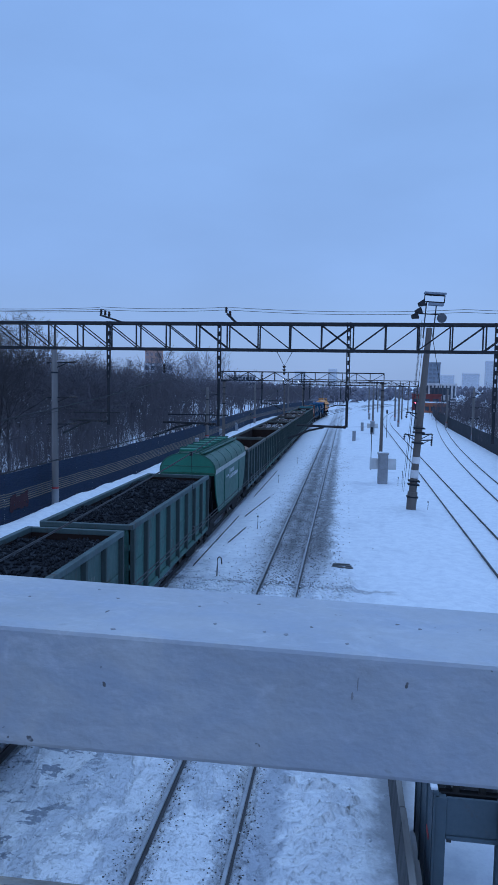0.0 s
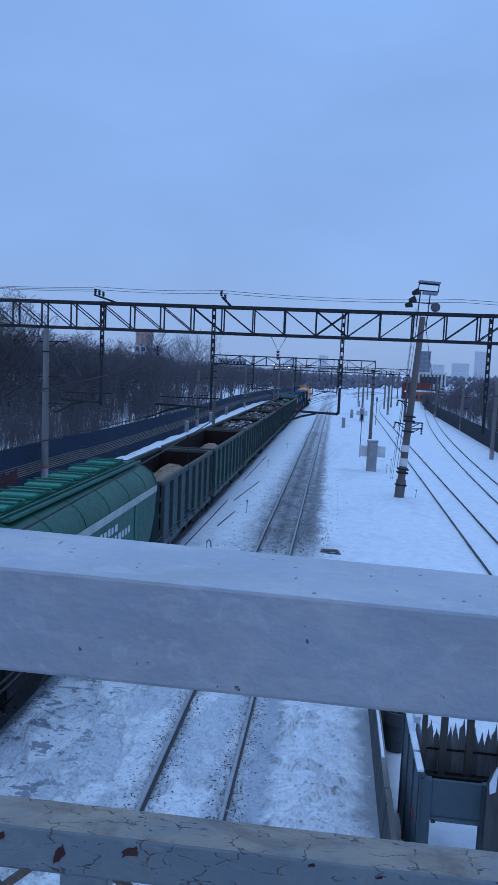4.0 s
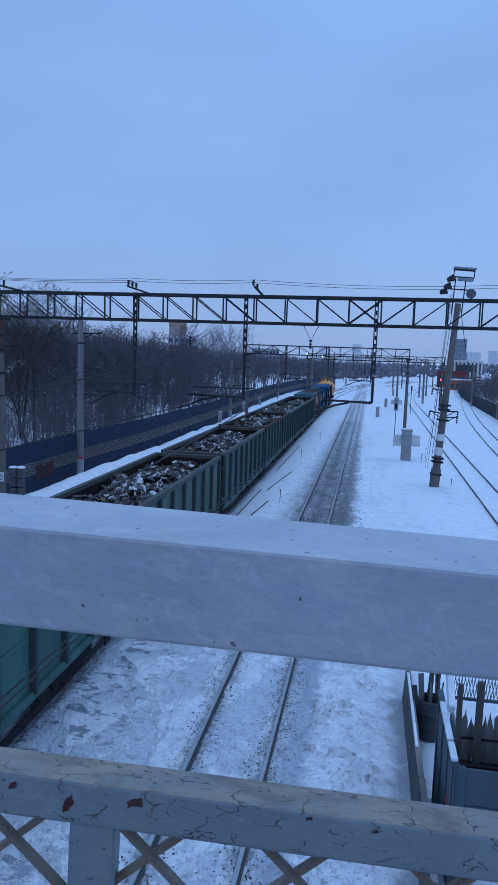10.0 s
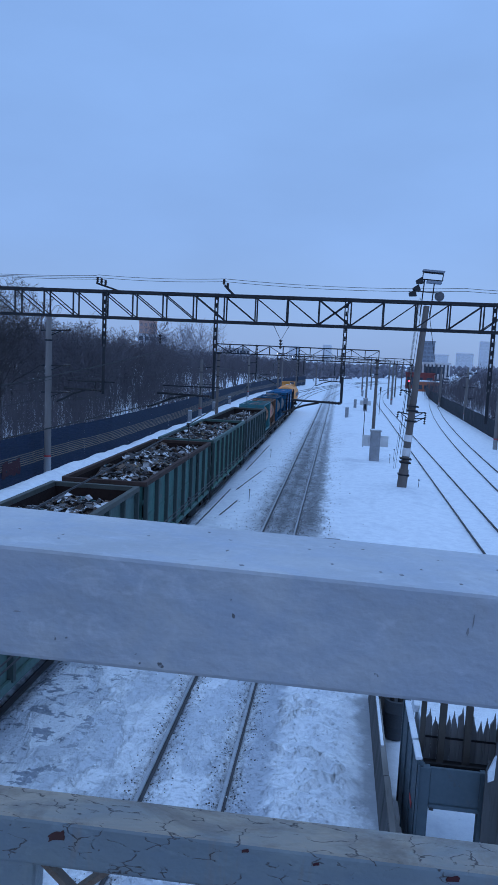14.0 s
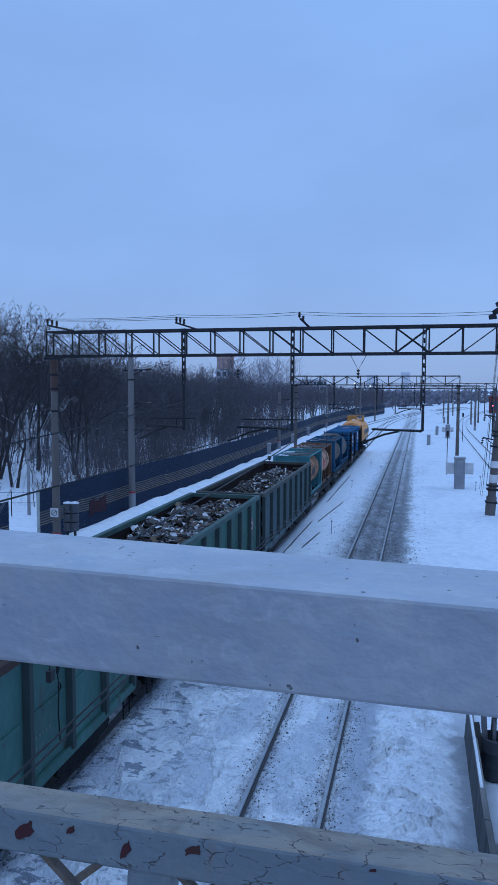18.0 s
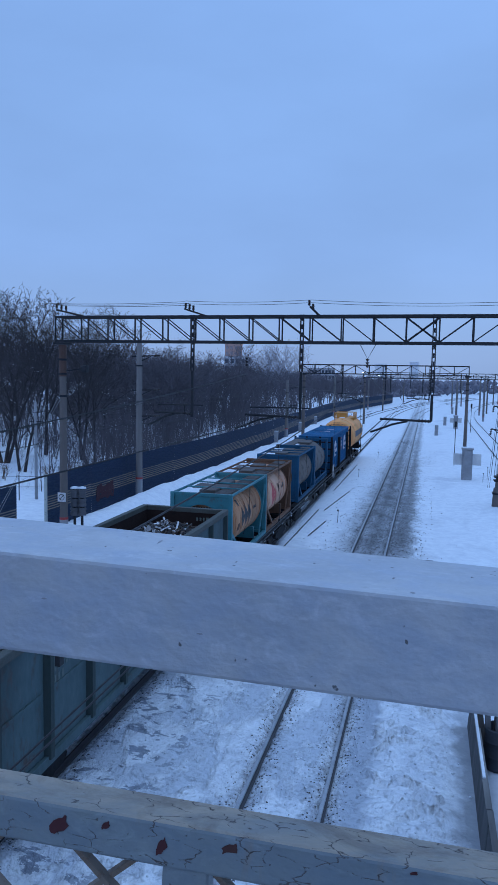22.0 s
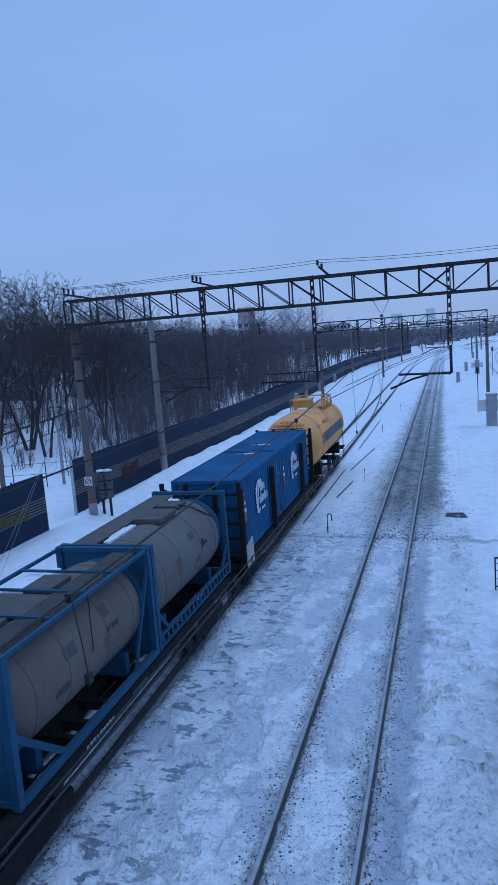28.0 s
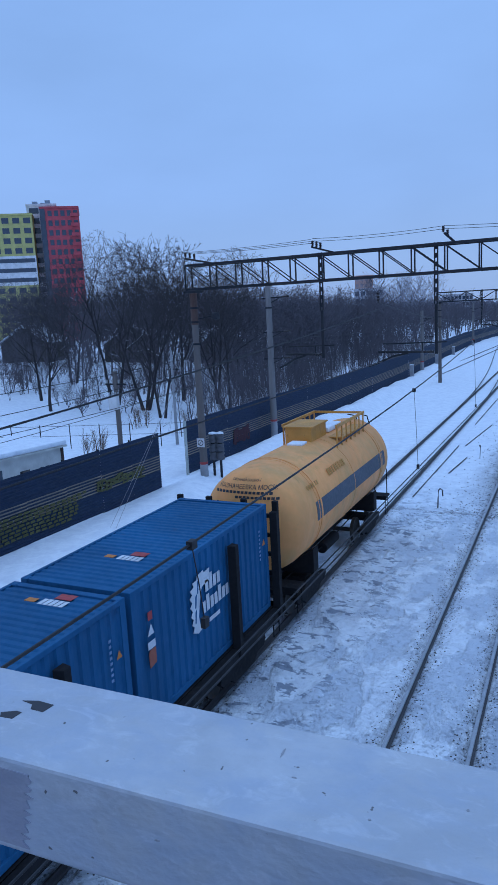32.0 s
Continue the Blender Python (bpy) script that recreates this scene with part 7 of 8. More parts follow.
def hook_post():
    h = thing("bent_rod", pose(-2.82, 30.0, gz(-2.82, 30.0)), "bent rusty rod standing in the snow", "rod")
    part("rod", Shape().wire([(0, 0, -0.2), (0.02, 0, 0.45), (0.03, 0, 0.78), (0.10, 0, 0.88), (0.2, 0.0, 0.8), (0.22, 0, 0.55)], 0.028, 7), STEEL_RAIL, h)


hook_post()


def plank_pile(x, y):
    p = thing("plank_pile", pose(x, y, gz(x, y)), "short weathered planks lying on snow", "planks")
    for i in range(3):
        part("plank", Shape().box(-0.45, 0.55 - 0.1 * i, -0.075, 0.075, 0, 0.04), PLANK, p, bevel=0.006, at=pose(0.03 * i, 0.26 * i, 0.02 + 0.01 * i, 0, 0, -3 + 3 * i))


plank_pile(2.6, 32.6)


def loose_bar(p, q, label):
    m = thing("loose_rail_bar", Matrix(), label, "bar", "bars lying on the snow")
    za, zb = gz(*p), gz(*q)
    part("bar", Shape().bar((*p, za + 0.03), (*q, zb + 0.03), 0.035, 0.05), STEEL_RAIL, m)


for _p, _q in (((-4.2, 31.5), (-4.0, 44.0)), ((-3.4, 36.5), (-3.05, 40.5)), ((-3.6, 44.0), (-2.9, 52.0)), ((-4.05, 52.0), (-3.9, 68.0))):
    loose_bar(_p, _q, "dark rusty rail length lying in the snow")


def short_stake(x, y, h):
    s = solid("marker_stake", Shape().bar((0, 0, -0.2), (0.03, 0, h), 0.03).box(-0.03, 0.06, -0.03, 0.03, h, h + 0.08), STEEL_RAIL, pose(x, y, gz(x, y)), "thin dark marker stake in the snow", "stake", "marker stakes")


for _x, _y, _h in ((-2.35, 40.5, 0.7), (-3.0, 60.0, 0.6), (7.1, 60.0, 0.7), (7.55, 61.5, 1.0), (8.4, 49.5, 0.5), (-2.4, 75.0, 0.6)):
    short_stake(_x, _y, _h)


# ---- footbridge: rail before the eye, deck, stairs ----
RAIL_TURN, RAIL_FALL = 3.91, 2.34


def rail_line(x, y):
    """The bridge climbs gently to the left: turned and tipped about a point on the handrail."""
    return pose(x, y, 8.198, 0, RAIL_FALL, RAIL_TURN) @ pose(0, 0, -8.198)


def bridge():
    b = thing("bridge_railing", rail_line(2.5, 0.62), "white-painted steel footbridge railing with lattice infill", "railing")
    top = Shape().box(-4.0, 4.0, -0.050, 0.0638, 8.115, 8.198)
    part("handrail", top, RAIL_TOP, b, "broad white-painted box handrail", bevel=0.0032)
    part("mid_rail", Shape().box(-4.0, 4.0, -0.0115, 0.0272, 7.9207, 7.9617), RAIL_MID, b, "grey cracked lower rail with red primer flakes", bevel=0.003)
    part("bottom_rail", Shape().box(-4.0, 4.0, -0.03, 0.04, 7.20, 7.26), RAIL_MID, b, bevel=0.006)
    for x in (-3.89, -2.04, -0.193, 1.64, 3.48):
        part("post", Shape().box(x - 0.021, x + 0.021, -0.007, 0.023, 7.261, 7.920), RAIL_MID, b, "grey flaking post", bevel=0.005)
    bars = {}
    for d in (-1, 1):
        me = Shape().bar((0, 0, 0), (d * 0.655, 0, -0.60), 0.005, 0.0088, (0, 1, 0)).mesh("lattice_bar", True)
        me.materials.append(LATTICE)
        bars[d] = me
    for i in range(58):
        for d, off in ((1, 0.0), (-1, 0.071)):
            x = -3.8125 + 0.13 * i + off
            if -3.95 < x + d * 0.655 < 3.95:
                part("lattice_bar", bars[d], None, b, at=pose(x, 0.004 if d > 0 else 0.011, 7.9195))
    for x, w, h, z in ((-0.224, 0.010, 0.018, 7.941), (-0.163, 0.016, 0.011, 7.950), (-0.011, 0.007, 0.004, 7.957), (0.153, 0.012, 0.006, 7.955), (-0.275, 0.008, 0.009, 7.951), (-0.319, 0.018, 0.022, 7.944), (0.046, 0.006, 0.003, 7.953)):
        x += 0.0105
        rng = random.Random(int(abs(x) * 9000) + 3)
        pts = []
        for k in range(13):
            a = 2 * math.pi * k / 13
            e = rng.uniform(0.62, 1.0) if k % 3 else rng.uniform(0.8, 1.25)
            lean = 0.25 * w * math.sin(a)
            pts.append((x + lean + 0.46 * w * e * math.cos(a) * (1.0 - 0.35 * max(0.0, math.sin(a))), z + 0.48 * h * e * math.sin(a)))
        part("paint_flake", Shape().prism(pts, -0.0127, -0.0117, "y"), PRIMER_RED, b, "flaked spot showing dark red primer")
    for pts in ([(-0.482, 0.021), (-0.468, 0.0255), (-0.451, 0.0245), (-0.4535, 0.012), (-0.4665, 0.0125), (-0.470, 0.019)], [(-0.488, -0.0005), (-0.476, 0.006), (-0.4705, 0.0055), (-0.4722, -0.005), (-0.484, -0.006)]):
        part("paint_flake", Shape().prism(pts, 8.1974, 8.1984, "z"), DARK_MARK, b, "dark bare patch on the handrail")
    # small chips and runs in the top coat
    for x, y, w, l in ((0.044, -0.015, 0.0018, 0.0022), (0.094, -0.025, 0.0024, 0.0026), (-0.022, -0.041, 0.0026, 0.0022), (0.079, -0.023, 0.0016, 0.0018), (-0.240, 0.029, 0.0014, 0.009), (-0.223, 0.004, 0.003, 0.0012), (0.135, -0.033, 0.002, 0.0018), (0.028, 0.020, 0.0016, 0.0016), (-0.10, 0.012, 0.0015, 0.0020), (-0.162, -0.020, 0.0018, 0.0014), (0.19, 0.008, 0.002, 0.0018), (-0.055, 0.041, 0.0016, 0.0014)):
        part("paint_chip", Shape().prism([(x - w * 0.7, y - l * 0.2), (x - w * 0.2, y - l * 0.7), (x + w * 0.7, y - l * 0.2), (x + w * 0.4, y + l * 0.7), (x - w * 0.5, y + l * 0.4)], 8.1976, 8.1984, "z"), CHIP, b)
    for x, z, w, l in ((0.139, 8.170, 0.0009, 0.003), (0.142, 8.178, 0.0004, 0.005), (-0.18, 8.150, 0.003, 0.0007), (0.236, 8.145, 0.0006, 0.005), (-0.31, 8.163, 0.0025, 0.0008)):
        part("paint_chip", Shape().prism([(x - w, z - l * 0.4), (x, z - l), (x + w, z - l * 0.1), (x + w * 0.4, z + l), (x - w * 0.6, z + l * 0.7)], -0.0506, -0.0498, "y"), CHIP, b)
    rag = [(-4.0, 8.121), (-0.425, 8.121)] + [(-0.430 + 0.0035 * math.sin(2.1 * i) + 0.0022 * math.sin(9.7 * i) + 0.0004 * i, 8.121 + 0.0025 * i) for i in range(1, 28)] + [(-4.0, 8.191)]
    part("old_coat", Shape().prism(rag, -0.0509, -0.0499, "y"), OLD_COAT, b, "older lilac-grey coat with a ragged edge")
    d = tagged(new("bridge_deck"), "worn footbridge deck with side beam", "deck", kind="structure")
    d.matrix_basis = rail_line(2.5, 0.62)
    part("deck_slab", Shape().box(-18, 14, -2.6, 0.12, 6.85, 7.05), PLANK, d)
    part("side_beam", Shape().box(-18, 14, 0.125, 0.2, 6.74, 7.18), BRIDGE_STEEL, d)
    part("back_beam", Shape().box(-18, 14, -2.7, -2.605, 6.74, 7.18), BRIDGE_STEEL, d)
    r = tagged(copy_thing(b, rail_line(2.5, -1.85)), "grey-white far railing of the footbridge")


bridge()


def stairs():
    """Foot of the bridge stairs: steel portal, side wall, ragged boards, lattice and snow-topped rails."""
    s = thing("footbridge_stairs", pose(0, 0, 0), "dark blue-grey steel stair portal with ragged boards and snow", "stairs")
    part("leg", Shape().box(4.19, 4.36, 10.93, 11.10, -0.3, 1.97), BRIDGE_STEEL, s, "blue-grey steel leg", bevel=0.01)
    part("leg_edge", Shape().box(4.16, 4.187, 10.90, 10.96, -0.3, 2.0), BRIDGE_STEEL, s)
    part("leg", Shape().box(5.14, 5.22, 10.95, 11.10, -0.3, 1.97), BRIDGE_STEEL, s, "blue-grey steel leg", bevel=0.01)
    part("panel", Shape().box(4.364, 5.136, 10.95, 11.0, 1.36, 1.97), BRIDGE_STEEL, s, "plain blue-grey steel panel", bevel=0.006)
    part("lintel", Shape().box(4.364, 5.136, 10.92, 11.06, 1.29, 1.355), BRIDGE_STEEL, s, bevel=0.008)
    part("latch", Shape().box(4.37, 4.44, 10.90, 10.918, 1.27, 1.31), DARK_MARK, s)
    # side wall running back from the portal, with a snowy rail along its top
    part("side_wall", Shape().box(4.165, 4.20, 11.11, 13.4, -0.3, 1.93), BRIDGE_STEEL, s, "blue-grey steel side sheet")
    for y in (11.7, 12.5, 13.3):
        part("stiffener", Shape().box(4.14, 4.163, y - 0.03, y + 0.03, -0.3, 1.9), BRIDGE_STEEL, s)
    rl = part("side_rail", Shape().bar((4.19, 10.95, 2.02), (4.19, 13.5, 2.02), 0.10, 0.07), BRIDGE_STEEL, s)
    for ya, yb in ((10.97, 11.5), (11.56, 12.9)):
        part("rail_snow", Shape().bar((4.17, ya, 2.085), (4.17, yb, 2.085), 0.11, 0.06), SNOW_CAP, rl, "snow on the rail", bevel=0.02)
    part("red_tag", Shape().box(4.150, 4.158, 11.35, 11.62, 0.98, 1.08), RED_MARK, s, "small red tag")
    part("trough", Shape().box(4.30, 5.55, 11.05, 11.58, 1.70, 1.76), UNDER, s, "dark gutter behind the panel")
    part("ledge", Shape().box(4.28, 5.6, 11.05, 11.10, 1.76, 1.985), UNDER, s)
    part("upright", Shape().box(4.23, 4.31, 11.5, 11.58, 1.2, 3.1), PICKET_OLD, s, "old timber upright")
    part("upright_snow", Shape().bar((4.24, 12.2, 2.3), (4.24, 13.2, 3.0), 0.12, 0.25), SNOW_CAP, s, "snow packed beside the upright", bevel=0.04)
    rng = random.Random(5)
    for i in range(16):
        x = 4.33 + 0.105 * i
        h = rng.uniform(0.95, 1.16)
        tip = rng.uniform(0.3, 0.7)
        pts = [(x, 1.55), (x + 0.10, 1.55), (x + 0.10, 1.55 + h * rng.uniform(0.72, 0.85)), (x + 0.1 * (tip + 0.12), 1.55 + h * 0.92), (x + 0.10 * tip, 1.55 + h), (x + 0.10 * (tip - 0.15), 1.55 + h * 0.9), (x, 1.55 + h * rng.uniform(0.70, 0.85))]
        part("board", Shape().prism(pts, 11.60 + rng.uniform(-0.015, 0.015), 11.63 + rng.uniform(0, 0.015), "y"), BOARD_GREY, s)
    part("board_tie", Shape().box(4.33, 6.0, 11.57, 11.585, 2.14, 2.17), UNDER, s)
    for x in (4.58, 5.0, 5.52):
        part("baluster", Shape().box(x - 0.055, x + 0.055, 11.44, 11.53, 1.75, 3.2), PICKET_OLD, s, "old timber baluster", bevel=0.01)
    part("snow_ledge", Shape().box(4.34, 6.6, 12.0, 13.1, 1.6, 2.05), SNOW_CAP, s, "snow lying behind the boards", bevel=0.05)
    part("lattice_rail", Shape().box(4.35, 7.0, 13.46, 13.54, 2.57, 2.64), BRIDGE_STEEL, s)
    part("lattice_rail", Shape().box(4.35, 7.0, 13.47, 13.53, 1.90, 1.948), BRIDGE_STEEL, s)
    bars = {d: Shape().bar((0, 0.012 * d, 0), (d * 0.10, 0.012 * d, 0.62), 0.012, 0.012).mesh("lattice_bar") for d in (-1, 1)}
    for d in (-1, 1):
        bars[d].materials.append(BRIDGE_STEEL)
        for i in range(42):
            part("lattice_bar", bars[d], None, s, at=pose(4.4 + 0.061 * i, 13.5, 1.95))
    # tall rough boards closing the far side, snow caught between them
    for i, (x, top, low) in enumerate(((5.17, 2.2, 0.95), (5.30, 2.6, 0.85), (5.42, 3.0, 0.75), (5.54, 3.1, 0.6), (5.66, 3.0, 0.6), (5.79, 3.1, 0.6), (5.92, 3.05, 0.6))):
        part("side_board", Shape().prism([(x, low), (x + 0.06, low - 0.2), (x + 0.125, low), (x + 0.125, top), (x + 0.04, top + 0.08), (x, top - 0.1)], 10.78 + 0.02 * (i % 2), 10.82 + 0.02 * (i % 2), "y"), PLANK, s)
    part("snow_patch", Shape().prism([(5.20, 1.95), (5.29, 2.0), (5.30, 2.4), (5.27, 2.35), (5.19, 2.12)], 10.74, 10.778, "y"), SNOW_CAP, s, "snow caught on the boards")
    b = thing("barrel", pose(4.28, 15.75, gz(4.28, 15.75)), "dark dented steel barrel with broken boards stuck in it", "barrel")
    part("shell", Shape().lathe([(0.02, 0), (0.26, 0.0), (0.30, 0.04), (0.30, 0.3), (0.315, 0.33), (0.30, 0.36), (0.30, 0.62), (0.315, 0.65), (0.30, 0.68), (0.30, 0.92), (0.27, 0.94), (0.26, 0.5), (0.02, 0.48)], (0, 0, 0), "z", 24), DRUM_OLD, b, smooth=True)
    for i in range(8):
        part("broken_board", Shape().box(-0.06, 0.06, -0.015, 0.015, 0.5, 1.25 + 0.16 * ((i * 2) % 5)), (PICKET_OLD, BOARD_GREY)[i % 2], b, at=pose(-0.21 + 0.06 * i, 0.09 * (i % 3) - 0.08, 0, 4 * (i % 3), 3 * i - 9, 17 * i))


stairs()


def side_wall():
    w = tagged(new("low_side_fence"), "low weathered board fence with snow beside the track", "fence", kind="structure")
    rng = random.Random(8)
    y = 7.0
    while y < 17.2:
        h = rng.uniform(0.64, 0.70)
        part("board", Shape().prism([(3.74, -0.3), (3.765, -0.3), (3.825, h), (3.80, h)], y, y + 0.86, "y"), PLANK, w)
        y += 0.87
    for ya, yb, dx in ((7.0, 9.9, 0.0), (9.93, 12.6, 0.012), (12.63, 17.2, 0.0)):
        part("cap_board", Shape().box(3.79 + dx, 3.90 + dx, ya, yb, 0.705, 0.735), PALE_PLANK, w, bevel=0.006)
    part("cap_snow", Shape().box(3.80, 3.86, 13.6, 17.0, 0.737, 0.77), SNOW_CAP, w, "snow on the cap board", bevel=0.012)
    for yy in (8.5, 11.0, 13.5, 16.0):
        part("fence_stake", Shape().box(3.84, 3.90, yy - 0.03, yy + 0.03, -0.3, 0.70), PICKET_OLD, w)


side_wall()


def mesh_panel():
    p = thing("mesh_barrier", pose(3.75, 23.5, -0.12), "grey welded mesh barrier panel standing in the snow", "barrier")
    s = part("frame", Shape().box(0, 2.65, -0.02, 0.02, 1.06, 1.11).box(0, 2.65, -0.02, 0.02, 0.1, 0.14).box(0, 0.045, -0.02, 0.02, 0, 1.059).box(2.605, 2.65, -0.02, 0.02, 0, 1.059), STEEL_DARK, p)
    for i in range(16):
        part("bar", Shape().tube((0.16 + 0.155 * i, 0, 0.12), (0.16 + 0.155 * i, 0, 1.08), 0.009, 5), STEEL_DARK, p)
    for z in (0.4, 0.66, 0.9):
        part("cross_bar", Shape().tube((0.04, 0, z), (2.61, 0, z), 0.009, 5), STEEL_DARK, p)


mesh_panel()


# ---- trees ----
def grow_tree(seed, height, spread, levels=3, stems=1, twigs=900, clear=0.32, fine=0.012):
    """Segments and twigs of one bare tree: forking limbs that spread, rise and break up into a rounded haze of twigs."""
    rng = random.Random(seed)
    segs = []

    def limb(p, d, length, r, level):
        n = 4 if level < 2 else 3
        for i in range(n):
            lift = (0.16, 0.05, -0.05, -0.10)[min(level, 4) - 1]
            d = (d + Vector((rng.gauss(0, 0.16), rng.gauss(0, 0.16), lift * rng.random()))).normalized()
            q = p + d * (length / n)
            if ((q.z - 0.60 * height) / (0.41 * height)) ** 2 + (q.x * q.x + q.y * q.y) / (0.40 * height) ** 2 > rng.uniform(0.85, 1.12):
                return
            r2 = max(fine, r * 0.84)
            segs.append((p, q, r, r2, level))
            if level <= levels:
                a = rng.uniform(0, 2 * math.pi)
                side = d.cross(Vector((math.cos(a), math.sin(a), 0.3))).normalized()
                limb(q, (d * 0.8 + side * rng.uniform(0.55, 1.0) * spread).normalized(), length * rng.uniform(0.40, 0.64), r2 * 0.62, level + 1)
            p, r = q, r2

    for k in range(stems):
        a = rng.uniform(0, 2 * math.pi)
        away = Vector((math.cos(a), math.sin(a), 0))
        p, d = away * (0.0 if stems == 1 else 0.3), (Vector((0, 0, 1)) + away * (rng.uniform(0, 0.06) if stems == 1 else rng.uniform(0.10, 0.26))).normalized()
        top, r = height * rng.uniform(0.50, 0.60), (height * 0.0125 + 0.03) * (1.0 if stems == 1 else 0.8)
        n = 7
        for i in range(n):
            d = (d + Vector((rng.gauss(0, 0.07), rng.gauss(0, 0.07), 0.03))).normalized()
            q = p + d * (top / n)
            r2 = r * 0.87
            segs.append((p, q, r, r2, 0))
            f = (i + 1) / n
            if f > clear:
                for _ in range(rng.choice((1, 2)) if f < 1 else 4):
                    b = rng.uniform(0, 2 * math.pi)
                    nd = Vector((math.cos(b) * spread, math.sin(b) * spread, rng.uniform(0.45, 0.9) + 0.9 * f * f)).normalized()
                    limb(q, nd, height * rng.uniform(0.30, 0.40), r2 * 0.62, 1)
            p, r = q, r2
    tw = []
    pool = [s for s in segs if s[4] >= levels] + [s for s in segs if s[4] > levels] * 2
    for _ in range(twigs):
        p, q, _, _, _ = rng.choice(pool)
        s = p.lerp(q, rng.random())
        d = ((q - p).normalized() * 0.8 + Vector((rng.gauss(0, 0.5), rng.gauss(0, 0.5), rng.gauss(0.05, 0.45)))).normalized()
        tw.append((s, s + d * rng.uniform(0.12, 0.34) * (height / 11)))
    return [s[:4] for s in segs], tw


def grow_sapling(seed, height, stems, twigs):
    """A clump of thin straight stems with a few twigs towards their tops."""
    rng = random.Random(seed)
    segs, tw = [], []
    for k in range(stems):
        p = Vector((rng.gauss(0, 0.7), rng.gauss(0, 0.7), 0))
        d = Vector((rng.gauss(0, 0.13), rng.gauss(0, 0.13), 1)).normalized()
        h, r = height * rng.uniform(0.6, 1.05), rng.uniform(0.018, 0.038)
        for i in range(5):
            d = (d + Vector((rng.gauss(0, 0.05), rng.gauss(0, 0.05), 0))).normalized()
            q = p + d * h / 5
            segs.append((p, q, r, r * 0.8))
            if i >= 1:
                for _ in range(twigs // (stems * 4)):
                    s = p.lerp(q, rng.random())
                    nd = (d + Vector((rng.gauss(0, 0.4), rng.gauss(0, 0.4), rng.gauss(0, 0.2)))).normalized()
                    tw.append((s, s + nd * rng.uniform(0.3, 1.1)))
            p, r = q, r * 0.8
    return segs, tw


def tree_arrays(segs, tw, width=0.016, sides=4, slight=0.0):
    """Branches as tubes, those thinner than slight as narrow blades, and twigs as slivers."""
    v, f = [], []
    for p, q, r, r2 in segs:
        d = (q - p).normalized()
        if r < slight:
            s = d.cross(Vector((0.1, 0.9, 0.3))).normalized()
            n = len(v)
            v += [tuple(p + s * r), tuple(p - s * r), tuple(q - s * r2), tuple(q + s * r2)]
            f += [(n, n + 1, n + 2), (n, n + 2, n + 3)]
            continue
        s = d.cross(Vector((0.3, 0.2, 1))).normalized()
        u = s.cross(d)
        n = len(v)
        for e, rr in ((p, r), (q, r2)):
            for i in range(sides):
                a = 2 * math.pi * i / sides
                v.append(tuple(e + (s * math.cos(a) + u * math.sin(a)) * rr))
        for i in range(sides):
            j = (i + 1) % sides
            f += [(n + i, n + j, n + sides + j), (n + i, n + sides + j, n + sides + i)]
    for p, q in tw:
        d = (q - p).normalized()
        s = d.cross(Vector((0.1, 0.9, 0.3))).normalized() * width
        n = len(v)
        v += [tuple(p + s), tuple(p - s), tuple(q)]
        f.append((n, n + 1, n + 2))
    return np.array(v, float), np.array(f, int)


TREES = [tree_arrays(*grow_tree(40 + i, 10.0, 0.9 + 0.1 * (i % 3), 2, 1 + (i % 3 == 2), 1500, 0.28), 0.015, 3, 0.045) for i in range(6)]
FAR_TREES = [tree_arrays(*grow_tree(80 + i, 10.0, 1.0, 1, 1 + i % 2, 950, 0.15), 0.024, 3, 0.06) for i in range(5)]
BRUSH = [tree_arrays(*grow_tree(160 + i, 3.2, 1.1, 1, 3, 320, 0.05, 0.008), 0.010, 3, 0.05) for i in range(4)]
SHRUBS = [tree_arrays(*grow_sapling(60 + i, 5.0, 9, 260), 0.012, 3, 0.05) for i in range(5)]


def wood(name, label, spots, pool, seed, material, size=(0.8, 1.25)):
    """A stand of bare trees joined into one mesh."""
    rng = np.random.default_rng(seed)
    vs, fs, n = [], [], 0
    for x, y in spots:
        v, f = pool[rng.integers(len(pool))]
        a, k = rng.uniform(0, 6.283), rng.uniform(*size)
        c, s = math.cos(a) * k, math.sin(a) * k
        w = np.stack([v[:, 0] * c - v[:, 1] * s + x, v[:, 0] * s + v[:, 1] * c + y, v[:, 2] * k * rng.uniform(0.9, 1.1) + float(ground_height(x, y)) - 0.1], 1)
        vs.append(w)
        fs.append(f + n)
        n += len(v)
    me = bpy.data.meshes.new(name)
    fast_mesh(me, np.concatenate(vs), np.concatenate(fs))
    me.materials.append(material)
    return tagged(new(name, me), label, "trees", kind="stuff")


rng_wood = np.random.default_rng(77)


def spots(n, x0, x1, y0, y1, keep=lambda x, y: True):
    out = []
    while len(out) < n:
        x, y = rng_wood.uniform(x0, x1), rng_wood.uniform(y0, y1)
        if keep(x, y):
            out.append((x, y))
    return out


def fence_x(y):
    return -17.4 if y < 100 else -17.8 + 0.0006 * (y - 100) ** 2


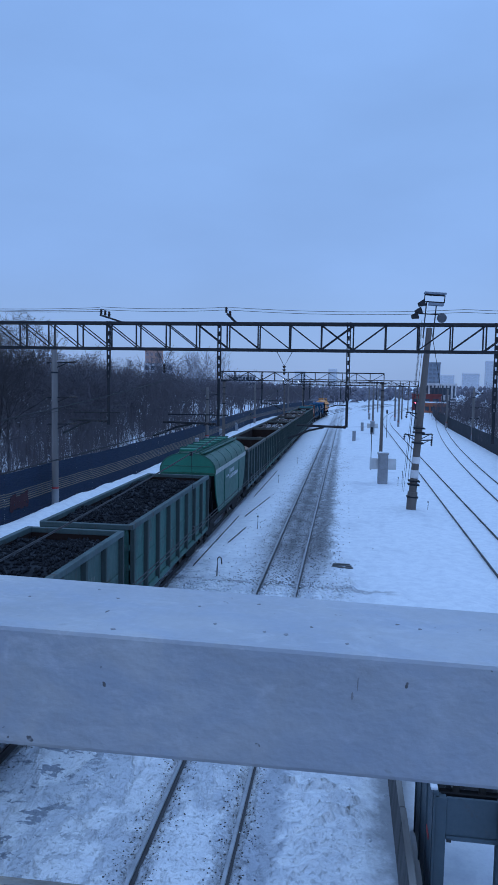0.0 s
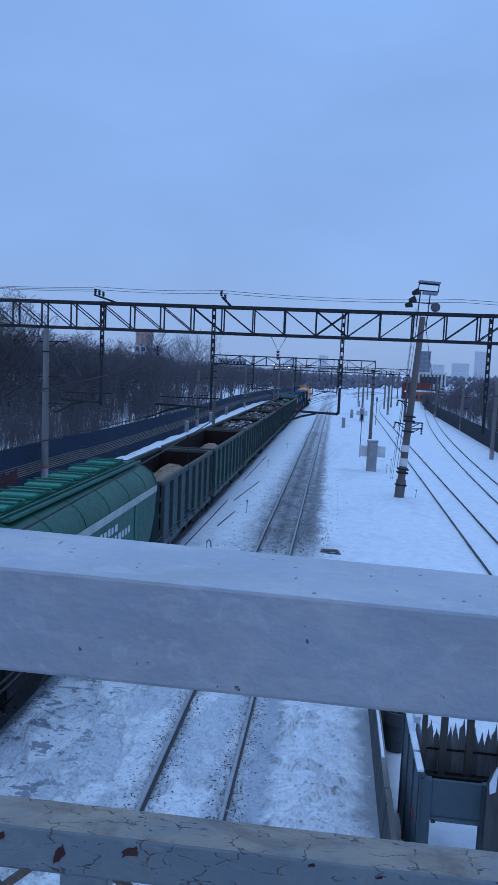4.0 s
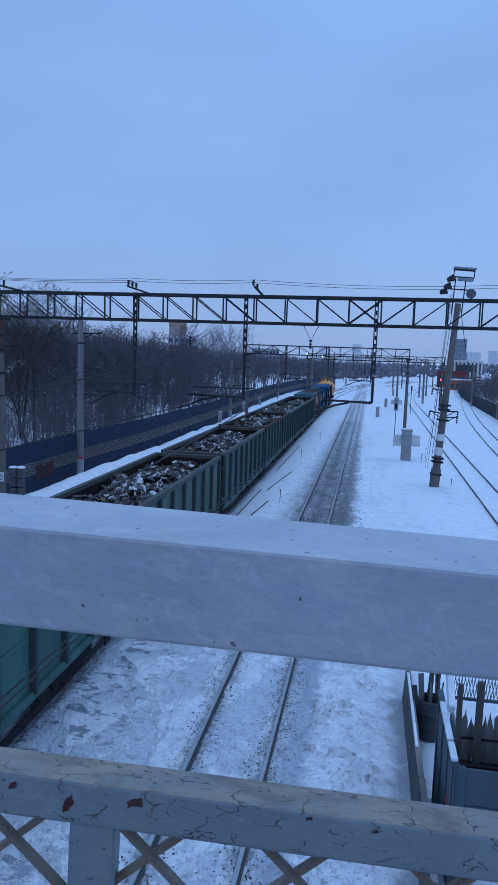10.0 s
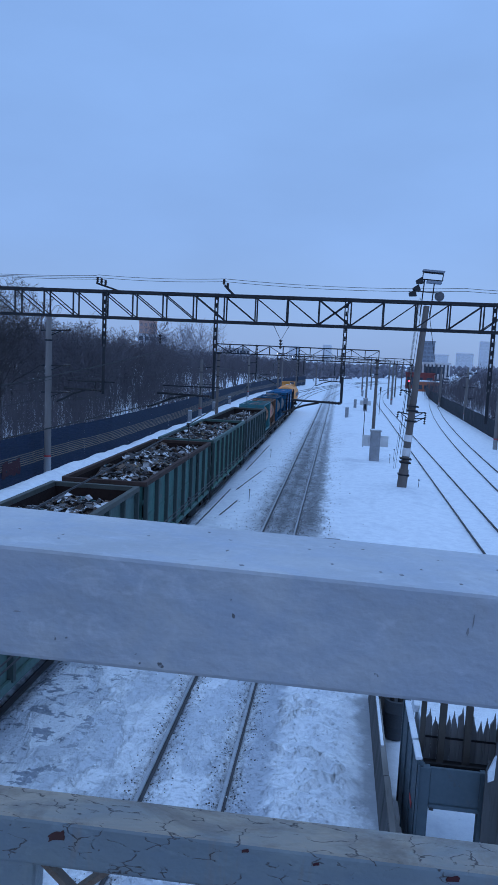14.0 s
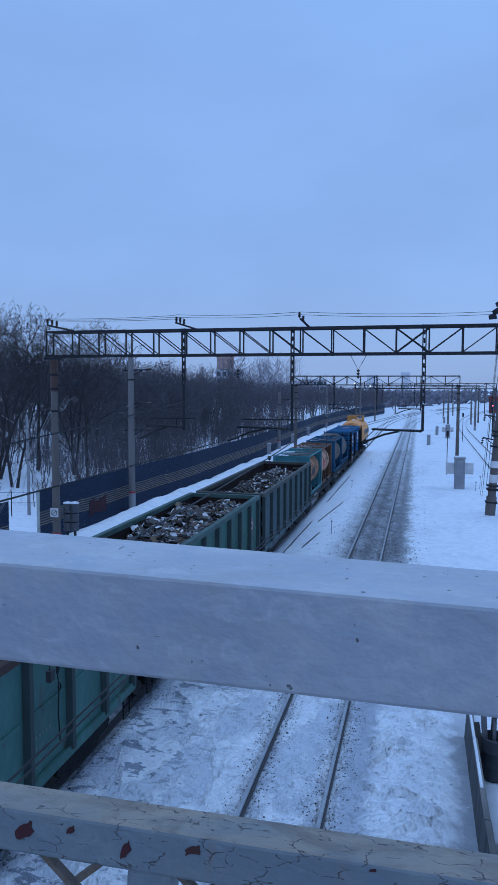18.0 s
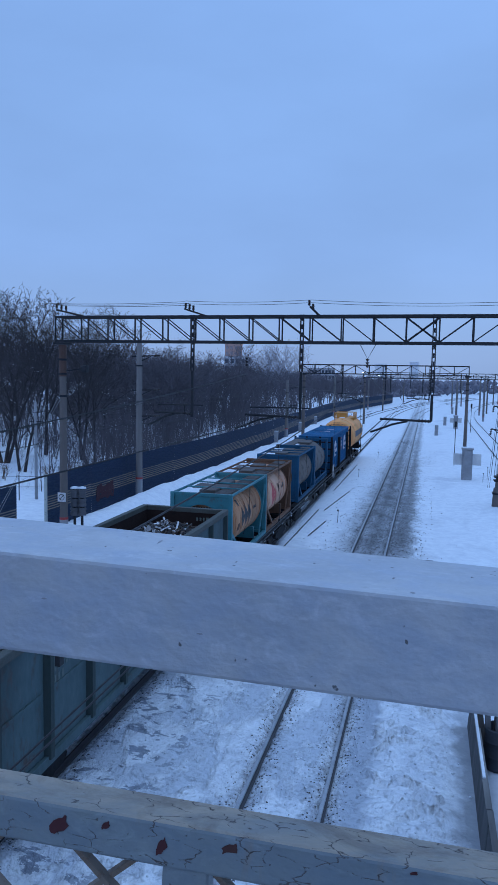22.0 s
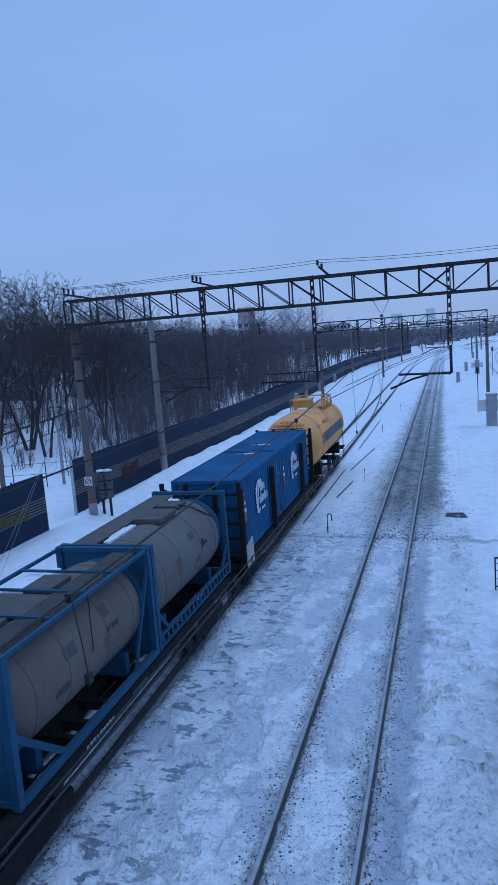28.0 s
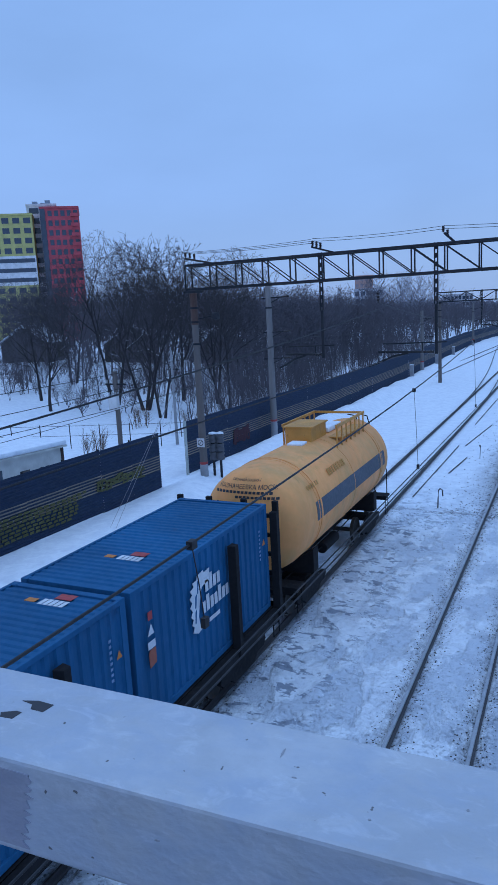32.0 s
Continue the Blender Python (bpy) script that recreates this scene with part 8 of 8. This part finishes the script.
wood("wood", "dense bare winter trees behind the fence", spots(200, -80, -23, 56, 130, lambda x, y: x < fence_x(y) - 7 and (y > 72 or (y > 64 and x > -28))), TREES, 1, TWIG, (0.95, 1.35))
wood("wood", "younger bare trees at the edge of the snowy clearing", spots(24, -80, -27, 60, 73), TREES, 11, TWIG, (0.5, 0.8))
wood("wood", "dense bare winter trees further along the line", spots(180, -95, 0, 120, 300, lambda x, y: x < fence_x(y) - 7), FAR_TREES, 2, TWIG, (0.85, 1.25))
wood("undergrowth", "thin bare saplings behind the fence with snow between", spots(330, -46, -19.5, 44, 140, lambda x, y: x < fence_x(y) - 1.5 and (y > 64 or x > -27)), SHRUBS, 3, TWIG, (0.7, 1.15))
wood("undergrowth", "low bare brush and dry stalks in the snowy clearing", spots(170, -78, -22, 51, 74, lambda x, y: y > 55 or rng_wood.random() < 0.25), BRUSH, 8, TWIG, (0.5, 1.1))
wood("wood", "bare winter trees across the tracks", spots(160, 27, 75, 80, 300, lambda x, y: x > 27 + bend(y) * 0.6 and x - 2.5 > 0.158 * y), FAR_TREES, 4, TWIG, (0.6, 0.95))
wood("undergrowth", "brush beside the far fence", spots(420, 23, 40, 58, 220, lambda x, y: x > 22.4 + 0.02 * (y - 60) + bend(y) * 0.6), SHRUBS, 5, TWIG, (0.7, 1.15))


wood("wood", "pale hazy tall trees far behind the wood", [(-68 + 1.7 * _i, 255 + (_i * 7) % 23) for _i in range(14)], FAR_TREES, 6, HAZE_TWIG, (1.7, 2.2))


wood("wood", "bare winter trees lining the curve of the fence", [(fence_x(y) - 7 - rng_wood.uniform(0, 34), y) for y in rng_wood.uniform(118, 330, 200)], FAR_TREES, 7, TWIG, (0.75, 1.1))


def far_belt():
    """Low uneven woods closing the view: a ragged clumped ridge all round, far off."""
    rng = np.random.default_rng(9)
    vs, fs, n = [], [], 0
    base = np.array([(1, 0, 0), (-1, 0, 0), (0, 1, 0), (0, -1, 0), (0, 0, 1.0), (0, 0, -1)], float)
    tri = np.array([(0, 2, 4), (2, 1, 4), (1, 3, 4), (3, 0, 4), (2, 0, 5), (1, 2, 5), (3, 1, 5), (0, 3, 5)])
    for k in range(9000):
        a = rng.uniform(-1.25, 0.75)
        r = rng.uniform(320, 620)
        x, y = r * math.sin(a), r * math.cos(a)
        if abs(x - bend(y)) < 26:
            continue
        s = rng.uniform(0.9, 2.6)
        v = base * rng.uniform(0.6, 1.2, (6, 3)) * (s, s, s * rng.uniform(0.8, 1.2))
        vs.append(v + (x, y, float(ground_height(x, y)) + rng.uniform(0, 6.5)))
        fs.append(tri + n)
        n += 6
    me = bpy.data.meshes.new("far_woods")
    fast_mesh(me, np.concatenate(vs), np.concatenate(fs))
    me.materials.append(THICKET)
    tagged(new("far_woods", me), "dark distant belt of winter woods", "woods", kind="stuff")


far_belt()


def big_tree(x, y, seed, height, label, stems=1, twigs=3200, spread=1.15):
    segs, tw = grow_tree(seed, height * 1.12, spread * 0.85, 3, stems, int(twigs * 0.7), 0.3, 0.0125)
    thick = [s for s in segs if s[2] > 0.045]
    thin = [s for s in segs if s[2] <= 0.045]
    t = thing("bare_tree", pose(x, y, gz(x, y) - 0.1), label, "tree", "bare trees by the fence gap")
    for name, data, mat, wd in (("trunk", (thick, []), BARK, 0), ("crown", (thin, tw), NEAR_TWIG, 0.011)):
        v, f = tree_arrays(*data, wd or 0.01, 5 if name == "trunk" else 3)
        me = bpy.data.meshes.new(name)
        fast_mesh(me, v, f)
        me.materials.append(mat)
        part(name, me, None, t)
    # snow lying along the limbs
    rng = random.Random(seed)
    lie = [(p + Vector((0, 0, r)), q + Vector((0, 0, r2)), r * 0.5, r2 * 0.5) for p, q, r, r2 in segs if r > 0.018 and abs((q - p).normalized().z) < 0.72 and rng.random() < 0.12]
    if lie:
        v, f = tree_arrays(lie, [], 0.01, 4)
        me = bpy.data.meshes.new("limb_snow")
        fast_mesh(me, v, f)
        me.materials.append(SNOW_CAP)
        part("limb_snow", me, None, t, "snow lying along the limbs")


for _k, (_x, _y, _h, _st, _n) in enumerate(((-39.5, 58.0, 15.5, 2, 6500), (-48.5, 57.5, 11.5, 1, 4500), (-43.5, 53.0, 10.5, 1, 3600), (-34.5, 63.0, 14.5, 1, 6000), (-30.0, 62.0, 13.0, 2, 6000), (-52.5, 68.0, 13.5, 2, 5000), (-36.5, 80.0, 15.0, 2, 6000), (-45.5, 74.0, 14.5, 2, 6000), (-34.6, 56.0, 14.5, 3, 9000), (-30.5, 52.5, 11.5, 2, 6500), (-53.0, 50.0, 8.0, 2, 3000), (-26.5, 57.0, 11.0, 2, 5000))):
    big_tree(_x, _y, 101 + _k, _h, ("tall spreading bare tree with snow on its limbs", "dark bare tree in snow with snowy limbs")[_k % 2], _st, _n)


# ---- beyond the fences ----
def cabin():
    c = thing("cabin", pose(-25.8, 27.8, -0.15, 0, 0, -10), "off-white cabin with a thick snow roof behind the fence", "cabin")
    part("wall", Shape().box(-2.2, 2.0, -6.0, 3.0, 0, 2.0), KIOSK, c, bevel=0.02)
    part("roof", Shape().box(-2.4, 2.2, -6.2, 3.2, 2.0, 2.1), KIOSK, c)
    part("roof_snow", Shape().box(-2.4, 2.2, -6.2, 3.2, 2.1, 2.38), SNOW_CAP, c, "thick snow on the roof", bevel=0.11)
    for x in (-1.5, -0.9):
        part("window", Shape().box(x, x + 0.42, 3.0, 3.03, 0.9, 1.5), PANE, c)
    part("corner_strip", Shape().box(2.0, 2.04, 2.86, 3.04, 0, 2.0), RUST_RIM, c, "brown corner strip")
    part("window", Shape().box(2.0, 2.03, -1.6, -1.0, 0.9, 1.5), PANE, c)
    part("vent", Shape().box(2.0, 2.03, 0.2, 0.7, 0.7, 1.2), CLAD_GREY, c)
    marks("graffiti", c, pose(2.006, 1.4, 0.65, 0, 0, 90), ((0, 3),), DARK_MARK, 0.3, 0.55, 3)


cabin()


def pylon_box(x, y):
    p = thing("transformer_post", pose(x, y, gz(x, y)), "concrete post carrying a small transformer and insulators", "post")
    part("shaft", Shape().box(-0.12, 0.12, -0.12, 0.12, -0.2, 5.4), CONCRETE, p, bevel=0.02)
    part("transformer", Shape().box(-0.38, 0.3, -0.45, -0.13, 2.9, 3.8), CABINET, p, bevel=0.05)
    part("crossarm", Shape().box(-0.8, 0.8, -0.06, 0.06, 4.5, 4.6), STEEL_DARK, p)
    for dx in (-0.7, -0.25, 0.25, 0.7):
        insulator(p, dx, 0, 4.6, PORCELAIN)
        insulator(p, dx * 0.5, -0.3, 3.8, PORCELAIN)


def slim_pole(x, y, top):
    p = thing("line_post", pose(x, y, gz(x, y) - 0.1), "slim pale weathered concrete line post", "post", "concrete line posts")
    part("shaft", Shape().tube((0, 0, 0), (0, 0, top), 0.11, 10, 0.08), CONCRETE_GREY, p, smooth=True)
    part("arm", Shape().bar((-0.5, 0, top - 1.3), (0.5, 0, top - 1.3), 0.05), STEEL_DARK, p)


pylon_box(-25.2, 38.5)
slim_pole(-22.6, 41.5, 6.6)


def wire_fence():
    f = thing("wire_fence", pose(0, 0, 0), "thin dark wire fence on posts across the snow", "fence")
    pts = [(-36 + 2.1 * i, 37.0 + 0.62 * i) for i in range(8)]
    for x, y in pts:
        part("fence_post", Shape().tube((x, y, gz(x, y) - 0.2), (x, y, gz(x, y) + 1.7), 0.035, 6), STEEL_DARK, f)
    for z in (0.9, 1.6):
        part("fence_wire", Shape().wire([(x, y, gz(x, y) + z) for x, y in pts], 0.012, 4), WIRE, f)
    g = thing("gate_frame", pose(-21.3, 40.5, gz(-21.3, 40.5), 0, 0, 20), "dark tubular gate frame in the snow", "gate")
    part("frame", Shape().wire([(0, 0, -0.2), (0, 0, 1.5), (1.9, 0, 1.5), (1.9, 0, -0.2)], 0.05, 6), STEEL_DARK, g)
    part("middle_bar", Shape().wire([(1.3, 0, -0.2), (1.3, 0, 1.5)], 0.04, 6), STEEL_DARK, g)


wire_fence()


def dry_bush(x, y, seed):
    v, f = tree_arrays(*grow_sapling(seed, 2.0, 16, 520), 0.008, 3)
    me = bpy.data.meshes.new("dry_bush")
    fast_mesh(me, v * (1, 1, 0.75), f)
    me.materials.append(paint("dry_reed", (0.16, 0.105, 0.075), 0.95))
    tagged(new("dry_bush", me), "dry brown bush sticking out of snow", "bush").matrix_basis = pose(x, y, gz(x, y))


for _i, (_x, _y) in enumerate(((-26.5, 37.5), (-24.0, 47.0), (-22.2, 50.0), (-21.5, 46.0), (-30.0, 47.5))):
    dry_bush(_x, _y, 130 + _i)


def low_house(x, y, turn):
    h = thing("low_house", pose(x, y, gz(x, y), 0, 0, turn), "low wooden house with snow on its pitched roof", "house")
    part("wall", Shape().box(-4, 4, -3, 3, -0.5, 2.8), PICKET_OLD, h)
    part("gable", Shape().prism([(-4, 2.8), (4, 2.8), (0, 5.2)], -3.0, 3.0, "y"), PICKET_OLD, h)
    for s in (-1, 1):
        part("roof", Shape().bar((0, -3.4, 0), (0, 3.4, 0), 5.2, 0.22), SNOW_CAP, h, "snow-covered roof slope", at=pose(s * 2.15, 0, 4.15, 0, s * 31, 0))


low_house(-60, 92, 30)
low_house(-74, 86, 10)
low_house(-50, 100, 50)


def tower(name, x, y, w, d, h, turn, wall, label, floors, bays, roof=None, pane=PANE, base=0.0):
    """A block with storeys of separate windows on the two faces that look this way."""
    t = thing(name, pose(x, y, base, 0, 0, turn), label, "building")
    part("wall", Shape().box(-w / 2, w / 2, -d / 2, d / 2, -2, h), wall, t)
    part("roof", Shape().box(-w / 2 - 0.2, w / 2 + 0.2, -d / 2 - 0.2, d / 2 + 0.2, h, h + 0.6), roof or wall, t)
    fh = h / floors
    wm = Shape().box(-0.32 * w / bays, 0.32 * w / bays, -0.06, 0.04, -0.28 * fh, 0.28 * fh).mesh("window")
    wm.materials.append(pane)
    for i in range(floors):
        for j in range(bays):
            part("window", wm, None, t, at=pose(-w / 2 + w * (j + 0.5) / bays, -d / 2, fh * (i + 0.5)))
    return t


# apartment blocks beyond the wood
tower("apartment_tower", -148.5, 187.5, 11.5, 16, 43.5, 37, WALL_RED, "tall red apartment tower with grey window bays", 15, 6)
tower("apartment_tower", -157.5, 190.0, 9.0, 16, 45.5, 37, WALL_WHITE, "white apartment tower beside the red one", 15, 2)
_y = tower("apartment_block", -161.5, 175.3, 19.0, 14, 41.5, 37, WALL_YELLOW, "yellow and white banded apartment block", 14, 6)
part("white_band", Shape().box(-9.6, 9.6, -7.12, -7.02, 20.8, 29.6), WALL_WHITE, _y, "white storeys across the middle")
for _k in range(3):
    part("window_strip", Shape().box(-9.3, 9.3, -7.2, -7.125, 21.8 + 2.9 * _k, 23.0 + 2.9 * _k), PANE, _y)
part("side_strip", Shape().box(-5.85, -4.3, -8.15, -8.02, 0, 43.4), WALL_DARK, bpy.data.objects["apartment_tower"], "dark edge strip")
for _k in range(15):
    part("balcony", Shape().box(3.2, 5.6, -8.75, -8.02, 2.9 * _k + 0.4, 2.9 * _k + 1.4), WALL_RED, bpy.data.objects["apartment_tower"], "red balcony front")
for _x, _h in ((-2.0, 3.0), (0.5, 2.2), (2.0, 3.6)):
    part("roof_unit", Shape().box(_x - 1.0, _x + 0.6, -2, 1, 46.1, 46.1 + _h * 0.55), WALL_GREYBLUE, bpy.data.objects["apartment_tower.001"])

# distance haze is put into the brick's colour and both sets of window panes
tower("brick_house", -103.0, 378.0, 9.5, 10, 25.0, 16, BRICK_ORANGE, "distant orange brick apartment house", 8, 4, None, paint("hazed_far_window", (0.34, 0.28, 0.29), 0.7))
tower("pale_block", -84.0, 318.0, 13.0, 10, 16.5, 15, WALL_PALE, "distant pale apartment block above the trees", 5, 5)
tower("pale_block", -60.0, 420.0, 16.0, 10, 13.0, 8, WALL_PALE, "distant low grey block", 4, 8)
tower("office_tower", 51.5, 420.0, 8.6, 12, 21.8, -7, WALL_GREYBLUE, "dark distant office tower", 9, 4, None, paint("hazed_office_window", (0.17, 0.20, 0.25), 0.6))
_s = tower("striped_hall", 37.0, 268.0, 11.0, 12, 9.1, -8, WALL_WHITE, "white building with dark nested stripes", 2, 1)
for _i in range(4):
    for _sx in (-1, 1):
        _a, _b = sorted((_sx * (0.5 + 1.3 * _i), _sx * (1.05 + 1.3 * _i)))
        part("stripe", Shape().box(_a, _b, -6.16, -6.07, 2.0 + 1.05 * _i, 8.9), WALL_DARK, _s)
        _a, _b = sorted((_sx * (0.5 + 1.3 * _i), _sx * 5.4))
        part("stripe", Shape().box(_a, _b, -6.18, -6.085, 1.5 + 1.05 * _i, 2.0 + 1.05 * _i), WALL_DARK, _s)
_o = tower("brick_shed", 32.0, 240.0, 7.3, 8, 2.5, -7, paint("orange_brick_shed", (0.42, 0.15, 0.09), 0.9), "low orange-red brick building with a snowy roof", 1, 4)
part("roof_snow", Shape().box(-3.9, 3.9, -4.3, 4.3, 3.1, 3.4), SNOW_CAP, _o, "snow on the flat roof")
tower("brick_shed", 31.4, 262.0, 10.0, 8, 5.2, -7, paint("dark_red_wall", (0.20, 0.05, 0.05), 0.9), "dark red low building", 1, 3)
# Haze over the city is put into these pale wall and window colours
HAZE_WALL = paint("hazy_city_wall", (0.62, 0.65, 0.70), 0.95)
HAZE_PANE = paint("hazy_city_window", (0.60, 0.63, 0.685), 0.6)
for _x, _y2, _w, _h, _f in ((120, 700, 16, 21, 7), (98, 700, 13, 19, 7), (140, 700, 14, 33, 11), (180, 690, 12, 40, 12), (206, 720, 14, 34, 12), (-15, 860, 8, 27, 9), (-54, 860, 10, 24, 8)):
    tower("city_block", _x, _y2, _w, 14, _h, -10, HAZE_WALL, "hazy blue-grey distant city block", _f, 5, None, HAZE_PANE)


def side_fence_right():
    f = tagged(new("fence_right"), "dark sheet fence beyond the right-hand tracks", "fence", kind="structure")
    for i in range(46):
        y = 52 + 4.0 * i
        x = 20.6 + 0.035 * (y - 60) + bend(y) * 0.55
        x2 = 20.6 + 0.035 * (y + 4 - 60) + bend(y + 4) * 0.55
        part("panel", Shape().bar((x, y, 0.95), (x2, y + 4, 0.95), 0.06, 2.3), FENCE_DARK, f)


side_fence_right()


def far_lamps():
    """Two lit yard lamps far down the line."""
    m = bpy.data.materials.new("yard_lamp_glow")
    m.use_nodes = True
    b = m.node_tree.nodes["Principled BSDF"]
    b.inputs["Emission Color"].default_value = (0.9, 0.95, 1, 1)
    b.inputs["Emission Strength"].default_value = 4
    for x, y, z in ((-27, 330, 10.5), (-15, 345, 9.8), (-22, 360, 9.5)):
        t = thing("yard_lamp", pose(x, y, 0), "distant lit yard lamp on a thin pole", "lamp", "far yard lamps")
        part("pole", Shape().tube((0, 0, -1), (0, 0, z), 0.12, 6), STEEL_DARK, t)
        part("glass", Shape().lathe([(0.02, 0), (0.35, 0.05), (0.35, 0.3), (0.02, 0.35)], (0, 0, z), "z", 8), m, t, "glowing lamp glass")


far_lamps()




# ---- what moves ----
def rolled(t):
    """Metres that the train has come by t seconds: it slows a little."""
    eased = float(smooth01(0.6, 5.0, t))
    return 5.9 * t - 0.0195 * t * t - 2.2 * eased


def train_pose(start, half, t):
    y = start - rolled(t)
    x0, x1 = track_a(y + half - 4), track_a(y + half + 4)
    turn = math.degrees(math.atan2(x0 - x1, 8.0))
    m = pose((x0 + x1) / 2, y + half, 0, 0, 0, turn)
    return m @ pose(0, -half, 0)


def motions():
    times = [i * 0.5 for i in range(12)] + [6.0 + 2.0 * i for i in range(14)]
    for ob, start, half in MOVING:
        walk(ob, [(t, train_pose(start, half, t)) for t in times])
    turns = [i * 0.1 for i in range(321)]
    for ob, rest in WHEELS:
        walk(ob, [(t, rest @ Matrix.Rotation(rolled(t) / 0.475, 4, "X")) for t in turns])


motions()
